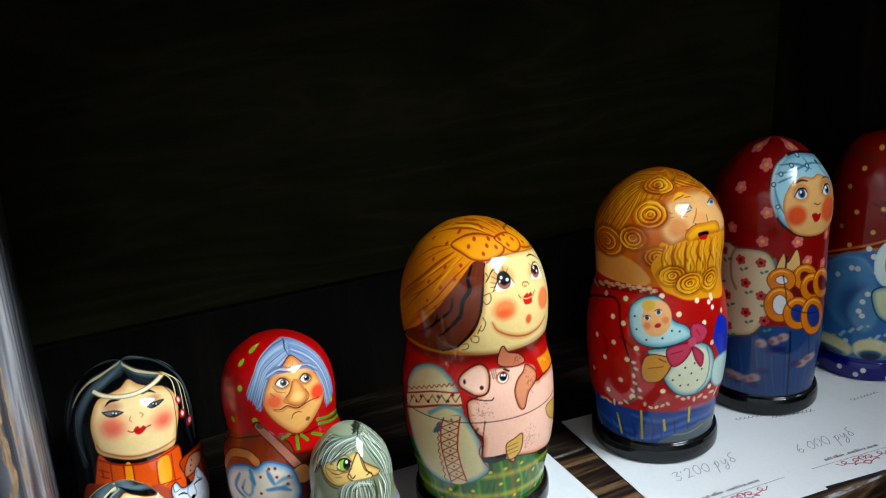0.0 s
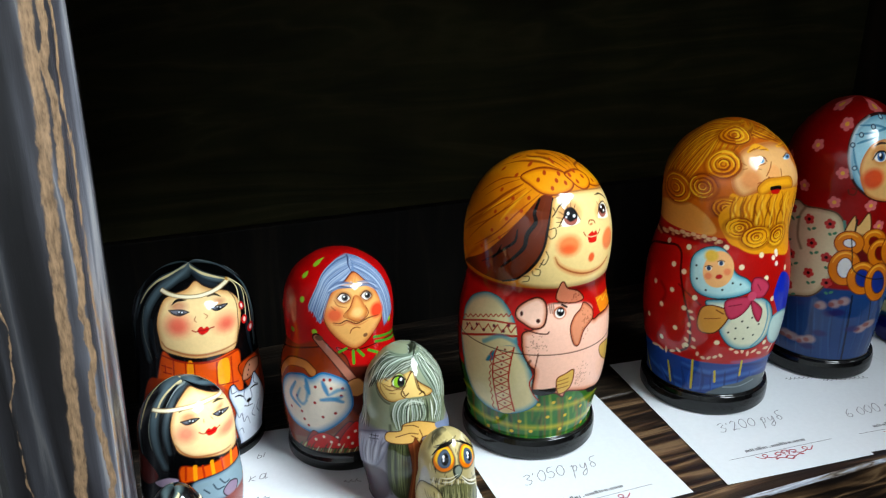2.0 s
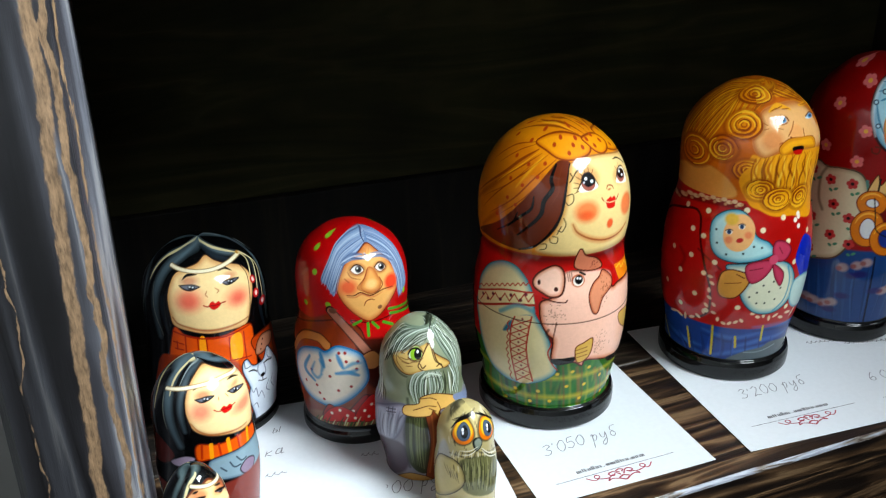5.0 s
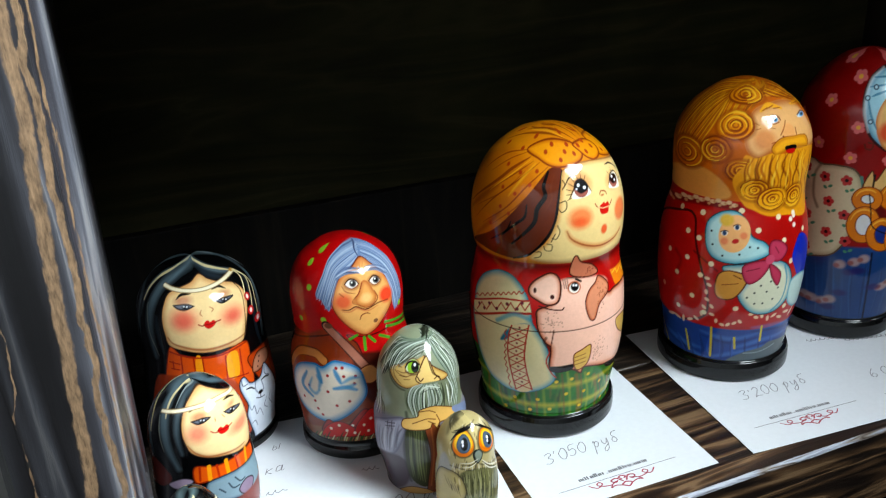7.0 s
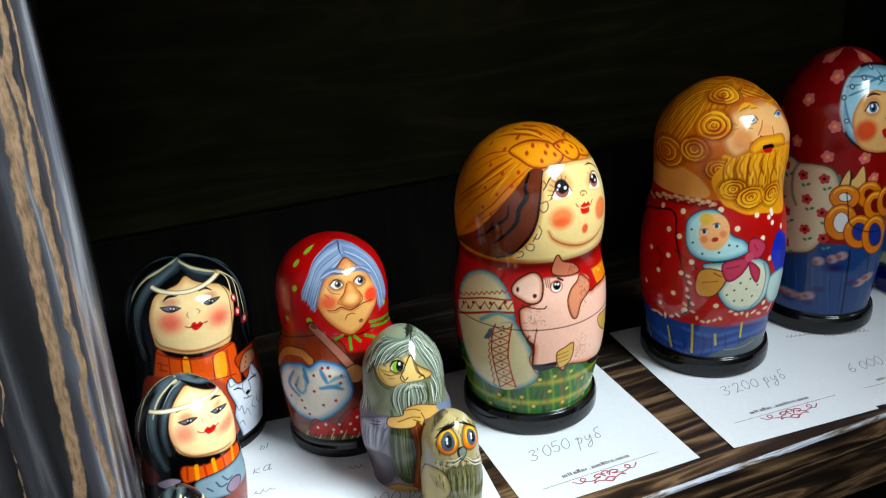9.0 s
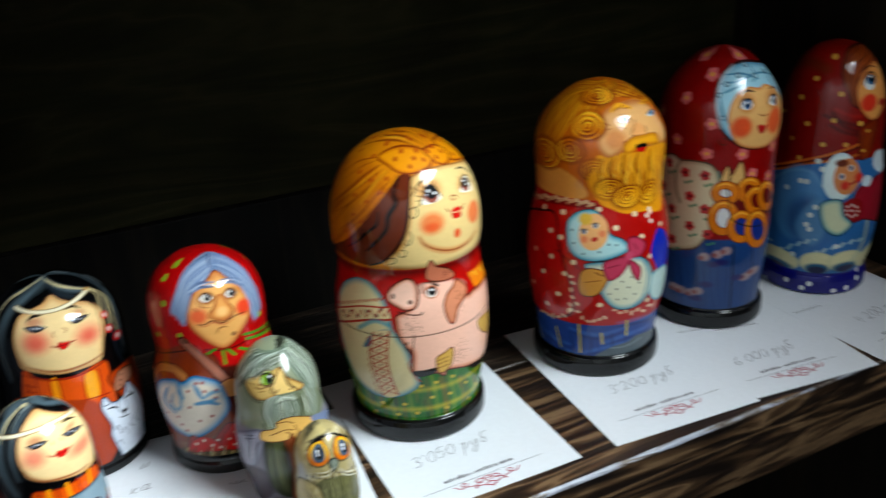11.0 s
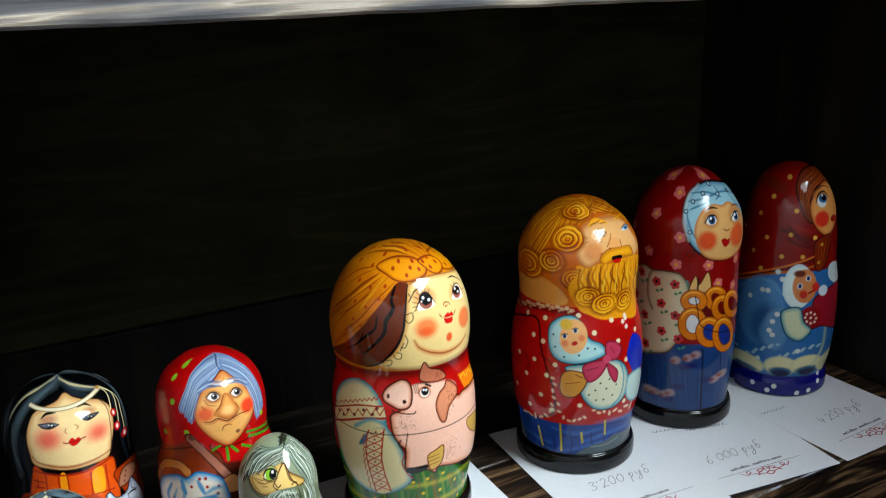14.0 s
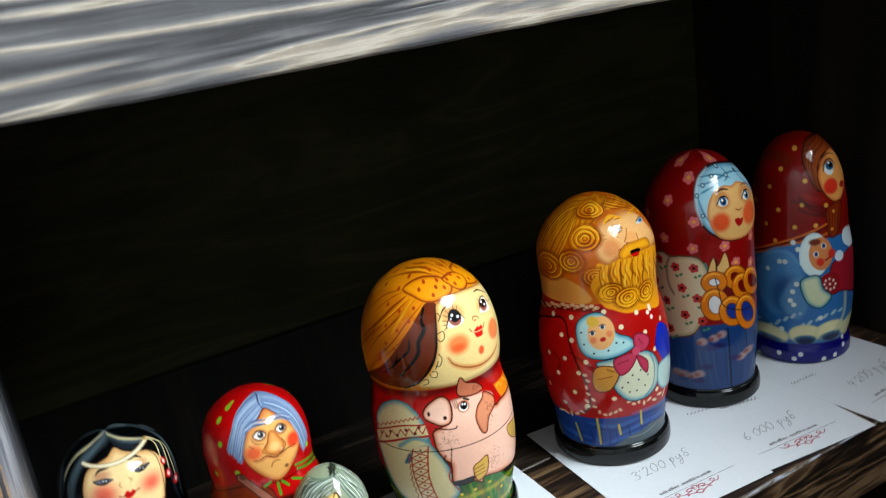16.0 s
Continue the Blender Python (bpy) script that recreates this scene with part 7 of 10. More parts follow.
    p.spot(-22.7, 87.8, 2.6, 1.75, (120, 80, 60))
    p.patch([(-7.8, 55.3), (-5.4, 61.4), (1.3, 62.7), (5.3, 55.9), (-0, 51.7)], (206, 150, 96), edge=(110, 50, 20), width=0.74)
    p.line([(-58.9, 54.1), (-48.9, 66.5), (-34.6, 69.7), (-26.8, 65.8)], (110, 54, 20), 5.57)
    p.line([(-57, 55.5), (-48, 66.5), (-34.5, 69.4), (-27.3, 66.1)], (188, 128, 72), 4.27)
    p.patch([(-53.7, 50.6), (-46.2, 59.8), (-34.4, 63.6), (-27.9, 62.6), (-20.1, 66.6), (-7.6, 62.7), (-3.9, 54.6), (-3.9, 44.6), (-11.8, 35), (-24.2, 27.1), (-34.9, 27), (-47.1, 31), (-54.4, 39.8)], (232, 222, 206), edge=(34, 120, 164), width=0.93, rim=(24, 140, 190), rim_width=4.83)
    p.line([(-39.3, 57.3), (-43.6, 47.9), (-36.1, 42.2)], (40, 146, 192), 2.78, alpha=0.85, soft=1.11, taper=0.4)
    p.line([(-31.4, 61.2), (-28.8, 53.1)], (40, 146, 192), 2.78, alpha=0.85, soft=1.11, taper=0.4)
    p.line([(-21.5, 50.1), (-14.3, 51.1), (-8.8, 49.2)], (40, 146, 192), 2.78, alpha=0.85, soft=1.11, taper=0.4)
    p.line([(-20.6, 61.5), (-17.5, 54.1)], (40, 146, 192), 2.78, alpha=0.85, soft=1.11, taper=0.4)
    for x, y in [(-19.6, 62.8), (-24.9, 57.9), (-15.4, 57.9), (-9.7, 53.2), (-43.8, 39.4), (-34.8, 39.5), (-20.8, 38.8), (-13.3, 41.9), (-30.8, 30.8), (-25.4, 47.7), (-38, 48.9), (-16, 63), (-8.8, 57.7), (-33.4, 34.5)]:
        p.dot(x, y, 0.93, (176, 40, 36))
    p.patch([(-47.1, 16.8), (-24.7, 24.1), (-1.5, 31.3), (21.6, 29.9), (20.6, 4.1), (-14.3, 12.8), (-42.4, 9.8)], (150, 110, 84), soft=1.49, alpha=0.8)
    p.patch([(-34.1, 16.9), (-28.2, 27.6), (-21.7, 24.4), (-15.1, 19.5), (-23.8, 16.7)], (172, 36, 26), edge=(80, 14, 10), width=0.74)
    p.patch([(-18.2, 19.5), (-8.8, 32.9), (-4, 35.2), (1.3, 28.2), (0.3, 19), (-10, 17.6)], (172, 36, 26), edge=(80, 14, 10), width=0.74)
    for x, y in [(-28.8, 22.2), (-25.3, 20.5), (-13.1, 24.5), (-6.4, 26.9), (-1.7, 26.9), (-4.8, 22), (-9.3, 21.2), (-32.3, 18.3)]:
        p.dot(x, y, 0.93, (236, 226, 210))
    p.line([(-43.2, 7.4), (-42.1, 11.5), (-38.2, 15.9)], (60, 100, 40), 0.93, taper=0.5)
    p.line([(-38.6, 9), (-37.1, 13.5), (-33.9, 17.4)], (190, 190, 130), 0.93, taper=0.5)
    p.line([(-35.3, 9.7), (-32.9, 14.8), (-30.2, 18.4)], (60, 100, 40), 0.93, taper=0.5)
    p.line([(-31.9, 10.3), (-29.2, 15.8), (-26.8, 19.1)], (190, 190, 130), 0.93, taper=0.5)
    p.line([(-28.2, 11.2), (-25.8, 16.5), (-23.6, 19.6)], (60, 100, 40), 0.93, taper=0.5)
    p.line([(-24.7, 11.8), (-22.6, 16.9), (-20.5, 19.8)], (190, 190, 130), 0.93, taper=0.5)
    p.line([(-21.5, 12.2), (-19.5, 17.1), (-17.6, 19.9)], (60, 100, 40), 0.93, taper=0.5)
    p.line([(-18.4, 12.3), (-16.6, 17.1), (-14.7, 19.9)], (190, 190, 130), 0.93, taper=0.5)
    p.line([(-15.4, 12.3), (-13.7, 17), (-11.9, 19.7)], (60, 100, 40), 0.93, taper=0.5)
    p.line([(-12.4, 12.2), (-10.8, 16.7), (-9.1, 19.4)], (190, 190, 130), 0.93, taper=0.5)
    p.line([(-9.5, 11.8), (-7.9, 16.3), (-6.2, 18.8)], (60, 100, 40), 0.93, taper=0.5)
    p.line([(-6.5, 11.2), (-5, 15.8), (-3.3, 18.2)], (190, 190, 130), 0.93, taper=0.5)
    p.line([(-3.5, 10.6), (-2, 15), (-0.3, 17.3)], (60, 100, 40), 0.93, taper=0.5)
    p.line([(-0.4, 9.9), (1, 14), (2.8, 16.2)], (190, 190, 130), 0.93, taper=0.5)
    p.line([(2.5, 9.4), (4.3, 12.9), (6.1, 15)], (60, 100, 40), 0.93, taper=0.5)
    p.line([(5.4, 8.7), (7.8, 11.5), (9.7, 13.4)], (190, 190, 130), 0.93, taper=0.5)
    p.line([(-35.3, 54.7), (-37.7, 48.0), (-33.9, 44.8), (-30.4, 48.0)], (58, 156, 198), 2.26, alpha=0.7, soft=1.29, taper=0.6)
    p.line([(-32.0, 57.0), (-29.9, 53.2), (-31.2, 47.8)], (58, 156, 198), 2.26, alpha=0.7, soft=1.29, taper=0.6)
    p.line([(-17.0, 53.3), (-11.7, 56.6), (-7.2, 56.8)], (58, 156, 198), 2.26, alpha=0.7, soft=1.29, taper=0.6)
    p.line([(-14.6, 51.1), (-8.8, 52.7)], (58, 156, 198), 2.26, alpha=0.7, soft=1.29, taper=0.6)
    p.patch([(-34.3, 14.2), (-29.8, 22.5), (-21.6, 27.4), (-13.8, 24.2), (-8.2, 16.7), (-20.3, 15.9)], (204, 30, 22), edge=(90, 10, 8), width=0.52)
    p.patch([(-12.1, 19.8), (-8.1, 28.7), (-1.0, 35.2), (2.2, 26.0), (1.2, 16.9), (-6.1, 15.4)], (204, 30, 22), edge=(90, 10, 8), width=0.52)
    p.spot(-26.9, 21.5, 1.00, 1.05, (238, 226, 206))
    p.spot(-21.3, 24.5, 0.90, 1.05, (238, 226, 206))
    p.spot(-16.9, 20.9, 0.90, 1.05, (238, 226, 206))
    p.spot(-6.3, 24.1, 0.85, 1.00, (238, 226, 206))
    p.spot(-2.0, 28.1, 0.90, 1.00, (238, 226, 206))
    p.spot(-3.8, 19.3, 0.90, 1.00, (238, 226, 206))
    p.spot(-12.2, 19.0, 0.90, 1.05, (238, 226, 206))
    p.line([(-43.0, 5.5), (-42.6, 8.5), (-39.5, 13.0)], (36, 70, 28), 0.71, taper=0.6)
    p.line([(-38.9, 5.3), (-38.4, 8.2), (-35.9, 12.2)], (206, 206, 170), 0.71, taper=0.6)
    p.line([(-35.6, 8.5), (-34.3, 12.1), (-31.4, 16.5)], (60, 96, 40), 0.71, taper=0.6)
    p.line([(-32.1, 10.7), (-30.3, 14.8), (-27.8, 19.0)], (36, 70, 28), 0.71, taper=0.6)
    p.line([(-28.9, 8.8), (-27.7, 12.3), (-25.3, 16.4)], (206, 206, 170), 0.71, taper=0.6)
    p.line([(-25.8, 8.8), (-24.7, 12.2), (-22.5, 16.1)], (60, 96, 40), 0.71, taper=0.6)
    p.line([(-22.5, 12.3), (-21.2, 16.0), (-19.2, 19.7)], (36, 70, 28), 0.71, taper=0.6)
    p.line([(-19.6, 12.4), (-18.4, 16.1), (-16.6, 19.6)], (206, 206, 170), 0.71, taper=0.6)
    p.line([(-17.2, 9.4), (-16.1, 12.8), (-14.3, 16.3)], (60, 96, 40), 0.71, taper=0.6)
    p.line([(-14.3, 10.2), (-13.3, 13.7), (-11.5, 17.2)], (36, 70, 28), 0.71, taper=0.6)
    p.line([(-11.3, 13.0), (-10.3, 16.5), (-8.7, 19.8)], (206, 206, 170), 0.71, taper=0.6)
    p.line([(-8.7, 10.9), (-7.8, 14.3), (-6.2, 17.5)], (60, 96, 40), 0.71, taper=0.6)
    p.line([(-6.2, 8.4), (-5.2, 11.2), (-3.6, 14.4)], (36, 70, 28), 0.71, taper=0.6)
    p.line([(-3.2, 9.8), (-2.3, 13.0), (-0.7, 16.1)], (206, 206, 170), 0.71, taper=0.6)
    p.line([(-0.3, 10.7), (0.6, 14.0), (2.1, 17.0)], (60, 96, 40), 0.71, taper=0.6)
    p.band(-5, 12.5, (9, 9, 11))


def paint_wolf_doll(p):
    p.band(-5, 300, (10, 12, 16))
    p.line([(-90.6, 116.9), (-74.5, 114.0), (-68.2, 107.4), (-55.1, 100.7), (-50.5, 90.0), (-53.3, 70.9)], (120, 138, 146), 2.9, alpha=0.55, soft=1.94, taper=0.5)
    p.line([(-20.6, 117.5), (-34.1, 115.4), (-46.2, 112.0), (-49.4, 106.8), (-48.2, 100.1), (-48.0, 92.1)], (120, 138, 146), 2.26, alpha=0.6, soft=1.61, taper=0.6)
    p.line([(-20.0, 117.3), (-36.1, 114.9), (-45.8, 111.3), (-48.8, 106.1), (-48.2, 100.1)], (232, 216, 172), 1.71, alpha=0.95, taper=0.55)
    p.line([(-8.0, 116.7), (-24.9, 113.6), (-35.0, 109.1), (-38.1, 102.6), (-38.8, 93.2), (-38.3, 81.6), (-37.0, 69.3)], (120, 138, 146), 5.48, alpha=0.7, soft=3.23, taper=0.55)
    p.line([(-10.5, 116.4), (-25.1, 112.8), (-32.9, 108.6)], (120, 138, 146), 1.61, alpha=0.6, soft=1.29, taper=0.8)
    p.line([(-42.4, 99.9), (-40.4, 91.3), (-38.6, 82.6), (-36.1, 76.1), (-33.9, 70.1)], (196, 194, 176), 0.55, alpha=0.7, taper=0.7)
    p.line([(-32.8, 94.3), (-32.0, 84.8), (-29.8, 72.7)], (52, 64, 74), 2.58, alpha=0.7, soft=1.61, taper=0.6)
    p.line([(90.3, 117.4), (59.8, 115.7), (56.1, 110.6), (53.0, 103.1), (46.9, 94.8), (42.2, 83.2), (41.4, 66.8)], (120, 138, 146), 2.9, alpha=0.6, soft=1.94, taper=0.6)
    p.line([(93.9, 117.1), (63.1, 115.4), (64.3, 110.0), (64.5, 103.1)], (176, 186, 186), 0.65, alpha=0.7, taper=0.7)
    p.line([(0.9, 116.8), (13.8, 114.6), (26.2, 111.6), (40.2, 108.6)], (120, 138, 146), 2.9, alpha=0.7, soft=1.61, taper=0.6)
    p.line([(0.4, 117.0), (14.3, 115.2), (25.3, 112.8), (35.7, 109.8)], (232, 216, 172), 1.30, alpha=0.9, taper=0.55)
    p.line([(2.2, 115.6), (11.1, 112.2), (22.5, 109.0)], (52, 64, 74), 2.9, alpha=0.8, soft=1.94, taper=0.6)
    p.line([(43.6, 104.3), (36.5, 95.0), (34.0, 78.0), (37.2, 62.9)], (52, 64, 74), 2.58, alpha=0.8, soft=1.94, taper=0.5)
    p.patch([(1.5, 113.1), (-7.9, 110.4), (-19.0, 108.3), (-26.4, 105.7), (-28.1, 100.6), (-28.4, 93.1), (-26.9, 85.5), (-24.8, 78.1), (-14.8, 74.8), (-4.5, 72.5), (8.4, 72.0), (20.5, 72.6), (25.4, 82.1), (30.4, 92.3), (32.5, 99.3), (28.5, 104.8), (16.2, 108.3), (8.8, 110.6)], (243, 216, 166), edge=(60, 34, 22), width=0.52, rim=(214, 160, 104), rim_width=3.87)
    p.spot(-14.1, 93.0, 8.05, 5.95, (236, 116, 96), soft=6.45, alpha=0.72)
    p.spot(-14.2, 92.4, 4.80, 3.50, (232, 92, 80), soft=4.84, alpha=0.5)
    p.spot(16.7, 90.2, 7.25, 4.85, (236, 116, 96), soft=6.45, alpha=0.72)
    p.spot(16.5, 89.6, 4.25, 2.85, (232, 92, 80), soft=4.84, alpha=0.5)
    p.spot(-14.0, 102.7, 6.10, 2.25, (196, 128, 92), soft=2.26, alpha=0.75)
    p.spot(15.5, 102.1, 5.20, 1.65, (196, 128, 92), soft=1.94, alpha=0.7)
    p.patch([(-20.7, 100.7), (-16.3, 101.0), (-10.9, 101.0), (-6.5, 99.9), (-12.2, 98.5), (-17.1, 99.1)], (120, 122, 134), soft=0.26)
    p.spot(-12.1, 99.8, 2.45, 0.95, (16, 18, 30))
    p.spot(-13.2, 100.1, 0.50, 0.30, (244, 246, 250))
    p.spot(-11.2, 99.9, 0.50, 0.30, (244, 246, 250))
    p.line([(-20.7, 100.7), (-17.1, 99.1), (-12.2, 98.5), (-6.5, 99.9)], (20, 12, 14), 0.84, taper=0.4)
    p.line([(-20.7, 100.7), (-16.3, 101.0), (-10.9, 101.0), (-6.5, 99.9)], (40, 22, 20), 0.65, taper=0.35)
    p.patch([(8.2, 100.4), (12.0, 100.4), (16.9, 100.3), (21.9, 99.8), (15.7, 98.5), (11.4, 98.5)], (120, 122, 134), soft=0.26)
    p.spot(14.5, 99.5, 2.50, 0.95, (16, 18, 30))
    p.spot(13.5, 100.0, 0.50, 0.30, (244, 246, 250))
    p.spot(15.5, 99.3, 0.50, 0.30, (244, 246, 250))
    p.line([(8.2, 100.4), (11.4, 98.5), (15.7, 98.5), (21.6, 99.5)], (20, 12, 14), 0.84, taper=0.4)
    p.line([(8.2, 100.4), (12.0, 100.4), (16.9, 100.3), (21.9, 99.8)], (40, 22, 20), 0.65, taper=0.35)
    p.line([(-19.1, 103.3), (-15.5, 105.4), (-8.1, 105.6)], (22, 16, 14), 1.29, taper=0.8)
    p.line([(8.4, 105.7), (14.3, 106.2), (19.3, 104.0)], (22, 16, 14), 1.29, taper=0.8)
    p.line([(-2.3, 97.5), (-3.4, 95.6), (-2.2, 94.2)], (190, 120, 80), 0.65, taper=0.5, alpha=0.8)
    p.line([(3.1, 98.3), (5.2, 96.7), (3.7, 95.5)], (190, 120, 80), 0.65, taper=0.5, alpha=0.8)
    p.line([(-5.4, 90.0), (-3.2, 89.0), (1.5, 89.1), (5.5, 89.7), (8.1, 90.0)], (176, 30, 26), 0.65)
    p.patch([(-1.9, 90.4), (0.3, 91.6), (1.8, 90.3), (3.7, 91.1), (5.1, 89.5), (3.3, 87.7), (0.4, 86.7), (-1.7, 88.1)], (214, 34, 28))
    p.line([(-2.4, 89.5), (1.2, 89.1), (5.1, 89.5)], (120, 14, 16), 0.39)
    p.line([(-25.0, 83.0), (-22.3, 79.7), (-15.7, 77.3), (-8.7, 75.3), (-0.9, 74.3), (8.8, 74.4), (16.6, 75.1), (22.6, 76.1)], (170, 96, 50), 1.29, alpha=0.85, soft=0.97, taper=0.5)
    p.line([(-25.1, 107.9), (-28.8, 103.6), (-29.8, 96.0), (-27.9, 86.8), (-25.6, 75.9)], (20, 14, 12), 0.52)
    p.line([(28.5, 104.8), (29.5, 99.8), (26.4, 90.6), (23.7, 79.3), (21.0, 72.4)], (20, 14, 12), 0.48)
    p.line([(-32.8, 109.1), (-21.9, 107.8), (-8.8, 106.9), (3.4, 106.7), (17.5, 107.5), (28.8, 108.4), (39.1, 109.0)], (150, 120, 70), 1.94)
    p.line([(-32.8, 109.1), (-21.9, 107.8), (-8.8, 106.9), (3.4, 106.7), (17.5, 107.5), (28.8, 108.4), (39.1, 109.0)], (244, 234, 208), 1.29)
    p.spot(37.9, 109.3, 2.85, 0.70, (200, 150, 60))
    p.line([(39.1, 109.0), (39.9, 104.9), (34.3, 100.0), (31.6, 97.0)], (232, 216, 172), 0.84, alpha=0.95)
    p.line([(41.0, 108.8), (44.8, 103.2), (38.0, 96.1), (33.4, 87.5)], (232, 216, 172), 0.84, alpha=0.95)
    p.line([(40.7, 108.2), (46.2, 101.1), (40.4, 91.5), (38.3, 80.3)], (232, 216, 172), 0.84, alpha=0.95)
    p.spot(32.7, 95.2, 2.90, 2.20, (206, 30, 26), soft=0.39)
    p.spot(32.7, 95.2, 1.25, 1.25, (240, 220, 214))
    p.spot(31.8, 87.1, 3.05, 2.60, (206, 30, 26), soft=0.39)
    p.spot(31.8, 87.1, 1.35, 1.45, (240, 220, 214))
    p.spot(38.1, 79.7, 4.50, 2.75, (206, 30, 26), soft=0.39)
    p.spot(38.1, 79.7, 1.90, 1.50, (240, 220, 214))
    p.line([(-52.7, 99.5), (-52.6, 89.3), (-58.7, 72.2), (-51.6, 59.9)], (176, 186, 184), 0.55, alpha=0.6, taper=0.7)
    p.line([(46.9, 93.3), (44.6, 80.2), (43.6, 63.7)], (176, 186, 184), 0.55, alpha=0.6, taper=0.7)
    p.patch([(-26.1, 75.1), (-18.6, 72.7), (-10.4, 70.8), (2.8, 69.7), (22.2, 71.5), (24.0, 58.8), (21.5, 39.6), (8.4, 32.7), (-31.2, 36.6)], (230, 106, 22), edge=(140, 44, 10), width=0.65)
    p.patch([(8.4, 67.2), (15.3, 67.5), (14.0, 53.6), (7.4, 54.0)], (246, 180, 40), soft=0.39)
    p.patch([(-10.2, 70.1), (-6.9, 69.7), (-7.2, 54.8), (-11.1, 55.3)], (244, 166, 34), soft=0.39)
    p.line([(-18.7, 71.9), (-19.8, 50.6)], (176, 44, 14), 0.77)
    p.line([(-11.5, 70.2), (-11.8, 50.4)], (176, 44, 14), 0.77)
    p.line([(-6.3, 69.6), (-6.7, 49.7)], (176, 44, 14), 0.77)
    p.line([(7.3, 67.6), (5.7, 46.6)], (176, 44, 14), 0.77)
    p.line([(17.1, 68.2), (16.4, 50.3), (17.7, 41.6)], (176, 44, 14), 0.77)
    p.line([(-26.8, 67.7), (-20.3, 66.5)], (176, 44, 14), 0.77)
    p.line([(-26.0, 63.5), (-20.9, 62.9)], (176, 44, 14), 0.77)
    p.line([(-24.5, 68.0), (-24.6, 63.0)], (176, 44, 14), 0.77)
    p.line([(-28.4, 57.5), (20.1, 51.5)], (176, 44, 14), 0.77)
    p.line([(-25.9, 74.4), (-18.0, 71.9), (-10.2, 70.1), (3.0, 68.9), (22.1, 70.8)], (176, 50, 14), 0.97)
    p.patch([(23.3, 61.5), (51, 59.4), (58.8, 49.5), (56, 29.4), (58.4, 5.9), (40.1, 21.8), (24.8, 49.7)], (196, 84, 22), edge=(110, 36, 10), width=0.77)
    p.line([(45.6, 55.3), (45.8, 38), (52.7, 17)], (230, 150, 40), 1.16, alpha=0.8)
    p.patch([(-41.2, 50.4), (-27.3, 59.1), (-1.4, 55.7), (12.4, 47.4), (19, 18.9), (-0.3, 1.2), (-50.6, 0)], (186, 78, 20), soft=1.16)
    p.patch([(23.3, 51.1), (26.2, 57.4), (32.7, 60.0), (44.4, 56.3), (42.8, 51.3), (34.0, 49.8), (26.8, 49.2)], (206, 150, 122), edge=(80, 40, 26), width=0.62, rim=(160, 100, 76), rim_width=1.71)
    p.spot(31.4, 57.0, 0.65, 0.65, (70, 34, 24))
    p.spot(29.8, 54.4, 0.65, 0.60, (70, 34, 24))
    p.spot(28.3, 51.8, 0.55, 0.65, (70, 34, 24))
    p.patch([(48.8, 57.4), (52.1, 55.6), (54.5, 41.1), (49.9, 31.5), (45.7, 31.3), (44.2, 42.7), (44.4, 51.2)], (206, 80, 24), edge=(110, 36, 10), width=0.55)
    p.line([(52.4, 53.1), (47.9, 43.7), (49.1, 31.6)], (130, 40, 12), 0.48)
    p.line([(50.1, 49.6), (51.9, 51.6)], (130, 40, 12), 0.48)
    p.line([(48.6, 45.7), (53.1, 46.0)], (130, 40, 12), 0.48)
    p.line([(47.8, 40.5), (52.7, 40.7)], (130, 40, 12), 0.48)
    p.patch([(14.4, 50.1), (16.8, 50.1), (19.5, 45.5), (23.9, 44.4), (29.0, 45.4), (34.4, 50.7), (38.9, 45.8), (44.1, 36.3), (46.0, 25.3), (45.3, 14.9), (45.9, 5.0), (33.8, 1.7), (22.7, 2.1), (17.3, 2.0), (15.3, 0.9), (18.5, 8.0), (16.2, 17.7), (14.3, 25.9), (15.4, 32.6), (13.6, 39.1), (12.4, 44.0), (12.8, 47.9)], (228, 233, 241), edge=(38, 44, 60), width=0.75, rim=(158, 172, 196), rim_width=2.4)
    p.line([(14.2, 49.1), (14.5, 45.3), (17.8, 45.3)], (70, 80, 100), 0.62, alpha=0.8)
    p.line([(34.2, 48.6), (33.2, 44.5), (37.9, 41.0)], (70, 80, 100), 0.62, alpha=0.8)
    p.line([(16.3, 42.6), (19.6, 42.1), (22.1, 40.1)], (14, 14, 20), 1.03, taper=0.4)
    p.line([(28.6, 42.6), (33.0, 42.4), (36.9, 40.8)], (14, 14, 20), 1.03, taper=0.4)
    p.line([(23.7, 43.8), (22.5, 39.9), (23.6, 37.0)], (96, 108, 130), 0.82, alpha=0.7, soft=0.68)
    p.line([(28.6, 42.6), (29.1, 37.7), (27.8, 35.4)], (96, 108, 130), 0.82, alpha=0.7, soft=0.68)
    p.spot(25.9, 36.1, 1.95, 1.20, (12, 12, 16))
    p.line([(25.5, 34.8), (25.1, 32.7), (22.0, 34.1)], (40, 44, 56), 0.55)
    p.line([(25.1, 32.7), (28.7, 32.1)], (40, 44, 56), 0.55)
    p.line([(15.8, 32.8), (17.6, 27.8), (19.5, 30.0), (21.3, 23.1), (23.8, 25.8), (26.8, 19.0)], (84, 96, 120), 0.58, alpha=0.8, taper=0.5)
    p.line([(30.8, 30.4), (28.1, 25.6), (31.8, 21.6)], (84, 96, 120), 0.58, alpha=0.8, taper=0.5)
    p.line([(18.9, 7.8), (23.6, 6.8), (31.5, 6.0), (40.6, 6.0)], (84, 96, 120), 0.58, alpha=0.8, taper=0.5)
    p.line([(17.1, 18.0), (19.8, 19.0), (21.4, 14.7)], (84, 96, 120), 0.58, alpha=0.8, taper=0.5)
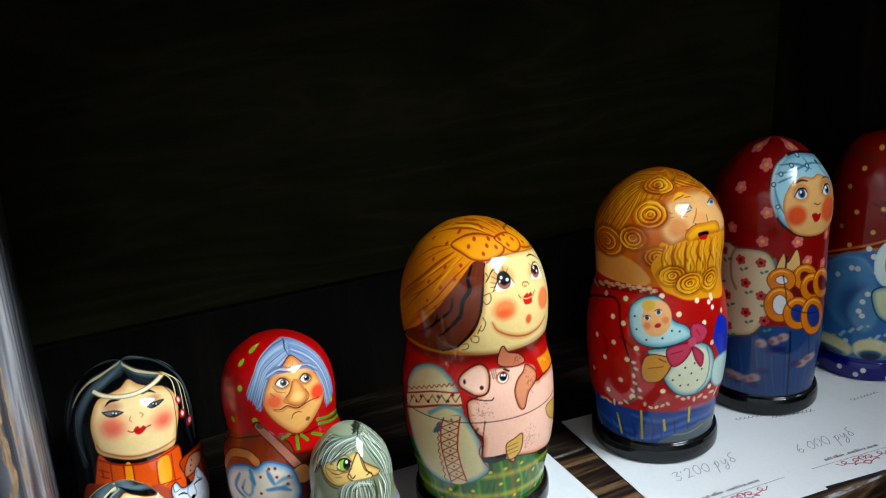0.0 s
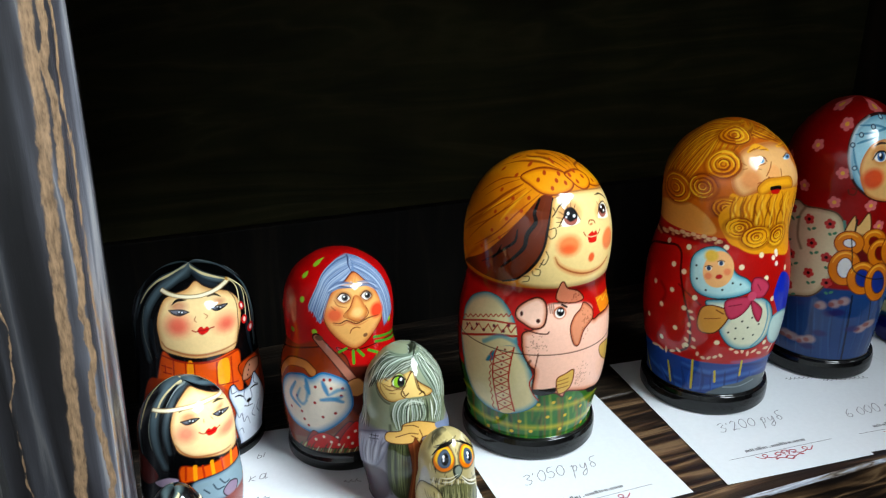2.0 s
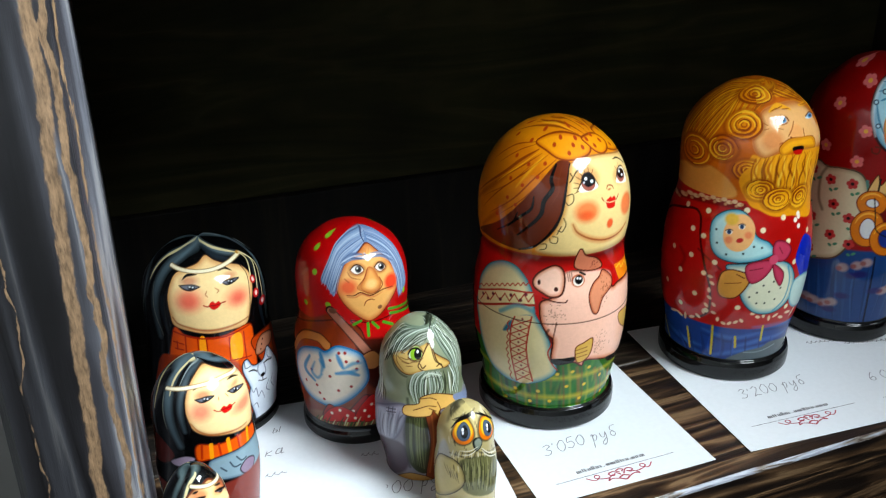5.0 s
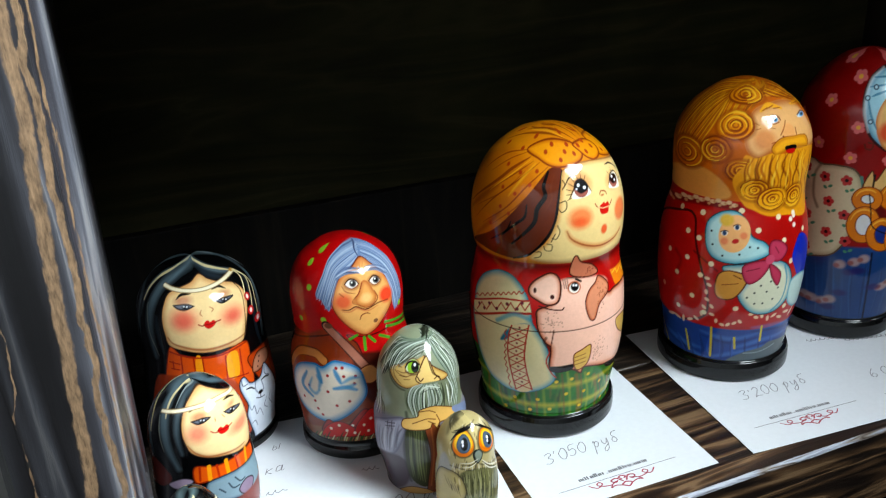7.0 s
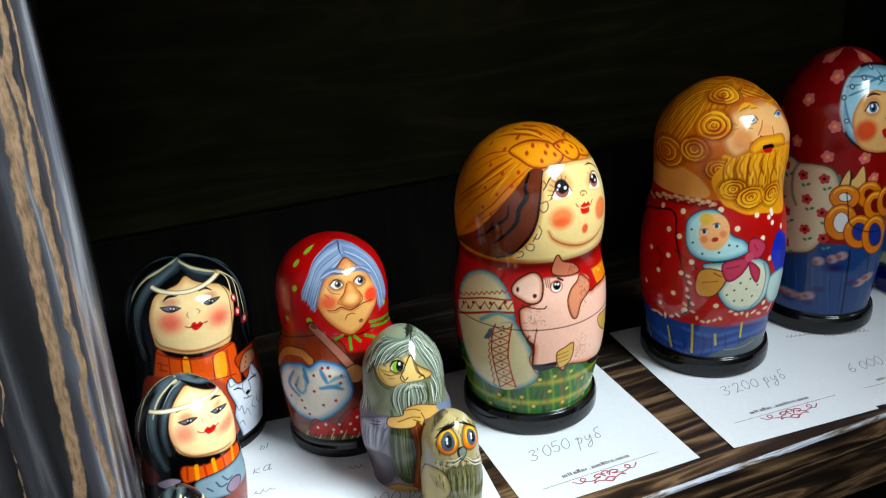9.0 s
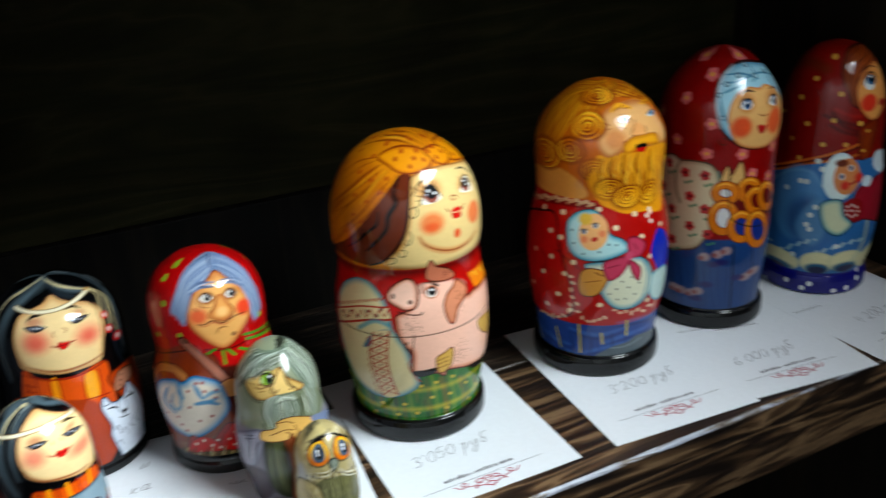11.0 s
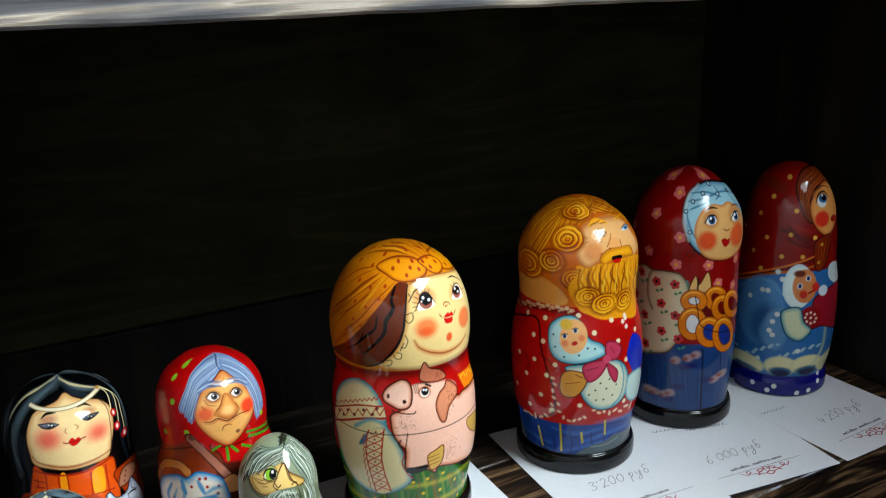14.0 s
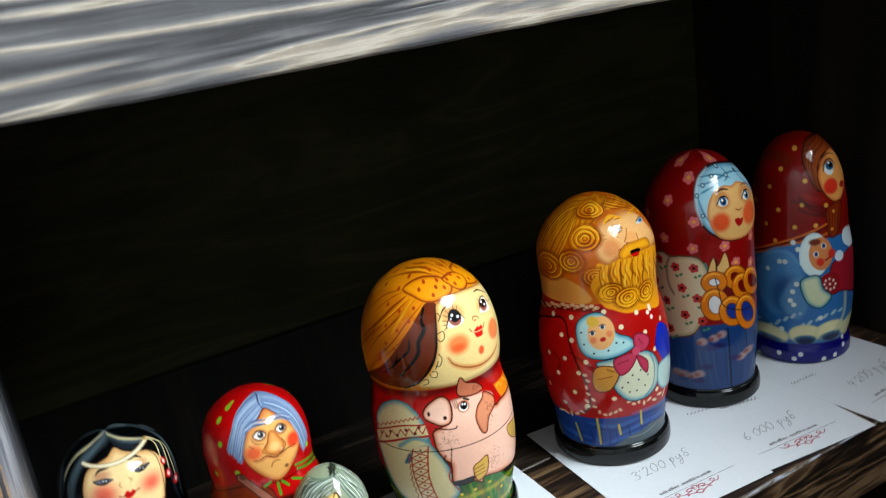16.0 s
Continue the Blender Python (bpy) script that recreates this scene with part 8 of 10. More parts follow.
    p.line([(35.3, 31.6), (33.2, 27.2), (37.4, 21.3)], (84, 96, 120), 0.58, alpha=0.8, taper=0.5)
    p.line([(18.8, 0.9), (23.6, 1.3)], (84, 96, 120), 0.58, alpha=0.8, taper=0.5)
    p.patch([(30.2, 1.3), (49.8, 0.1), (53, 0), (41.9, 0.1), (31.7, 0)], (9, 9, 11), soft=1.16)
    p.band(-5, 8, (9, 9, 11))


def paint_bird_doll(p):
    p.band(-5, 300, (10, 12, 16))
    p.line([(-68.3, 105.0), (-54.1, 103.2), (-46.7, 98.5), (-36.6, 93.4), (-31.6, 84.6), (-29.0, 73.6)], (120, 138, 146), 2.39, alpha=0.6, soft=1.6, taper=0.5)
    p.line([(-68.7, 105.1), (-52.2, 104.1), (-41.4, 100.5), (-34.2, 95.5), (-31.2, 88.5)], (232, 216, 172), 1.49, alpha=0.95, taper=0.55)
    p.line([(-67.4, 106.7), (-26.8, 105.0), (-23.8, 99.7), (-21.0, 92.0), (-18.1, 83.5), (-14.4, 73.4)], (120, 138, 146), 4.52, alpha=0.75, soft=2.39, taper=0.5)
    p.line([(46.7, 107.0), (-21.5, 105.5), (-22.5, 101.7), (-21.0, 96.4)], (232, 216, 172), 1.24, alpha=0.85, taper=0.55)
    p.line([(-26.2, 96.6), (-23.4, 89.0), (-20.7, 81.5)], (190, 190, 174), 0.48, alpha=0.7, taper=0.7)
    p.line([(11.7, 106.4), (-9.8, 104.1), (-13.0, 98.1), (-13.0, 90.6), (-11.0, 81.3)], (110, 126, 134), 2.66, alpha=0.6, soft=1.86, taper=0.6)
    p.line([(13.9, 106.8), (-12.6, 105.2), (-15.7, 100.4)], (170, 178, 176), 0.53, alpha=0.8, taper=0.8)
    p.line([(70.7, 105.7), (52.3, 102.0), (42.7, 97.7), (38.9, 90.7), (33.9, 82.4), (34.7, 68.9)], (120, 138, 146), 2.39, alpha=0.65, soft=1.6, taper=0.6)
    p.line([(74.8, 106.4), (29.5, 105.6), (42.7, 100.6), (41.0, 96.7)], (120, 138, 146), 2.66, alpha=0.7, soft=1.33, taper=0.6)
    p.line([(-72.9, 106.5), (-131.6, 106.2), (-121.1, 103.6), (-107.6, 97.3)], (232, 216, 172), 1.15, alpha=0.9, taper=0.55)
    p.line([(41.8, 94.7), (36.9, 90.3), (34.9, 83.2)], (232, 216, 172), 0.82, alpha=0.8, taper=0.55)
    p.patch([(10.4, 105.9), (-3.8, 104.0), (-9.1, 100.1), (-10.5, 94.6), (-9.6, 88.1), (-6.6, 81.9), (-0.4, 78.3), (9.5, 75.4), (19.8, 72.9), (31.3, 72.8), (33.3, 82.4), (38.2, 90.1), (42.1, 94.3), (26.0, 101.6), (18.4, 104.5)], (244, 218, 170), edge=(60, 34, 22), width=0.43, rim=(216, 162, 106), rim_width=2.66)
    p.spot(-2.1, 90.3, 5.25, 3.80, (236, 116, 96), soft=4.52, alpha=0.7)
    p.spot(22.7, 85.4, 8.20, 2.90, (236, 116, 96), soft=3.19, alpha=0.7)
    p.spot(0.2, 96.7, 4.50, 1.60, (196, 128, 92), soft=1.6, alpha=0.7)
    p.spot(23.3, 95.2, 4.90, 1.00, (196, 128, 92), soft=1.6, alpha=0.7)
    p.patch([(-4.7, 95.4), (-1.4, 95.6), (2.6, 95.8), (6.5, 95.4), (2.3, 94.3), (-1.5, 94.1)], (120, 122, 134), soft=0.21)
    p.spot(1.6, 94.9, 1.95, 0.75, (16, 18, 30))
    p.spot(0.7, 95.3, 0.40, 0.30, (244, 246, 250))
    p.spot(2.4, 94.9, 0.40, 0.30, (244, 246, 250))
    p.line([(-4.7, 95.4), (-1.5, 94.1), (2.3, 94.3), (6.4, 95.2)], (20, 12, 14), 0.69, taper=0.4)
    p.line([(-4.7, 95.4), (-1.4, 95.6), (2.6, 95.8), (6.5, 95.4)], (40, 22, 20), 0.53, taper=0.35)
    p.patch([(15.4, 94.6), (19.8, 94.3), (24.5, 93.4), (31.2, 91.2), (23.0, 92.1), (18.4, 92.7)], (120, 122, 134), soft=0.21)
    p.spot(21.7, 93.1, 2.50, 0.60, (16, 18, 30))
    p.spot(20.8, 93.8, 0.45, 0.30, (244, 246, 250))
    p.spot(22.8, 92.7, 0.50, 0.30, (244, 246, 250))
    p.line([(15.4, 94.6), (18.4, 92.7), (23.0, 92.1), (30.8, 91.1)], (20, 12, 14), 0.69, taper=0.4)
    p.line([(15.4, 94.6), (19.8, 94.3), (24.5, 93.4), (31.2, 91.2)], (40, 22, 20), 0.53, taper=0.35)
    p.line([(-5.6, 98.9), (-1.4, 100.2), (4.5, 100.4)], (22, 16, 14), 0.96, taper=0.8)
    p.line([(19.7, 98.3), (26.2, 97.6), (32.1, 95.4)], (22, 16, 14), 0.96, taper=0.8)
    p.line([(8.8, 94.4), (8.3, 92.9)], (190, 120, 80), 0.53, taper=0.5, alpha=0.8)
    p.line([(13.4, 94.3), (14.5, 92.6)], (190, 120, 80), 0.53, taper=0.5, alpha=0.8)
    p.line([(4.4, 89.7), (6.5, 88.5), (10.9, 88.1), (17.0, 88.7)], (176, 30, 26), 0.48)
    p.patch([(8.0, 89.2), (10.0, 90.0), (11.3, 89.2), (13.4, 89.6), (14.7, 88.4), (13.3, 86.9), (9.7, 86.6), (8.2, 87.8)], (214, 34, 28))
    p.line([(7.6, 88.9), (10.7, 88.4), (14.6, 88.2)], (120, 14, 16), 0.32)
    p.line([(-7.8, 85.4), (-4.8, 81.7), (0.2, 78.7), (7.3, 77.1), (15.9, 75.5), (22.7, 74.8)], (170, 96, 50), 0.9, alpha=0.85, soft=0.8, taper=0.5)
    p.line([(-7.2, 103.3), (-10.8, 98.1), (-10.6, 91.8), (-7.9, 84.0)], (20, 14, 12), 0.4)
    p.line([(38.7, 93.0), (36.1, 85.7), (32.5, 75.3)], (20, 14, 12), 0.4)
    p.line([(-25.7, 98.4), (-14.3, 99.4), (-1.0, 100.2), (17.7, 100.0), (30.1, 98.3), (40.6, 96.4)], (150, 120, 70), 1.6)
    p.line([(-25.7, 98.4), (-14.3, 99.4), (-1.0, 100.2), (17.7, 100.0), (30.1, 98.3), (40.6, 96.4)], (244, 234, 208), 1.06)
    p.patch([(-6.1, 74.1), (3.9, 72.3), (19.1, 71.9), (29.8, 69.7), (26.6, 62.7), (8.9, 65.2), (-0.3, 65.8), (-6.8, 66.2)], (228, 108, 20), edge=(150, 50, 10), width=0.63)
    p.line([(-4, 73.7), (-4.7, 66.8)], (190, 60, 14), 0.95)
    p.line([(0.3, 73.1), (-0.1, 66.4)], (244, 170, 30), 1.9)
    p.line([(4, 72.6), (4.3, 66.1)], (190, 60, 14), 0.95)
    p.line([(8.9, 73), (9.1, 65.8)], (244, 170, 30), 1.9)
    p.line([(14.5, 72.5), (14.6, 65.4)], (190, 60, 14), 0.95)
    p.line([(22.1, 71.9), (20.6, 64.5)], (244, 170, 30), 1.9)
    p.patch([(-1.1, 65.1), (14.6, 65.4), (37, 62.7), (37.3, 52.7), (33.2, 46.7), (13.8, 50.7), (2.1, 53.9), (-1.7, 56.8)], (152, 172, 182), edge=(50, 60, 72), width=0.63, rim=(100, 120, 136), rim_width=1.9)
    p.line([(8, 61.1), (9.9, 57.6), (13.5, 57.2)], (60, 74, 90), 0.63)
    p.line([(11.8, 62.3), (14.4, 58.8), (17.5, 58.8)], (60, 74, 90), 0.63)
    p.line([(3.2, 60), (5.7, 57.2)], (60, 74, 90), 0.63)
    p.patch([(12.8, 55.1), (17.9, 57.7), (23.4, 54.8), (19.9, 50.3), (14.9, 51.2)], (160, 140, 160), edge=(60, 50, 60), width=0.63)
    p.line([(32, 53.9), (34.6, 46.8), (25.8, 44)], (190, 150, 60), 1.26)
    p.band(-5, 51.2, (150, 70, 58), 1.5)
    p.patch([(-41.8, 70.4), (-29.6, 75.7), (-18.7, 68.6), (-24.7, 62.1), (-41, 60.4)], (120, 50, 40), soft=0.95)
    p.patch([(-20.6, 64.2), (-13, 68), (-8, 66.8), (-15.3, 62.7)], (190, 170, 190), soft=0.63)


def paint_small_doll(p):
    p.band(-5, 300, (10, 12, 16))
    p.line([(45.3, 79.5), (29.0, 77.6), (27.1, 73.0), (24.3, 69.7), (22.2, 65.3)], (120, 138, 146), 2.04, alpha=0.6, soft=1.28, taper=0.6)
    p.line([(-37.3, 79.2), (-28.3, 76.1), (-26.0, 70.2), (-23.5, 63.6)], (120, 138, 146), 1.79, alpha=0.6, soft=1.28, taper=0.6)
    p.line([(-40.0, 79.1), (-29.6, 76.4), (-26.4, 71.1), (-23.0, 64.2)], (232, 216, 172), 1.35, alpha=0.95, taper=0.55)
    p.line([(-39.5, 80.3), (-11.8, 78.3), (-13.0, 72.8), (-12.7, 68.1)], (120, 138, 140), 2.3, alpha=0.75, soft=1.28, taper=0.5)
    p.line([(22.6, 80.5), (0.7, 78.9), (-5.2, 75.4), (-8.0, 68.9)], (128, 146, 146), 1.53, alpha=0.7, soft=1.02, taper=0.5)
    p.line([(4.6, 79.4), (-4.4, 76.1), (-7.4, 68.9)], (232, 216, 172), 1.19, alpha=0.95, taper=0.55)
    p.line([(-42.3, 79.4), (-72.2, 79.6), (-65.3, 74.1), (-63.8, 70.0)], (232, 216, 172), 1.43, alpha=0.95, taper=0.55)
    p.line([(27.3, 70.4), (24.1, 68.3), (22.0, 66.0)], (232, 216, 172), 1.35, alpha=0.95, taper=0.55)
    p.patch([(-6.7, 70), (-1.8, 74.4), (4, 75.2), (12.2, 75.8), (18.1, 70.3), (23.4, 59.8), (23.1, 53.8), (15.4, 52.9), (3.9, 57.5), (-3.5, 63.1)], (242, 212, 160), edge=(120, 64, 34), width=0.78, rim=(214, 150, 100), rim_width=2.19)
    p.spot(-0.2, 66.1, 3.17, 3.29, (234, 124, 98), soft=2.75, alpha=0.75)
    p.spot(16, 59.4, 5.2, 3.29, (234, 124, 98), soft=2.0, alpha=0.75)
    p.spot(1.8, 72.1, 4.67, 1.97, (206, 128, 86), soft=1.56, alpha=0.75)
    p.patch([(-1.6, 71.1), (1.4, 71.3), (4.6, 71.2), (1.1, 70.3)], (206, 216, 228), soft=0.31)
    p.spot(1.3, 70.8, 1.11, 0.99, (22, 26, 40))
    p.spot(1, 71.1, 0.35, 0.33, (240, 244, 250))
    p.line([(-1.6, 71.1), (1.4, 71.3), (4.6, 71.2)], (10, 8, 10), 1.09, taper=0.35)
    p.line([(-1.6, 71.1), (1.1, 70.3), (4.6, 71.2)], (90, 50, 40), 0.39, alpha=0.8)
    p.spot(16.2, 70.3, 6.07, 1.97, (206, 128, 86), soft=1.56, alpha=0.75)
    p.patch([(11.3, 70.7), (15.2, 69.7), (19.7, 67.8), (14, 69)], (206, 216, 228), soft=0.31)
    p.spot(14.7, 69.4, 1.4, 0.99, (22, 26, 40))
    p.spot(14.4, 69.7, 0.4, 0.33, (240, 244, 250))
    p.line([(11.3, 70.7), (15.2, 69.7), (19.7, 67.8)], (10, 8, 10), 1.09, taper=0.35)
    p.line([(11.3, 70.7), (14, 69), (19.7, 67.8)], (90, 50, 40), 0.39, alpha=0.8)
    p.line([(-2, 73.5), (1.8, 74)], (20, 14, 12), 0.94, taper=0.8)
    p.line([(12.7, 72.6), (18.4, 70.8)], (20, 14, 12), 0.94, taper=0.8)
    p.line([(4.9, 65.8), (8, 64.5), (11, 64.3)], (150, 24, 22), 0.63)
    p.patch([(7.2, 65.9), (8.7, 66.1), (10.1, 64.3), (8.3, 63.8)], (204, 28, 26))
    p.spot(6.1, 68.8, 0.72, 0.66, (200, 130, 90), soft=0.47)
    p.spot(8.5, 68.4, 0.75, 0.66, (200, 130, 90), soft=0.47)
    p.line([(-2.5, 76.1), (8.2, 74.4), (21.6, 72.5), (30.6, 71.2)], (120, 96, 60), 1.72)
    p.line([(-2.5, 76.1), (8.2, 74.4), (21.6, 72.5), (30.6, 71.2)], (238, 228, 200), 1.09)
    p.patch([(-5.4, 59.4), (3.6, 55.1), (21.3, 47.4), (22.8, 39.9), (2.8, 49.4), (-6.3, 53.5)], (228, 108, 20), edge=(150, 50, 10), width=0.63)
    p.line([(-2.8, 58.2), (-3.4, 52.4)], (190, 60, 14), 0.94)
    p.line([(0.9, 56.3), (0.4, 50.7)], (244, 170, 30), 1.88)
    p.line([(5.8, 54.7), (5.4, 48.8)], (190, 60, 14), 0.94)
    p.line([(11.1, 53.1), (11.2, 47.4)], (244, 170, 30), 1.88)
    p.band(-5, 28, (150, 70, 58), 2.0)


def paint_old_man_doll(p):
    p.band(-5, 300, (150, 156, 132))
    p.band(-5, 51.2, (140, 136, 146), 3.0)
    p.strands([(-51.3, 72.6), (-39.1, 67.4), (-37, 55.9)], [(-53.4, 47.4), (-40.3, 47.8), (-31.4, 50.3)], [(90, 84, 60), (205, 206, 196), (60, 60, 44)], 16, 1.26, 4, 0.7)
    p.strands([(59.2, 90.6), (35.9, 92.3), (7.5, 92), (1.7, 90.7)], [(-46.9, 83.4), (-42.7, 77.5), (-35.4, 72.6), (-19, 81.9)], [(238, 244, 234), (44, 48, 34), (176, 188, 166), (16, 18, 12), (120, 130, 106)], 54, 1.38, 5, 1)
    p.strands([(59.2, 90.6), (31.7, 91.7), (10.3, 90.9), (3.9, 88.8)], [(30.9, 81.6), (29.9, 73.6), (25.5, 66), (14.4, 67.2)], [(238, 244, 234), (44, 48, 34), (176, 188, 166), (16, 18, 12), (120, 130, 106)], 54, 1.38, 6, 1)
    p.line([(61.3, 90.6), (27.3, 92.2), (0.4, 90.7)], (50, 54, 40), 0.75)
    p.patch([(45.5, 82.6), (40.5, 78.2), (34.2, 71.9), (37.1, 72.9), (47.7, 80.6)], (150, 110, 60), soft=1.01, alpha=0.8)
    p.patch([(-29.4, 77.9), (-21.1, 81.2), (-9.9, 83.5), (-3.1, 84.7), (1.9, 79.7), (12, 72.3), (4.1, 70.7), (-7.6, 71), (-16.4, 69.2), (-24, 71.9)], (214, 184, 118), edge=(90, 58, 22), width=0.5, rim=(170, 124, 64), rim_width=1.76)
    p.patch([(-22.4, 81.5), (-14.6, 86.5), (3.8, 88.6), (-0.3, 85.1), (-11.4, 82.7)], (150, 156, 136), soft=0.5)
    p.strands([(-21, 82.2), (-13.7, 83.4), (-2.2, 85.3)], [(-15.2, 86.1), (-6.9, 87.6), (3.7, 88.4)], [(216, 220, 208), (90, 92, 70)], 18, 0.75, 2, 0.8)
    p.comb([(55.4, 91.1), (93.2, 91.1), (108.1, 85.0), (117.8, 74.5)], [(3.7, 89.5), (-9.0, 88.0), (-17.7, 84.8), (-21.7, 80.3)], [(222, 230, 220), (84, 96, 80), (176, 190, 174), (44, 54, 42), (138, 152, 134)], 40, 0.76, 31, 0.9)
    p.comb([(52.9, 90.8), (39.9, 86.1), (34.8, 78.4), (26.7, 67.8), (19.1, 56.0)], [(6.7, 89.2), (6.2, 84.0), (8.4, 77.8), (12.5, 70.3), (11.8, 59.0)], [(222, 230, 220), (84, 96, 80), (176, 190, 174), (44, 54, 42), (138, 152, 134)], 40, 0.76, 32, 0.9)
    p.comb([(3.0, 89.5), (-12.9, 88.1), (-24.2, 82.9)], [(-0.1, 86.2), (-9.4, 84.5), (-20.4, 81.6)], [(60, 66, 52), (206, 212, 200), (120, 130, 112), (30, 34, 26)], 16, 0.65, 33, 0.95)
    p.line([(55.4, 91.1), (18.5, 91.5), (3.0, 89.1)], (46, 52, 38), 0.55, taper=0.4)
    p.spot(-12.1, 79.9, 5.67, 3.82, (120, 84, 40), soft=1.01, alpha=0.8)
    p.spot(-12.1, 79.9, 4.83, 3.3, (214, 220, 190))
    p.spot(-11.8, 79.9, 4.17, 3.17, (150, 192, 50))
    p.spot(-10.5, 80, 2.69, 2.51, (12, 14, 10))
    p.spot(-10.6, 81, 0.85, 0.66, (250, 250, 250))
    p.line([(-17.4, 79.7), (-15.4, 81.9), (-10.9, 82.3), (-7.4, 80.9)], (40, 26, 12), 0.75)
    p.line([(-17.1, 78), (-13.3, 77), (-8.8, 77.6)], (120, 80, 36), 0.63)
    p.line([(-24.9, 77.7), (-21, 76.1), (-16.3, 75.3)], (120, 80, 36), 0.5, alpha=0.7)
    p.patch([(-9.2, 76.3), (-0.7, 83.9), (2.2, 76.1), (5.6, 71.5), (-0.5, 71.2), (-6.5, 71.5), (-10, 73.6)], (228, 198, 134), edge=(100, 64, 24), width=0.63)
    p.line([(-9, 75.2), (-7.5, 73), (-5.5, 74.2)], (100, 64, 24), 0.63)
    p.line([(1.8, 73), (4.5, 73.7), (6, 71.4)], (100, 64, 24), 0.63)
    p.line([(0, 83.6), (1.1, 76.4), (5.2, 73.1)], (70, 48, 24), 0.75, alpha=0.8)
    p.line([(-31.5, 78.3), (-25.7, 71.7), (-17, 67.9), (-2.4, 69.7), (13.2, 70.4)], (50, 36, 16), 1.13, alpha=0.6, soft=0.75, taper=0.4)
    p.patch([(-17.5, 66.6), (-13.8, 69.6), (-2.1, 71.9), (14.9, 68.6), (30.6, 59.7), (21, 50.1), (8.8, 54.2), (-0.7, 56.4), (-11.8, 52.9), (-16.5, 57.3)], (132, 138, 114), soft=0.5)
    p.strands([(-14.3, 68.1), (-2.3, 70.9), (14.6, 67.7)], [(-15.7, 57), (-3.6, 55.6), (17.8, 52)], [(226, 232, 218), (30, 34, 22), (156, 166, 140), (84, 92, 66)], 44, 1.26, 8, 1)
    p.patch([(-7.9, 67.5), (-3.8, 70.8), (4.2, 69), (2.8, 66.4), (-2.7, 67.2)], (196, 200, 182), soft=0.5, alpha=0.8)
    p.line([(-26.5, 79.1), (-24.7, 75.0), (-19.5, 71.1)], (120, 76, 34), 0.44, alpha=0.85, taper=0.5)
    p.line([(-23.1, 77.6), (-18.3, 77.1), (-14.5, 77.9)], (120, 76, 34), 0.44, alpha=0.85, taper=0.5)
    p.line([(-21.4, 75.6), (-16.6, 75.3), (-11.4, 76.9)], (120, 76, 34), 0.44, alpha=0.85, taper=0.5)
    p.line([(-18.1, 73.7), (-13.7, 74.0)], (120, 76, 34), 0.44, alpha=0.85, taper=0.5)
    p.line([(-24.0, 80.0), (-20.1, 79.5)], (120, 76, 34), 0.44, alpha=0.85, taper=0.5)
    p.line([(-13.7, 76.3), (-9.2, 76.8), (-6.8, 78.3)], (120, 76, 34), 0.44, alpha=0.85, taper=0.5)
    p.comb([(-6.8, 71.5), (-13.1, 69.2), (-15.5, 61.8), (-13.2, 53.2)], [(-4.7, 70.6), (-6.5, 65.7), (-6.9, 59.7), (-6.5, 54.9)], [(222, 230, 220), (84, 96, 80), (176, 190, 174), (44, 54, 42), (138, 152, 134)], 14, 0.88, 34, 0.9)
    p.comb([(-4.1, 70.5), (-3.8, 65.3), (-3.5, 59.9), (-4.5, 54.6)], [(2.6, 70.4), (5.9, 64.8), (6.2, 58.5), (1.1, 54.1)], [(222, 230, 220), (84, 96, 80), (176, 190, 174), (44, 54, 42), (138, 152, 134)], 14, 0.88, 35, 0.9)
    p.comb([(10.6, 71.0), (14.3, 62.0), (12.1, 54.0)], [(20.5, 69.3), (22.5, 57.7), (17.2, 51.6)], [(222, 230, 220), (84, 96, 80), (176, 190, 174), (44, 54, 42), (138, 152, 134)], 10, 0.76, 36, 0.9)
    p.line([(-8.4, 67.2), (-3.4, 69.8), (4.5, 67.3)], (206, 212, 198), 0.88, taper=0.6)
    p.line([(-7.8, 65.8), (-2.9, 67.8), (3.5, 65.9)], (50, 56, 42), 0.47, alpha=0.7, taper=0.5)
    p.patch([(-43.4, 42.1), (-29.3, 49.2), (-18.6, 51.6), (-17.1, 44.1), (-24.9, 28.3), (-43, 21.6), (-47.2, 29.5)], (168, 168, 182), soft=1.01, rim=(96, 94, 112), rim_width=2.51)
    p.line([(-38.6, 42.7), (-40.6, 33.7), (-38.1, 26.3)], (214, 214, 224), 1.01, alpha=0.6, taper=0.7, soft=0.75)
    p.line([(-34.9, 42.7), (-36.8, 34.2), (-36, 25.4)], (96, 94, 112), 1.01, alpha=0.6, taper=0.7, soft=0.75)
    p.line([(-32, 42.1), (-33.9, 34), (-33, 29.2)], (60, 56, 70), 1.01, alpha=0.6, taper=0.7, soft=0.75)
    p.line([(-29.7, 46.7), (-31.6, 33.4), (-31.4, 27.9)], (214, 214, 224), 1.01, alpha=0.6, taper=0.7, soft=0.75)
    p.line([(-27.2, 45.8), (-28.8, 39.7), (-29.4, 30.9)], (96, 94, 112), 1.01, alpha=0.6, taper=0.7, soft=0.75)
    p.line([(-24.9, 44.7), (-26.9, 38.8), (-28, 29.5)], (60, 56, 70), 1.01, alpha=0.6, taper=0.7, soft=0.75)
    p.line([(-23.3, 48.4), (-25.2, 37.6), (-26.3, 32.2)], (214, 214, 224), 1.01, alpha=0.6, taper=0.7, soft=0.75)
    p.line([(-21.1, 47.3), (-23.6, 36.5), (-25.1, 30.6)], (96, 94, 112), 1.01, alpha=0.6, taper=0.7, soft=0.75)
    p.line([(-19.1, 45.9), (-21.6, 42), (-23.5, 33.1)], (60, 56, 70), 1.01, alpha=0.6, taper=0.7, soft=0.75)
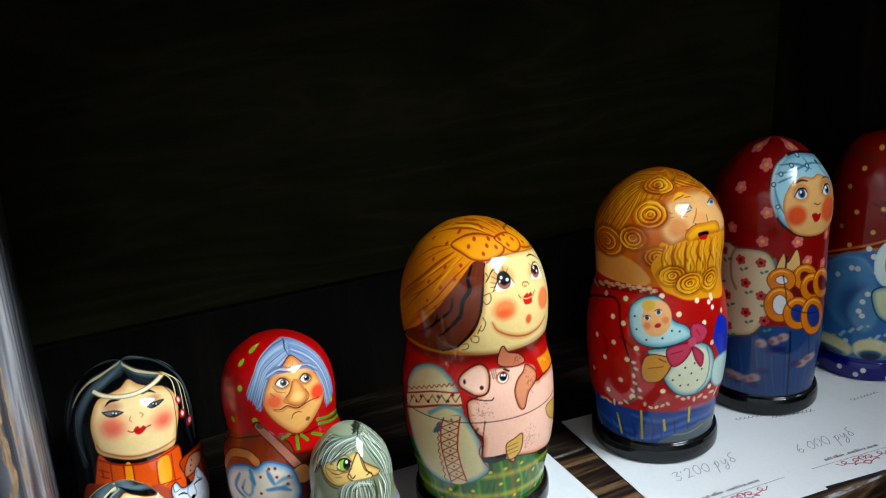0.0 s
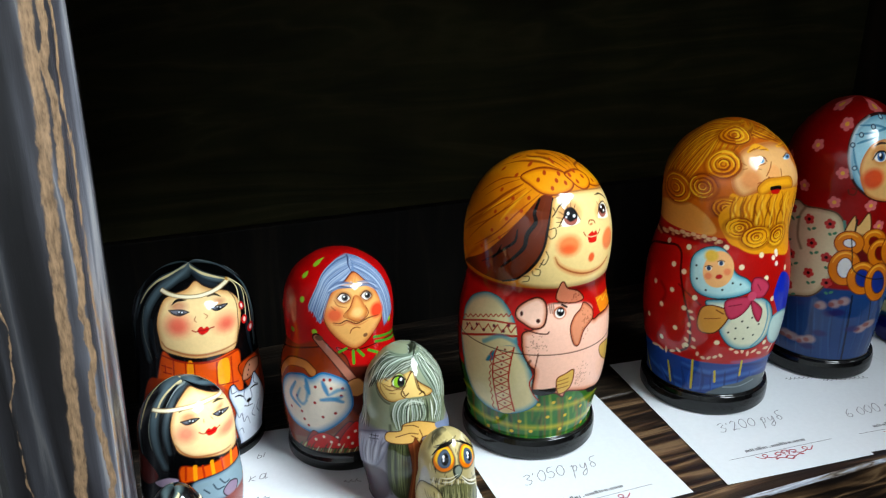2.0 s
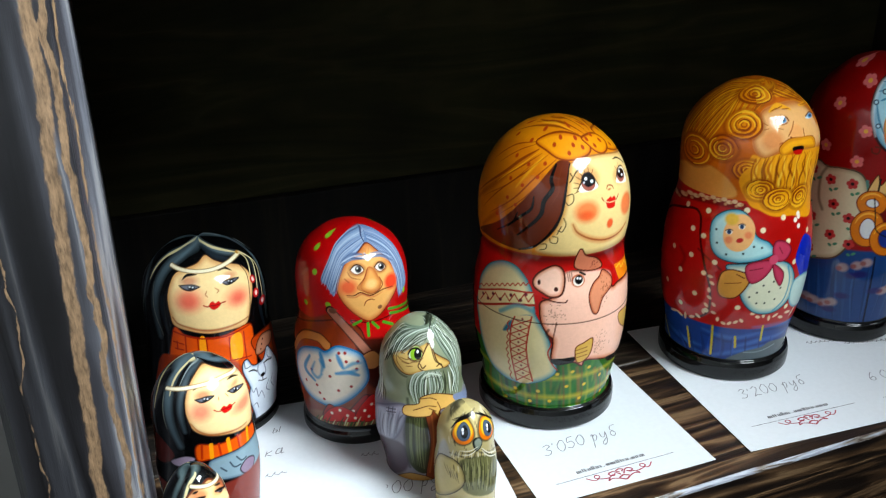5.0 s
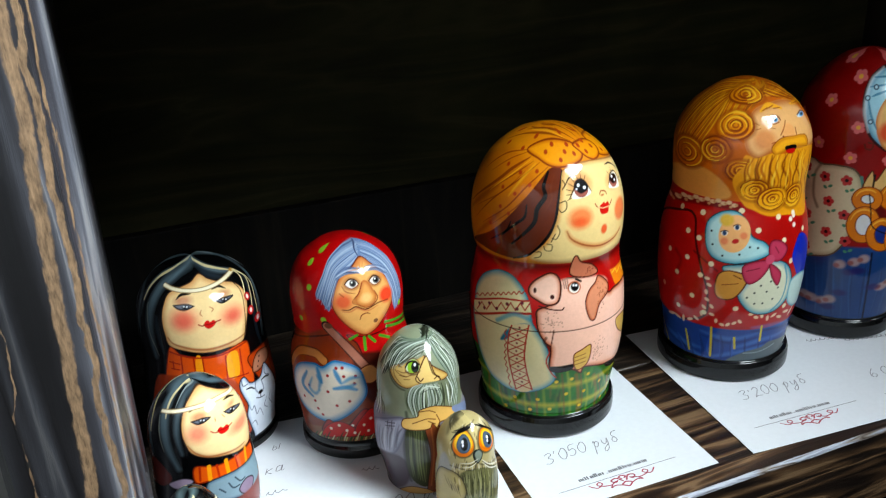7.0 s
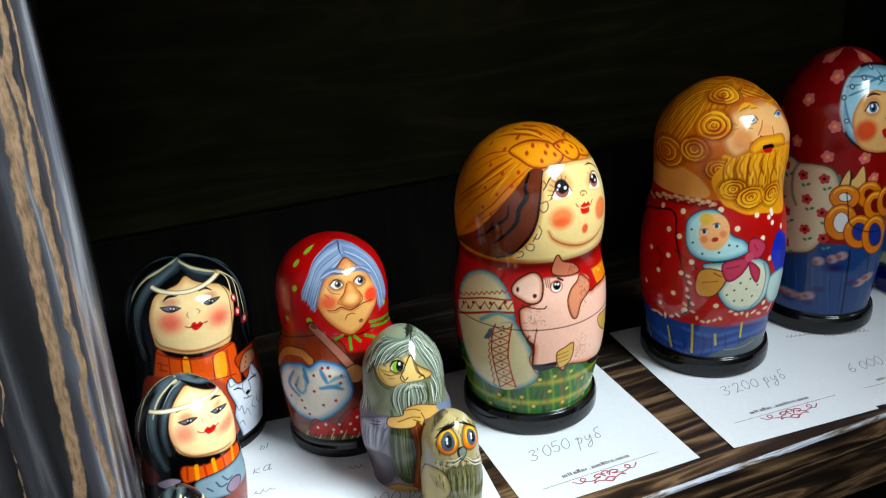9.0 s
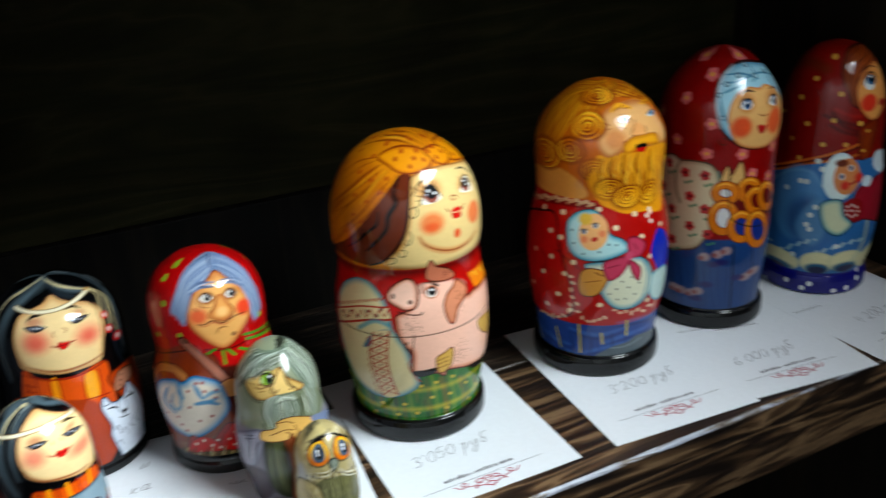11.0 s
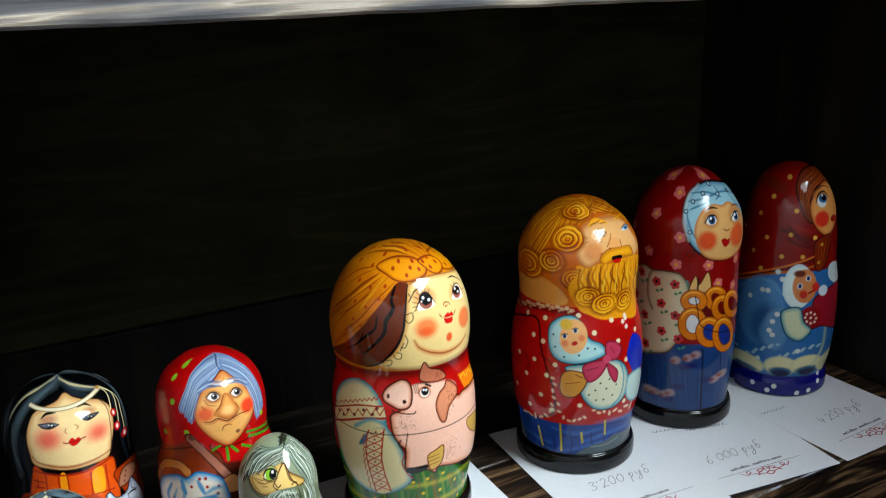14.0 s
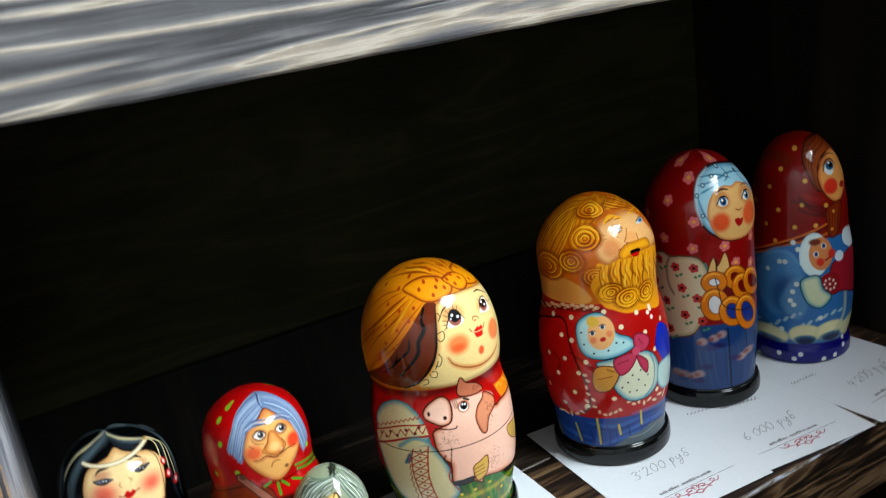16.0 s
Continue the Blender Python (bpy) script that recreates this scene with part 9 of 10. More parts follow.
    p.line([(-30.3, 46.5), (-24, 47.7)], (70, 66, 76), 0.38)
    p.line([(-30.4, 44.5), (-23.6, 46.2)], (70, 66, 76), 0.38)
    p.line([(-28.9, 47.8), (-28.7, 43.2)], (70, 66, 76), 0.38)
    p.line([(-26, 48.4), (-25.8, 43.8)], (70, 66, 76), 0.38)
    p.patch([(-44.2, 21.3), (-24.9, 28.3), (-17.2, 24), (-17.7, 11.7), (-26.4, 2.4), (-48.8, 0.1)], (78, 58, 72), soft=1.76, alpha=0.9)
    p.line([(-17.1, 54.9), (-16.3, 46.7), (-18.2, 32.9), (-17, 10)], (26, 22, 18), 2.01, alpha=0.6, soft=1.26, taper=0.3)
    p.patch([(-16.4, 46), (-6.8, 47.7), (-5.2, 31.3), (-3.9, 12.6), (-7.6, 5.6), (-16.4, 12.2), (-17.9, 30)], (66, 72, 40), soft=0.63)
    p.strands([(-15.2, 44.3), (-7.2, 46.6)], [(-15.2, 13.8), (-6.3, 8.2)], [(160, 166, 120), (44, 48, 28)], 20, 1.01, 3, 0.7)
    p.patch([(-6.6, 48.5), (1, 47.3), (1.7, 36.6), (-0.4, 1.6), (-6.6, 0.7), (-4.3, 29.7)], (142, 78, 42), edge=(60, 28, 14), width=0.5)
    p.line([(-3.3, 46), (-2.6, 30.7), (-4, 6)], (186, 120, 76), 0.88, alpha=0.6)
    p.patch([(-18.8, 50.8), (-10.5, 52.6), (-8.7, 56.3), (0.8, 57.3), (14.2, 51.4), (12.8, 47.7), (2.4, 47.9), (0.5, 44.8), (-2.2, 48.1), (-4.8, 45.7), (-18.3, 46.2)], (218, 180, 110), edge=(100, 60, 22), width=0.5)
    p.line([(-9.7, 55.3), (-3.6, 55.4), (0.4, 53.6)], (110, 66, 26), 0.5)
    p.line([(-13.3, 49), (-5.4, 51), (-0.2, 50)], (110, 66, 26), 0.5)
    p.line([(0.9, 52.2), (2.2, 48.2), (0.3, 45.7)], (110, 66, 26), 0.5)
    p.line([(-4.3, 49.6), (-0.6, 47.7)], (110, 66, 26), 0.5)
    p.patch([(14.1, 52.5), (33.6, 44.9), (23.7, 43.3), (13.6, 48.8)], (130, 140, 166), soft=0.5)
    p.patch([(-25.5, 1.8), (-17.1, 5.5), (-8, 4), (-1, 0.3), (0.1, 0.1), (-25.8, 0)], (186, 148, 88), edge=(90, 56, 24), width=0.5)


def paint_owl_doll(p):
    p.band(-5, 300, (192, 178, 134))
    p.strands([(-40.7, 59.1), (40.2, 59.4), (33.5, 56.4)], [(-20.6, 55.5), (1.2, 59.1), (24, 50.6)], [(96, 90, 70), (150, 140, 106), (60, 56, 44)], 30, 0.97, 3, 0.7)
    p.patch([(-26.9, 33.3), (-20.5, 44.7), (-15.9, 38.3), (-16.3, 26.7), (-24.1, 21.5)], (170, 170, 170), soft=1.69, alpha=0.7)
    p.spot(-7.3, 54.1, 12.25, 11.42, (206, 190, 140), soft=3.63, alpha=0.8)
    p.line([(-39.2, 57.6), (-32.4, 57.4)], (70, 64, 50), 0.6, alpha=0.6, taper=0.5)
    p.line([(-9.1, 58.3), (-9.5, 57.1)], (232, 224, 196), 0.6, alpha=0.6, taper=0.5)
    p.line([(1.6, 54.8), (0.7, 53.5)], (110, 100, 74), 0.6, alpha=0.6, taper=0.5)
    p.line([(8.2, 49.3), (8, 47.5)], (70, 64, 50), 0.6, alpha=0.6, taper=0.5)
    p.line([(-14.1, 48), (-14.7, 46)], (232, 224, 196), 0.6, alpha=0.6, taper=0.5)
    p.line([(-7, 44.2), (-7.4, 42.1)], (110, 100, 74), 0.6, alpha=0.6, taper=0.5)
    p.line([(-0.4, 38.3), (-0.4, 36)], (70, 64, 50), 0.6, alpha=0.6, taper=0.5)
    p.line([(26.4, 51.3), (24, 50)], (232, 224, 196), 0.6, alpha=0.6, taper=0.5)
    p.line([(-14.8, 55.8), (-14.9, 54.4)], (110, 100, 74), 0.6, alpha=0.6, taper=0.5)
    p.line([(-4.6, 52.8), (-5.1, 51.4)], (70, 64, 50), 0.6, alpha=0.6, taper=0.5)
    p.line([(2.3, 48), (2.2, 46.1)], (232, 224, 196), 0.6, alpha=0.6, taper=0.5)
    p.line([(11.4, 39), (12.8, 36)], (110, 100, 74), 0.6, alpha=0.6, taper=0.5)
    p.line([(-10.9, 40.2), (-11.5, 38)], (70, 64, 50), 0.6, alpha=0.6, taper=0.5)
    p.line([(4, 58.9), (1.1, 57.9)], (232, 224, 196), 0.6, alpha=0.6, taper=0.5)
    p.line([(10.7, 54.3), (9, 53.1)], (110, 100, 74), 0.6, alpha=0.6, taper=0.5)
    p.line([(20.6, 44.9), (20, 43.3)], (70, 64, 50), 0.6, alpha=0.6, taper=0.5)
    p.line([(-9.1, 50.3), (-9.5, 48.6)], (232, 224, 196), 0.6, alpha=0.6, taper=0.5)
    p.line([(-2.3, 45.7), (-2.4, 43.7)], (110, 100, 74), 0.6, alpha=0.6, taper=0.5)
    p.line([(5.1, 38.4), (5.5, 36.1)], (70, 64, 50), 0.6, alpha=0.6, taper=0.5)
    p.line([(-29, 58.5), (-25.7, 57.5)], (232, 224, 196), 0.6, alpha=0.6, taper=0.5)
    p.line([(-7.1, 57.4), (-7.7, 56.1)], (110, 100, 74), 0.6, alpha=0.6, taper=0.5)
    p.line([(2.1, 53.5), (1.2, 52.2)], (70, 64, 50), 0.6, alpha=0.6, taper=0.5)
    p.line([(8.8, 47.4), (8.9, 45.4)], (232, 224, 196), 0.6, alpha=0.6, taper=0.5)
    p.line([(-13, 46.7), (-13.6, 44.7)], (110, 100, 74), 0.6, alpha=0.6, taper=0.5)
    p.line([(-6.2, 42.5), (-6.5, 40.4)], (70, 64, 50), 0.6, alpha=0.6, taper=0.5)
    p.line([(21.3, 57.5), (14.9, 57.2)], (232, 224, 196), 0.6, alpha=0.6, taper=0.5)
    p.line([(24.7, 50.2), (22.8, 48.8)], (110, 100, 74), 0.6, alpha=0.6, taper=0.5)
    p.line([(-12.8, 54.8), (-13, 53.5)], (70, 64, 50), 0.6, alpha=0.6, taper=0.5)
    p.line([(-3.8, 51.6), (-4.2, 50.1)], (232, 224, 196), 0.6, alpha=0.6, taper=0.5)
    p.line([(3, 46.2), (2.9, 44.3)], (110, 100, 74), 0.6, alpha=0.6, taper=0.5)
    p.line([(13.7, 35.9), (14.5, 33.2)], (70, 64, 50), 0.6, alpha=0.6, taper=0.5)
    p.line([(-10.1, 38.5), (-10.6, 36.3)], (232, 224, 196), 0.6, alpha=0.6, taper=0.5)
    p.line([(3.5, 58), (1.5, 56.9)], (110, 100, 74), 0.6, alpha=0.6, taper=0.5)
    p.line([(10.1, 53.1), (8.9, 51.7)], (70, 64, 50), 0.6, alpha=0.6, taper=0.5)
    p.line([(-16.6, 51.8), (-17, 50)], (232, 224, 196), 0.6, alpha=0.6, taper=0.5)
    p.line([(-8.2, 48.9), (-8.6, 47.1)], (110, 100, 74), 0.6, alpha=0.6, taper=0.5)
    p.line([(-1.5, 43.9), (-1.6, 41.8)], (70, 64, 50), 0.6, alpha=0.6, taper=0.5)
    p.line([(6.2, 36.1), (6.5, 33.9)], (232, 224, 196), 0.6, alpha=0.6, taper=0.5)
    p.line([(-22.6, 58.3), (-20.9, 57.1)], (110, 100, 74), 0.6, alpha=0.6, taper=0.5)
    p.line([(-5.7, 56.3), (-6.3, 55)], (70, 64, 50), 0.6, alpha=0.6, taper=0.5)
    p.line([(-25.5, 34.1), (-25.2, 29)], (60, 62, 64), 0.85, alpha=0.7, taper=0.5)
    p.line([(-24.5, 33.4), (-24.1, 28.5)], (214, 214, 210), 0.85, alpha=0.7, taper=0.5)
    p.line([(-23.6, 32.8), (-23.1, 27.8)], (60, 62, 64), 0.85, alpha=0.7, taper=0.5)
    p.line([(-22.8, 32), (-22.3, 27.1)], (214, 214, 210), 0.85, alpha=0.7, taper=0.5)
    p.line([(-22, 31.3), (-21.5, 26.3)], (60, 62, 64), 0.85, alpha=0.7, taper=0.5)
    p.line([(-21.3, 30.4), (-20.8, 25.4)], (214, 214, 210), 0.85, alpha=0.7, taper=0.5)
    p.line([(-20.6, 29.6), (-20.1, 24.5)], (60, 62, 64), 0.85, alpha=0.7, taper=0.5)
    p.line([(-20, 28.7), (-19.5, 23.6)], (214, 214, 210), 0.85, alpha=0.7, taper=0.5)
    p.line([(-19.5, 27.8), (-18.9, 22.6)], (60, 62, 64), 0.85, alpha=0.7, taper=0.5)
    p.line([(-19, 26.8), (-18.3, 21.7)], (214, 214, 210), 0.85, alpha=0.7, taper=0.5)
    p.line([(-18.5, 25.9), (-17.8, 20.7)], (60, 62, 64), 0.85, alpha=0.7, taper=0.5)
    p.line([(-18.1, 24.8), (-17.3, 19.6)], (214, 214, 210), 0.85, alpha=0.7, taper=0.5)
    p.patch([(-10.6, 33.5), (-0.2, 36.8), (14.6, 31), (16.4, 15.9), (11.5, 9.4), (-7.5, 17.3)], (122, 120, 82), soft=0.97)
    p.strands([(-9.3, 34.2), (-0.2, 36.8), (14.4, 30.7)], [(-7.4, 18.7), (-0.4, 16.7), (11.5, 10.9)], [(60, 60, 36), (184, 180, 140), (90, 90, 58)], 46, 0.85, 5, 0.7)
    p.line([(-8.1, 34.9), (-7.9, 33)], (48, 48, 30), 0.48, alpha=0.6)
    p.line([(-3.2, 31), (-3.1, 29)], (48, 48, 30), 0.48, alpha=0.6)
    p.line([(1.6, 26), (1.7, 23.8)], (48, 48, 30), 0.48, alpha=0.6)
    p.line([(7.5, 19), (7.8, 16.6)], (48, 48, 30), 0.48, alpha=0.6)
    p.line([(-5.8, 19.9), (-5.6, 17.6)], (48, 48, 30), 0.48, alpha=0.6)
    p.line([(-0.2, 30.8), (-0.1, 28.8)], (48, 48, 30), 0.48, alpha=0.6)
    p.line([(5, 25), (5.1, 22.8)], (48, 48, 30), 0.48, alpha=0.6)
    p.line([(-7.6, 24.5), (-7.4, 22.4)], (48, 48, 30), 0.48, alpha=0.6)
    p.line([(-3, 20.1), (-2.8, 17.7)], (48, 48, 30), 0.48, alpha=0.6)
    p.line([(3, 30.3), (3.1, 28.2)], (48, 48, 30), 0.48, alpha=0.6)
    p.line([(9.2, 23.1), (9.4, 20.8)], (48, 48, 30), 0.48, alpha=0.6)
    p.line([(-4.8, 24.9), (-4.6, 22.7)], (48, 48, 30), 0.48, alpha=0.6)
    p.line([(-0.1, 19.8), (0.1, 17.4)], (48, 48, 30), 0.48, alpha=0.6)
    p.line([(6.7, 29.1), (6.7, 27)], (48, 48, 30), 0.48, alpha=0.6)
    p.line([(-6.6, 29.3), (-6.4, 27.3)], (48, 48, 30), 0.48, alpha=0.6)
    p.line([(-1.9, 24.8), (-1.8, 22.7)], (48, 48, 30), 0.48, alpha=0.6)
    p.line([(3.1, 19), (3.3, 16.7)], (48, 48, 30), 0.48, alpha=0.6)
    p.line([(11.5, 26.8), (11.6, 24.5)], (48, 48, 30), 0.48, alpha=0.6)
    p.line([(-3.7, 29.6), (-3.6, 27.5)], (48, 48, 30), 0.48, alpha=0.6)
    p.line([(1.1, 24.4), (1.2, 22.3)], (48, 48, 30), 0.48, alpha=0.6)
    p.line([(6.9, 17.5), (7.2, 15.1)], (48, 48, 30), 0.48, alpha=0.6)
    p.line([(-5.5, 33.7), (-5.4, 31.8)], (48, 48, 30), 0.48, alpha=0.6)
    p.line([(-0.8, 29.4), (-0.7, 27.3)], (48, 48, 30), 0.48, alpha=0.6)
    p.line([(4.4, 23.5), (4.5, 21.3)], (48, 48, 30), 0.48, alpha=0.6)
    p.line([(-8, 22.7), (-7.8, 20.6)], (48, 48, 30), 0.48, alpha=0.6)
    p.line([(-2.5, 33.8), (-2.4, 31.8)], (48, 48, 30), 0.48, alpha=0.6)
    p.line([(-22.2, 54.0), (-30.4, 59.1), (-67.6, 58.8), (-77.3, 54.5), (-81.0, 50.7)], (88, 80, 56), 3.19, alpha=0.55, soft=2.03, taper=0.5)
    p.spot(18.2, 56.5, 9.75, 0.40, (232, 224, 202), soft=2.61, alpha=0.85)
    p.comb([(-19.1, 54.7), (-13.1, 57.3)], [(-1.2, 58.1), (12.8, 58.5)], [(16, 14, 12), (60, 54, 40), (16, 14, 12)], 9, 0.52, 51, 0.9)
    p.comb([(17.1, 57.5), (15.2, 55.0)], [(22.6, 51.3), (20.3, 48.7)], [(16, 14, 12), (60, 54, 40)], 7, 0.52, 52, 0.9)
    p.spot(-8.2, 50.7, 7.79, 6.86, (90, 66, 30), soft=0.97, alpha=0.8)
    p.spot(-8.2, 50.7, 6.8, 5.96, (224, 132, 20))
    p.spot(-8.1, 51.6, 6.12, 4.47, (240, 196, 50), soft=0.97)
    p.spot(-7.9, 50.8, 4.49, 4.29, (76, 88, 104))
    p.spot(-7.9, 50.8, 4.08, 3.94, (96, 112, 130), soft=0.73)
    p.spot(-7.4, 50.9, 2.31, 2.87, (8, 8, 12))
    p.spot(-8.6, 51.9, 0.8, 0.77, (250, 250, 250))
    p.spot(-8.3, 50.5, 0.6, 0.77, (240, 240, 250))
    p.spot(9.4, 49.5, 8.54, 6.34, (90, 66, 30), soft=0.97, alpha=0.8)
    p.spot(9.4, 49.5, 7.08, 5.46, (224, 132, 20))
    p.spot(10.2, 50.3, 6.02, 4.09, (240, 196, 50), soft=0.97)
    p.spot(9.9, 49.5, 4.49, 3.93, (76, 88, 104))
    p.spot(9.9, 49.5, 4.08, 3.6, (96, 112, 130), soft=0.73)
    p.spot(10.7, 49.3, 2.41, 2.62, (8, 8, 12))
    p.spot(10, 50.9, 1, 0.77, (250, 250, 250))
    p.spot(9.1, 49.4, 0.75, 0.77, (240, 240, 250))
    p.line([(-16.9, 51.5), (-12.6, 56)], (18, 16, 14), 0.85, taper=0.6)
    p.line([(-16.1, 52.8), (-10.6, 57)], (18, 16, 14), 0.85, taper=0.6)
    p.line([(-14.9, 53.8), (-7.1, 57.8)], (18, 16, 14), 0.85, taper=0.6)
    p.line([(-13, 54.7), (-2.9, 58)], (18, 16, 14), 0.85, taper=0.6)
    p.line([(-10.3, 55.6), (1.4, 57.8)], (18, 16, 14), 0.85, taper=0.6)
    p.line([(5.8, 57.6), (13.7, 54.4)], (18, 16, 14), 0.85, taper=0.6)
    p.line([(10.2, 57.2), (15.3, 53)], (18, 16, 14), 0.85, taper=0.6)
    p.line([(13.5, 55.4), (19.2, 49.7)], (18, 16, 14), 0.85, taper=0.6)
    p.line([(15.7, 54.2), (22, 47.3)], (18, 16, 14), 0.85, taper=0.6)
    p.line([(-15.9, 38.3), (-11.8, 37.9), (-2.9, 36.4), (-0.1, 39.9), (3.5, 37.9), (20.9, 32.7)], (60, 54, 40), 0.85, alpha=0.6, soft=0.73)
    p.line([(-13.7, 40.3), (-15, 36.6)], (226, 220, 200), 0.6, alpha=0.7, taper=0.5)
    p.line([(-11.8, 40.4), (-12.9, 36.7)], (64, 58, 44), 0.6, alpha=0.7, taper=0.5)
    p.line([(-10, 40.4), (-10.9, 36.8)], (226, 220, 200), 0.6, alpha=0.7, taper=0.5)
    p.line([(-8.3, 40.3), (-9, 36.8)], (64, 58, 44), 0.6, alpha=0.7, taper=0.5)
    p.line([(-6.5, 40.1), (-7.1, 36.7)], (226, 220, 200), 0.6, alpha=0.7, taper=0.5)
    p.line([(-4.8, 40), (-5.2, 36.5)], (64, 58, 44), 0.6, alpha=0.7, taper=0.5)
    p.line([(-3, 39.8), (-3.2, 36.4)], (226, 220, 200), 0.6, alpha=0.7, taper=0.5)
    p.line([(-1.2, 39.6), (-1.2, 36.1)], (64, 58, 44), 0.6, alpha=0.7, taper=0.5)
    p.line([(0.7, 39.3), (0.8, 35.9)], (226, 220, 200), 0.6, alpha=0.7, taper=0.5)
    p.line([(2.7, 39), (3, 35.5)], (64, 58, 44), 0.6, alpha=0.7, taper=0.5)
    p.line([(4.9, 38.5), (5.4, 34.9)], (226, 220, 200), 0.6, alpha=0.7, taper=0.5)
    p.line([(7.6, 37.8), (8.2, 34.1)], (64, 58, 44), 0.6, alpha=0.7, taper=0.5)
    p.line([(10.8, 36.6), (11.4, 33)], (226, 220, 200), 0.6, alpha=0.7, taper=0.5)
    p.line([(15.5, 34.5), (16.2, 30.6)], (64, 58, 44), 0.6, alpha=0.7, taper=0.5)
    p.patch([(-2.7, 45.7), (-1.1, 47.7), (2.1, 47.4), (3.6, 44.6), (2.1, 41.2), (-0.4, 39.9), (-2, 42.3)], (40, 42, 38))
    p.patch([(-1.4, 45.7), (1.3, 47.1), (3.1, 44.7), (1.7, 41.7), (-0.1, 40.9)], (150, 158, 146), soft=0.73)
    p.patch([(-26.1, 31.2), (-16, 35.3), (-9.1, 31.6), (-7.1, 22.6), (-12.3, 15.4), (-31.7, 6.1)], (198, 182, 130), edge=(84, 76, 50), width=0.6, rim=(140, 128, 90), rim_width=2.18)
    p.line([(-19.6, 31.2), (-15.7, 25.5)], (110, 100, 66), 0.6, alpha=0.6, taper=0.6)
    p.line([(-17.3, 30.6), (-14.1, 24.7)], (110, 100, 66), 0.6, alpha=0.6, taper=0.6)
    p.line([(-15.3, 29.8), (-12.6, 23.8)], (110, 100, 66), 0.6, alpha=0.6, taper=0.6)
    p.line([(-13.4, 28.7), (-11.2, 22.7)], (110, 100, 66), 0.6, alpha=0.6, taper=0.6)
    p.line([(-11.7, 27.5), (-9.9, 21.4)], (110, 100, 66), 0.6, alpha=0.6, taper=0.6)
    p.line([(21.6, 34.2), (19.5, 25.2), (14, 17.7)], (70, 62, 46), 1.69, alpha=0.5, soft=0.97)
    p.line([(0.4, 42.5), (-4.3, 40.8), (-10.0, 40.9)], (236, 230, 214), 0.52, taper=0.6)
    p.line([(0.0, 41.3), (-3.7, 38.6), (-8.8, 38.2)], (236, 230, 214), 0.52, taper=0.6)
    p.line([(2.9, 41.0), (8.6, 35.8), (19.4, 30.9)], (236, 230, 214), 0.52, taper=0.6)
    p.line([(3.2, 39.4), (8.2, 34.0), (15.7, 30.3)], (236, 230, 214), 0.52, taper=0.6)
    p.line([(0.7, 41.7), (-3.7, 39.7), (-9.4, 39.6)], (30, 28, 22), 0.43, taper=0.6)
    p.line([(2.9, 40.3), (8.4, 34.8), (18.0, 30.0)], (30, 28, 22), 0.43, taper=0.6)
    p.line([(-16.1, 50.5), (-14.8, 47.7)], (58, 48, 34), 0.7, alpha=0.7, taper=0.6)
    p.line([(-13.2, 46.6), (-12.5, 43.2)], (58, 48, 34), 0.7, alpha=0.7, taper=0.6)
    p.line([(-11.4, 36.1), (-10.8, 32.7)], (58, 48, 34), 0.7, alpha=0.7, taper=0.6)
    p.line([(-13.3, 32.0), (-12.6, 28.7)], (58, 48, 34), 0.7, alpha=0.7, taper=0.6)
    p.line([(-15.1, 27.7), (-14.5, 24.1)], (58, 48, 34), 0.7, alpha=0.7, taper=0.6)
    p.line([(17.5, 40.4), (17.1, 37.6)], (58, 48, 34), 0.7, alpha=0.7, taper=0.6)
    p.line([(16.4, 26.5), (17.9, 21.6)], (58, 48, 34), 0.7, alpha=0.7, taper=0.6)
    p.line([(16.6, 22.7), (17.9, 18.5)], (58, 48, 34), 0.7, alpha=0.7, taper=0.6)
    p.line([(-11.3, 28.6), (-10.8, 25.0)], (58, 48, 34), 0.7, alpha=0.7, taper=0.6)
    p.line([(-8.9, 33.8), (-8.3, 30.5)], (58, 48, 34), 0.7, alpha=0.7, taper=0.6)
    p.line([(-17.1, 47.4), (-16.0, 44.0)], (226, 214, 182), 0.81, alpha=0.7, taper=0.6)
    p.line([(-14.0, 39.1), (-13.4, 35.1)], (226, 214, 182), 0.81, alpha=0.7, taper=0.6)
    p.line([(-10.8, 31.8), (-10.1, 28.2)], (226, 214, 182), 0.81, alpha=0.7, taper=0.6)
    p.line([(19.7, 30.7), (18.8, 27.5)], (226, 214, 182), 0.81, alpha=0.7, taper=0.6)
    p.line([(17.2, 16.0), (16.4, 13.8)], (226, 214, 182), 0.81, alpha=0.7, taper=0.6)


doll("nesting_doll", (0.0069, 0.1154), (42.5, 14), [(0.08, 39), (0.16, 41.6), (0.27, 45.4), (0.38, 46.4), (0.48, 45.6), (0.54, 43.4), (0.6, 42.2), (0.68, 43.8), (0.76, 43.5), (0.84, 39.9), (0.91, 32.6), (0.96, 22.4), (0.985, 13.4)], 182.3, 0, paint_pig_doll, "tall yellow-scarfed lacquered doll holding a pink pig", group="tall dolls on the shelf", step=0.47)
doll("nesting_doll", (0.1450, 0.1163), (43, 14), [(0.08, 39.6), (0.16, 41.5), (0.27, 45.2), (0.38, 46.6), (0.48, 46), (0.56, 43.6), (0.62, 40.9), (0.68, 40.4), (0.76, 41.3), (0.84, 39.8), (0.91, 32.5), (0.96, 21.6), (0.985, 13)], 190.6, 0, paint_beard_doll, "tall golden-bearded lacquered doll holding a swaddled bundle", step=0.5, group="tall dolls on the shelf")
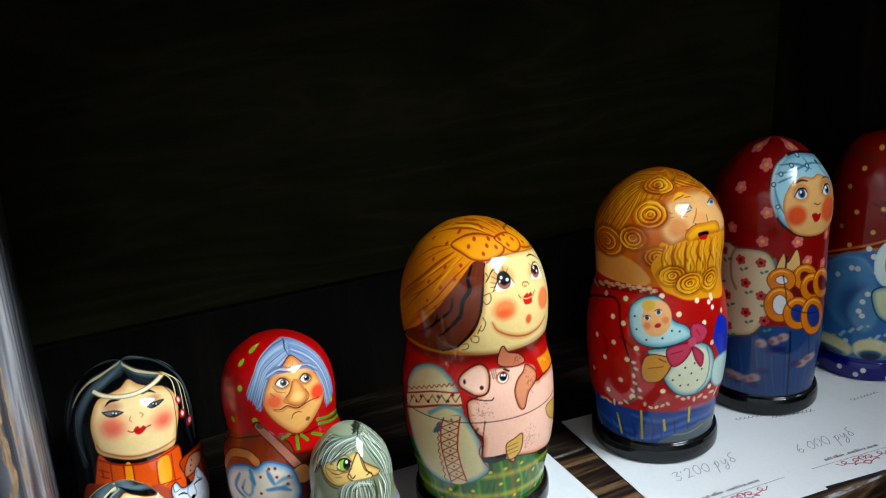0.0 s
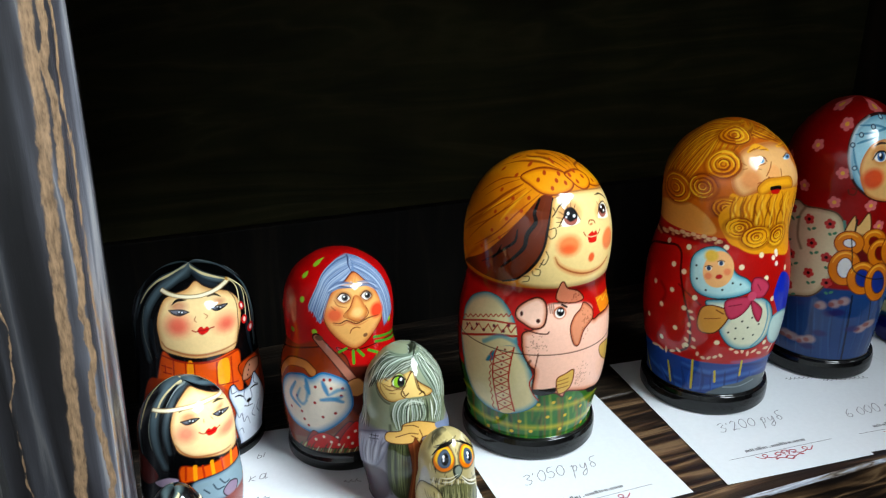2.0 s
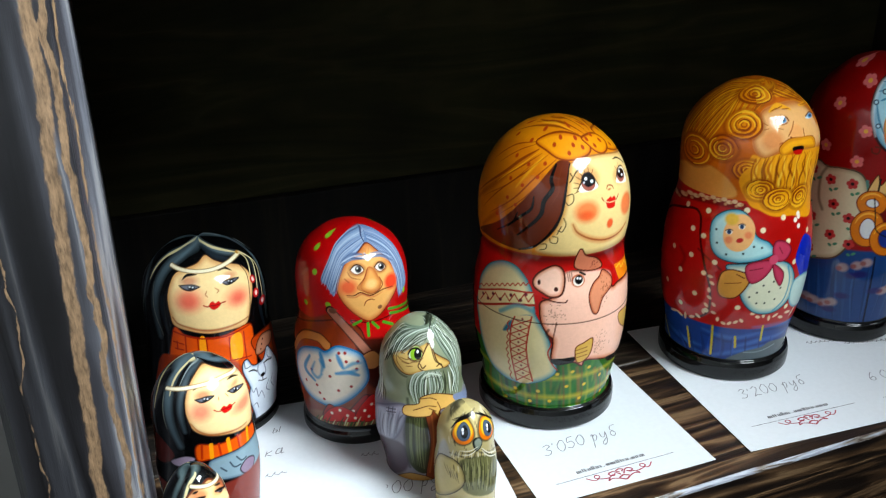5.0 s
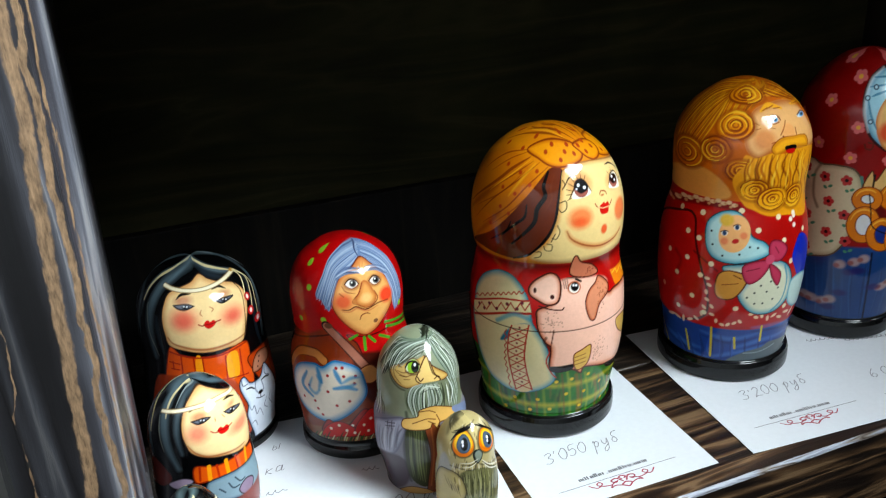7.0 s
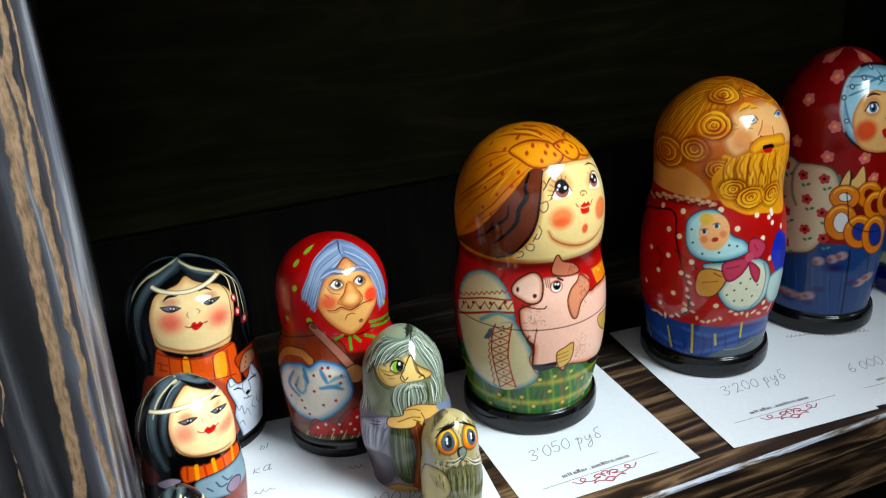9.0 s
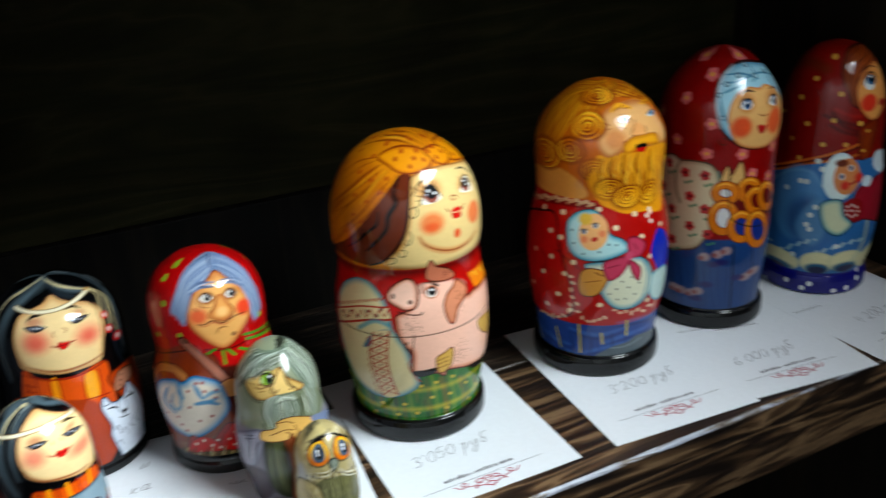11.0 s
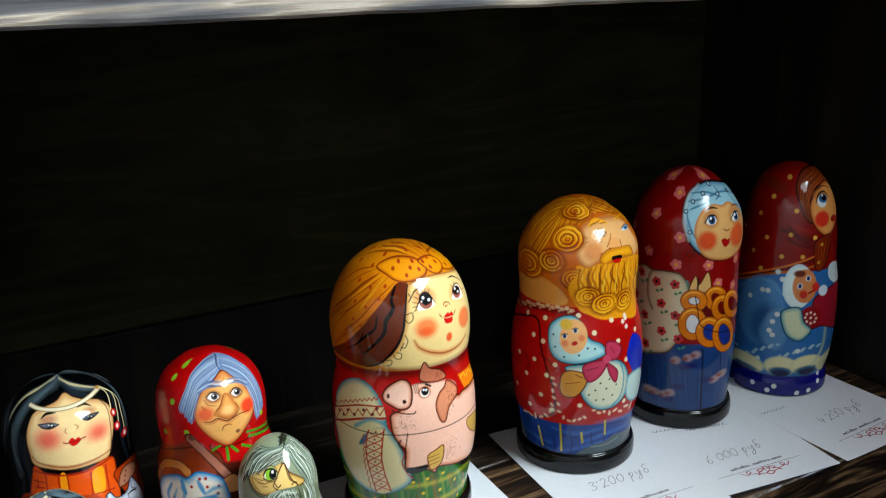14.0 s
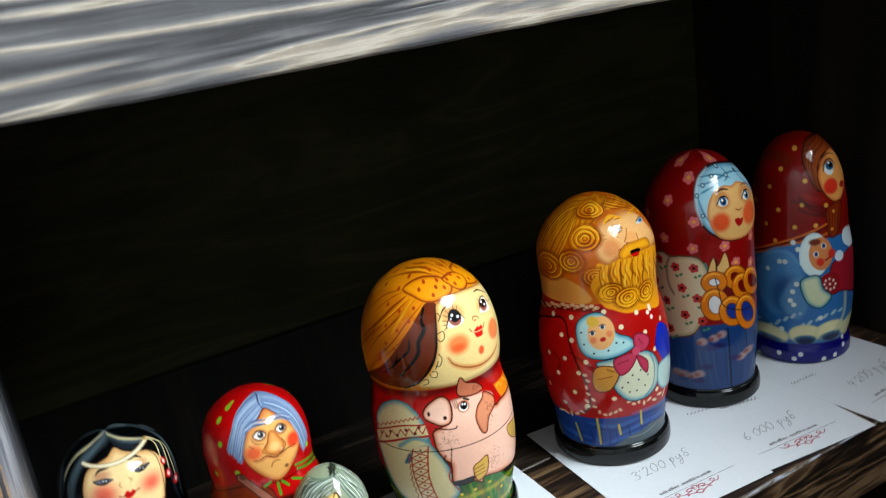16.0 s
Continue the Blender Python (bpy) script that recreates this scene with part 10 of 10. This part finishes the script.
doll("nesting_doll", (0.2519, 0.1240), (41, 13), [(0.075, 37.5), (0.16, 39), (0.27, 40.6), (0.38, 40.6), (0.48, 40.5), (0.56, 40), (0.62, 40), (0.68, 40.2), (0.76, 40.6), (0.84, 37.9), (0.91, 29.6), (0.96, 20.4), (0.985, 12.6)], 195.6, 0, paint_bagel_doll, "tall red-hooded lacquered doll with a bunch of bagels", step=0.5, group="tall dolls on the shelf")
doll("nesting_doll", (0.3574, 0.1191), (39.5, 15), [(0.09, 37.2), (0.16, 40), (0.27, 41.8), (0.38, 42), (0.48, 41), (0.56, 38.8), (0.62, 37.8), (0.68, 37.2), (0.76, 35.4), (0.84, 32.4), (0.91, 27), (0.96, 19.6), (0.985, 12.4)], 186.4, 0, paint_mitten_doll, "tall dark red and blue lacquered doll on a dotted blue foot", step=0.5, group="tall dolls on the shelf")
doll("nesting_doll", (-0.1100, 0.1395), (34, 9), [(0.08, 32.6), (0.16, 34.2), (0.27, 35.8), (0.38, 36.3), (0.48, 35.3), (0.54, 33), (0.6, 31.8), (0.68, 32.3), (0.76, 32.3), (0.84, 30.4), (0.91, 25.7), (0.96, 18), (0.985, 11.4)], 128.4, 0, paint_granny_doll, "red-hooded painted doll with grey hair and a white goose cloth", group="small dolls on the shelf", step=0.42)
doll("nesting_doll", (-0.1891, 0.1773), (37, 7), [(0.07, 35.8), (0.16, 37), (0.27, 38.4), (0.38, 37.4), (0.48, 36.4), (0.54, 35.8), (0.6, 35.6), (0.68, 35.6), (0.76, 34.8), (0.84, 31.8), (0.91, 25.6), (0.96, 18.4), (0.985, 11.6)], 117.5, 0, paint_wolf_doll, "black-haired painted doll with orange collar and a white wolf", group="small dolls on the shelf", step=0.42)
doll("nesting_doll", (-0.2080, 0.0597), (22, 1.5), [(0.02, 22), (0.16, 21.8), (0.27, 22.6), (0.38, 23.8), (0.48, 24.3), (0.54, 23.8), (0.6, 23.4), (0.68, 22.7), (0.76, 22.7), (0.84, 21.1), (0.91, 17.2), (0.96, 12), (0.985, 7.4)], 107, 0, paint_bird_doll, "small black-haired painted doll with orange collar and grey bird", group="small dolls on the shelf", step=0.36)
doll("nesting_doll", (-0.2188, 0.0150), (13.5, 1), [(0.02, 13.5), (0.16, 13.5), (0.27, 14.1), (0.38, 14.5), (0.48, 14.5), (0.54, 14.1), (0.6, 14), (0.68, 14.2), (0.76, 14), (0.84, 12.8), (0.91, 9.9), (0.96, 7), (0.985, 4.4)], 80.7, 0, paint_small_doll, "smallest black-haired painted doll beside the side panel", group="small dolls on the shelf", step=0.36)
doll("nesting_doll", (-0.0901, 0.0814), (20.4, 1), [(0.02, 20.4), (0.1, 21.8), (0.16, 23), (0.27, 25.3), (0.38, 25.7), (0.48, 25.3), (0.54, 23.7), (0.6, 22.7), (0.68, 22.5), (0.76, 21.8), (0.84, 19.6), (0.91, 15), (0.96, 10.6), (0.985, 6.8)], 92.8, 0, paint_old_man_doll, "small grey-bearded painted doll leaning on a brown staff", group="small dolls on the shelf", step=0.36)
doll("nesting_doll", (-0.0804, 0.0416), (15.9, 1), [(0.02, 15.9), (0.16, 16.3), (0.27, 16.6), (0.38, 16.6), (0.48, 16.2), (0.54, 15.5), (0.6, 15), (0.68, 15), (0.76, 14.7), (0.84, 13.2), (0.91, 10.2), (0.96, 7.2), (0.985, 4.6)], 60.2, 0, paint_owl_doll, "tiny painted owl doll with orange-ringed eyes", group="small dolls on the shelf", step=0.34)


# ---- price cards ----
def ribbon(bm, pts, width, z):
    """A flat stroke on the card, in mm."""
    p = Painter.spline(np.array(pts, float), False, 5)
    d = np.gradient(p, axis=0)
    n = np.stack([-d[:, 1], d[:, 0]], 1) / (np.hypot(*d.T)[:, None] + 1e-9)
    rows = []
    for (x, y), (nx, ny) in zip(p, n):
        rows.append([bm.verts.new(((x + s * nx * width / 2) / 1000, (y + s * ny * width / 2) / 1000, z)) for s in (-1, 1)])
    for (a, b), (c, e) in zip(rows, rows[1:]):
        bm.faces.new((a, c, e, b))


# pencil strokes of each sign, in a box one unit high
SIGNS = {
    "0": [[(0.35, 1), (0.06, 0.6), (0.15, 0.1), (0.4, 0), (0.6, 0.4), (0.52, 0.9), (0.33, 1)]],
    "1": [[(0.1, 0.7), (0.35, 1), (0.27, 0)]],
    "2": [[(0.05, 0.8), (0.3, 1), (0.5, 0.8), (0.3, 0.4), (0.02, 0.02), (0.22, 0.1), (0.58, 0.02)]],
    "3": [[(0.08, 0.88), (0.36, 1), (0.55, 0.8), (0.28, 0.55), (0.58, 0.32), (0.38, 0), (0.04, 0.1)]],
    "4": [[(0.15, 1), (0.05, 0.45), (0.52, 0.5)], [(0.44, 0.9), (0.36, 0.45), (0.34, 0)]],
    "5": [[(0.58, 1), (0.22, 0.96), (0.12, 0.55), (0.4, 0.6), (0.56, 0.3), (0.35, 0), (0.05, 0.1)]],
    "6": [[(0.5, 1), (0.16, 0.6), (0.08, 0.2), (0.3, 0), (0.52, 0.2), (0.36, 0.46), (0.1, 0.28)]],
    "8": [[(0.46, 0.9), (0.2, 1), (0.12, 0.75), (0.46, 0.32), (0.3, 0), (0.08, 0.2), (0.4, 0.68), (0.46, 0.9)]],
    "'": [[(0.12, 1), (0.06, 0.78)]],
    "р": [[(0.1, 0.5), (0.24, 0.62), (0.17, 0), (0.08, -0.6)], [(0.18, 0.3), (0.36, 0.6), (0.52, 0.4), (0.36, 0.04), (0.2, 0.1)]],
    "у": [[(0.08, 0.6), (0.12, 0.2), (0.32, 0.15), (0.5, 0.6), (0.4, -0.3), (0.12, -0.6), (0.06, -0.35), (0.44, 0.02)]],
    "к": [[(0.12, 0.62), (0.08, 0)], [(0.46, 0.6), (0.12, 0.3), (0.5, 0)]],
    "а": [[(0.46, 0.55), (0.16, 0.5), (0.1, 0.1), (0.38, 0.1), (0.5, 0.6), (0.48, 0.04), (0.66, 0.12)]],
    "ы": [[(0.08, 0.6), (0.06, 0), (0.3, 0.05), (0.3, 0.3), (0.08, 0.32)], [(0.52, 0.6), (0.48, 0)]],
    "б": [[(0.46, 0.32), (0.26, 0.5), (0.1, 0.25), (0.25, 0), (0.46, 0.14), (0.4, 0.42), (0.2, 0.7), (0.3, 1.0), (0.64, 1.06)]],
}


def handwriting(text, size, shear, x, y, turn, parent, z):
    """A price written by hand in thin pencil strokes."""
    rnd = random.Random(text)
    bm = bmesh.new()
    at = 0.0
    for sign in text:
        for stroke in SIGNS.get(sign, ()):
            tall = size * rnd.uniform(0.9, 1.08)
            drop = rnd.uniform(-0.06, 0.06) * size
            ribbon(bm, [((at + a + shear * b) * size, b * tall + drop) for a, b in stroke], 0.5, 0.0)
        at += 0.34 if sign in " '" else 0.70
    ob = part("handwriting", bm, PENCIL, parent, "grey pencil handwriting")
    ob.matrix_basis = pose(x / 1000, y / 1000, z, 0, 0, turn)
    return ob


def price_card(x, y, turn, lift, price, px, py, label, names=(), words=(), printed=True, seed=0, w=105.0, dy=0.0):
    h = 148.0
    top = 0.00032
    card = tagged(new("price_card"), label, "price card", "price cards on the shelf")
    card.matrix_basis = pose(x, y, SH + lift, 0, 0, turn)
    bm = bmesh.new()
    nx, ny = 14, 20
    rnd = random.Random(seed)
    lifts = [rnd.uniform(0.0, 0.0006) for _ in range(4)]
    grid = {}
    for side in (0, 1):
        for i in range(nx + 1):
            for j in range(ny + 1):
                u, v = i / nx, j / ny
                bend = sum(l * ((u if k % 2 else 1 - u) * (v if k > 1 else 1 - v)) ** 4 for k, l in enumerate(lifts))
                grid[side, i, j] = bm.verts.new((u * w / 1000, v * h / 1000, side * 0.0002 + bend))
    for i in range(nx):
        for j in range(ny):
            q = [(i, j), (i + 1, j), (i + 1, j + 1), (i, j + 1)]
            bm.faces.new([grid[(1, *c)] for c in q])
            bm.faces.new([grid[(0, *c)] for c in reversed(q)])
    rim = [(i, 0) for i in range(nx)] + [(nx, j) for j in range(ny)] + [(i, ny) for i in range(nx, 0, -1)] + [(0, j) for j in range(ny, 0, -1)]
    for a, b in zip(rim, rim[1:] + rim[:1]):
        bm.faces.new((grid[(0, *a)], grid[(0, *b)], grid[(1, *b)], grid[(1, *a)]))
    part("sheet", bm, PAPER, card, smooth=False)
    if price:
        handwriting(price, 9.2, 0.3, px, py, 4, card, top + 0.0001)
    if printed:
        bm = bmesh.new()
        at = 30.0
        # one small bar for each printed sign: its width and height
        for wide, tall in ((3.2, 2.1), (0.9, 2.8), (1.5, 2.7), (1.9, 2.1), (2.1, 3.1), (2.1, 2.1), (1.7, 2.1), (1.3, 0.6), (2.1, 2.1), (3.3, 2.1), (2.2, 2.9), (0.9, 2.8), (1.4, 2.1), (2.1, 2.1), (0.7, 0.7), (1.9, 2.1), (2.2, 2.1), (3.3, 2.1)):
            low = 22.9 + dy + 0.0132 * (at - 30)
            for k in range(max(1, round(wide / 1.15))):
                bar = at + 1.15 * k
                corners = ((bar, low), (bar + 0.85, low), (bar + 0.85, low + tall), (bar, low + tall))
                bm.faces.new([bm.verts.new((u / 1000, v / 1000, top)) for u, v in corners])
            at += wide + 0.55
        part("printed_line", bm, INK, card, "black printed line as plain bars")
        bm = bmesh.new()
        ribbon(bm, [(15, 19.0 + dy), (53, 19.6 + dy), (91, 20.2 + dy)], 0.35, top)
        part("underline", bm, INK, card)
        bm = bmesh.new()
        for s in (-1, 1):
            def at(pts):
                return [(53.5 + s * a, b + dy) for a, b in pts]
            ribbon(bm, at([(21, 17.5), (17, 14.2), (13, 16.4), (14.5, 18.2), (16.2, 16.6), (14, 14.6), (9, 13.6), (5, 15.4)]), 0.75, top)
            ribbon(bm, at([(0, 9.0), (3, 11.4), (0, 13.2)]), 1.0, top)
            ribbon(bm, at([(1, 14), (4, 17.6), (7.5, 16.4), (5.5, 14.4), (3.6, 15.8)]), 0.9, top)
            ribbon(bm, at([(3, 11), (7, 12.4), (10, 11.4), (8, 13.8)]), 0.8, top)
            ribbon(bm, at([(0, 18.6), (2.2, 17.6), (0.6, 16)]), 0.9, top)
        part("ornament", bm, RED_INK, card, "small red scroll ornament")
    for text, wx, wy in words:
        handwriting(text, 8.5, 0.3, wx, wy, 3, card, top + 0.0001)
    for a, b, width in names:
        rnd = random.Random(int(a[0] * 7 + seed))
        n = max(2, int(abs(b[0] - a[0]) / 3.2))
        bm = bmesh.new()
        pts = []
        for k in range(n * 4 + 1):
            u, q = k / (n * 4), k % 4
            lift = (0.0, 1.0, 0.35, -0.4)[q] * rnd.uniform(1.2, 2.6)
            pts.append((a[0] + (b[0] - a[0]) * u + (0.0, 0.9, -0.7, 0.2)[q], a[1] + (b[1] - a[1]) * u + lift))
        ribbon(bm, pts, width, top)
        part("scribble", bm, PENCIL, card, "unreadable pencil line")
    return card


price_card(-0.1640, 0.0040, -7, -0.0006, "800 руб", 34, 60, "white paper price card half under another card and small dolls", printed=True, seed=1)
price_card(-0.2270, 0.0250, -6, -0.0002, "", 0, 0, "white paper card with pencil lines under black-haired dolls", names=[((42, 79), (54, 80.5), 0.45), ((97, 83), (107, 82), 0.45)], words=[("ка", 43, 97), ("ы", 50, 119)], printed=True, seed=2)
price_card(-0.0455, 0.0185, -1.3, -0.0005, "3'050 руб", 20, 38, "white paper price card under the doll with the pig", seed=3, w=109.5, dy=-5.5)
price_card(0.0870, 0.0142, -4.2, -0.0002, "3'200 руб", 27, 47, "white paper price card under the bearded doll", seed=4, dy=1.5)
price_card(0.1837, 0.0104, -6.8, -0.0006, "6 000 руб", 21, 37, "white paper price card under the doll with bagels", names=[((11, 91), (34, 88), 0.5), ((36, 83), (70, 79), 0.5)], seed=5)
price_card(0.2940, -0.0030, 1.5, -0.0005, "4 200 руб", 31, 44, "white paper price card under the doll with a blue foot", names=[((4, 80), (30, 78), 0.5)], seed=6, dy=2.0)
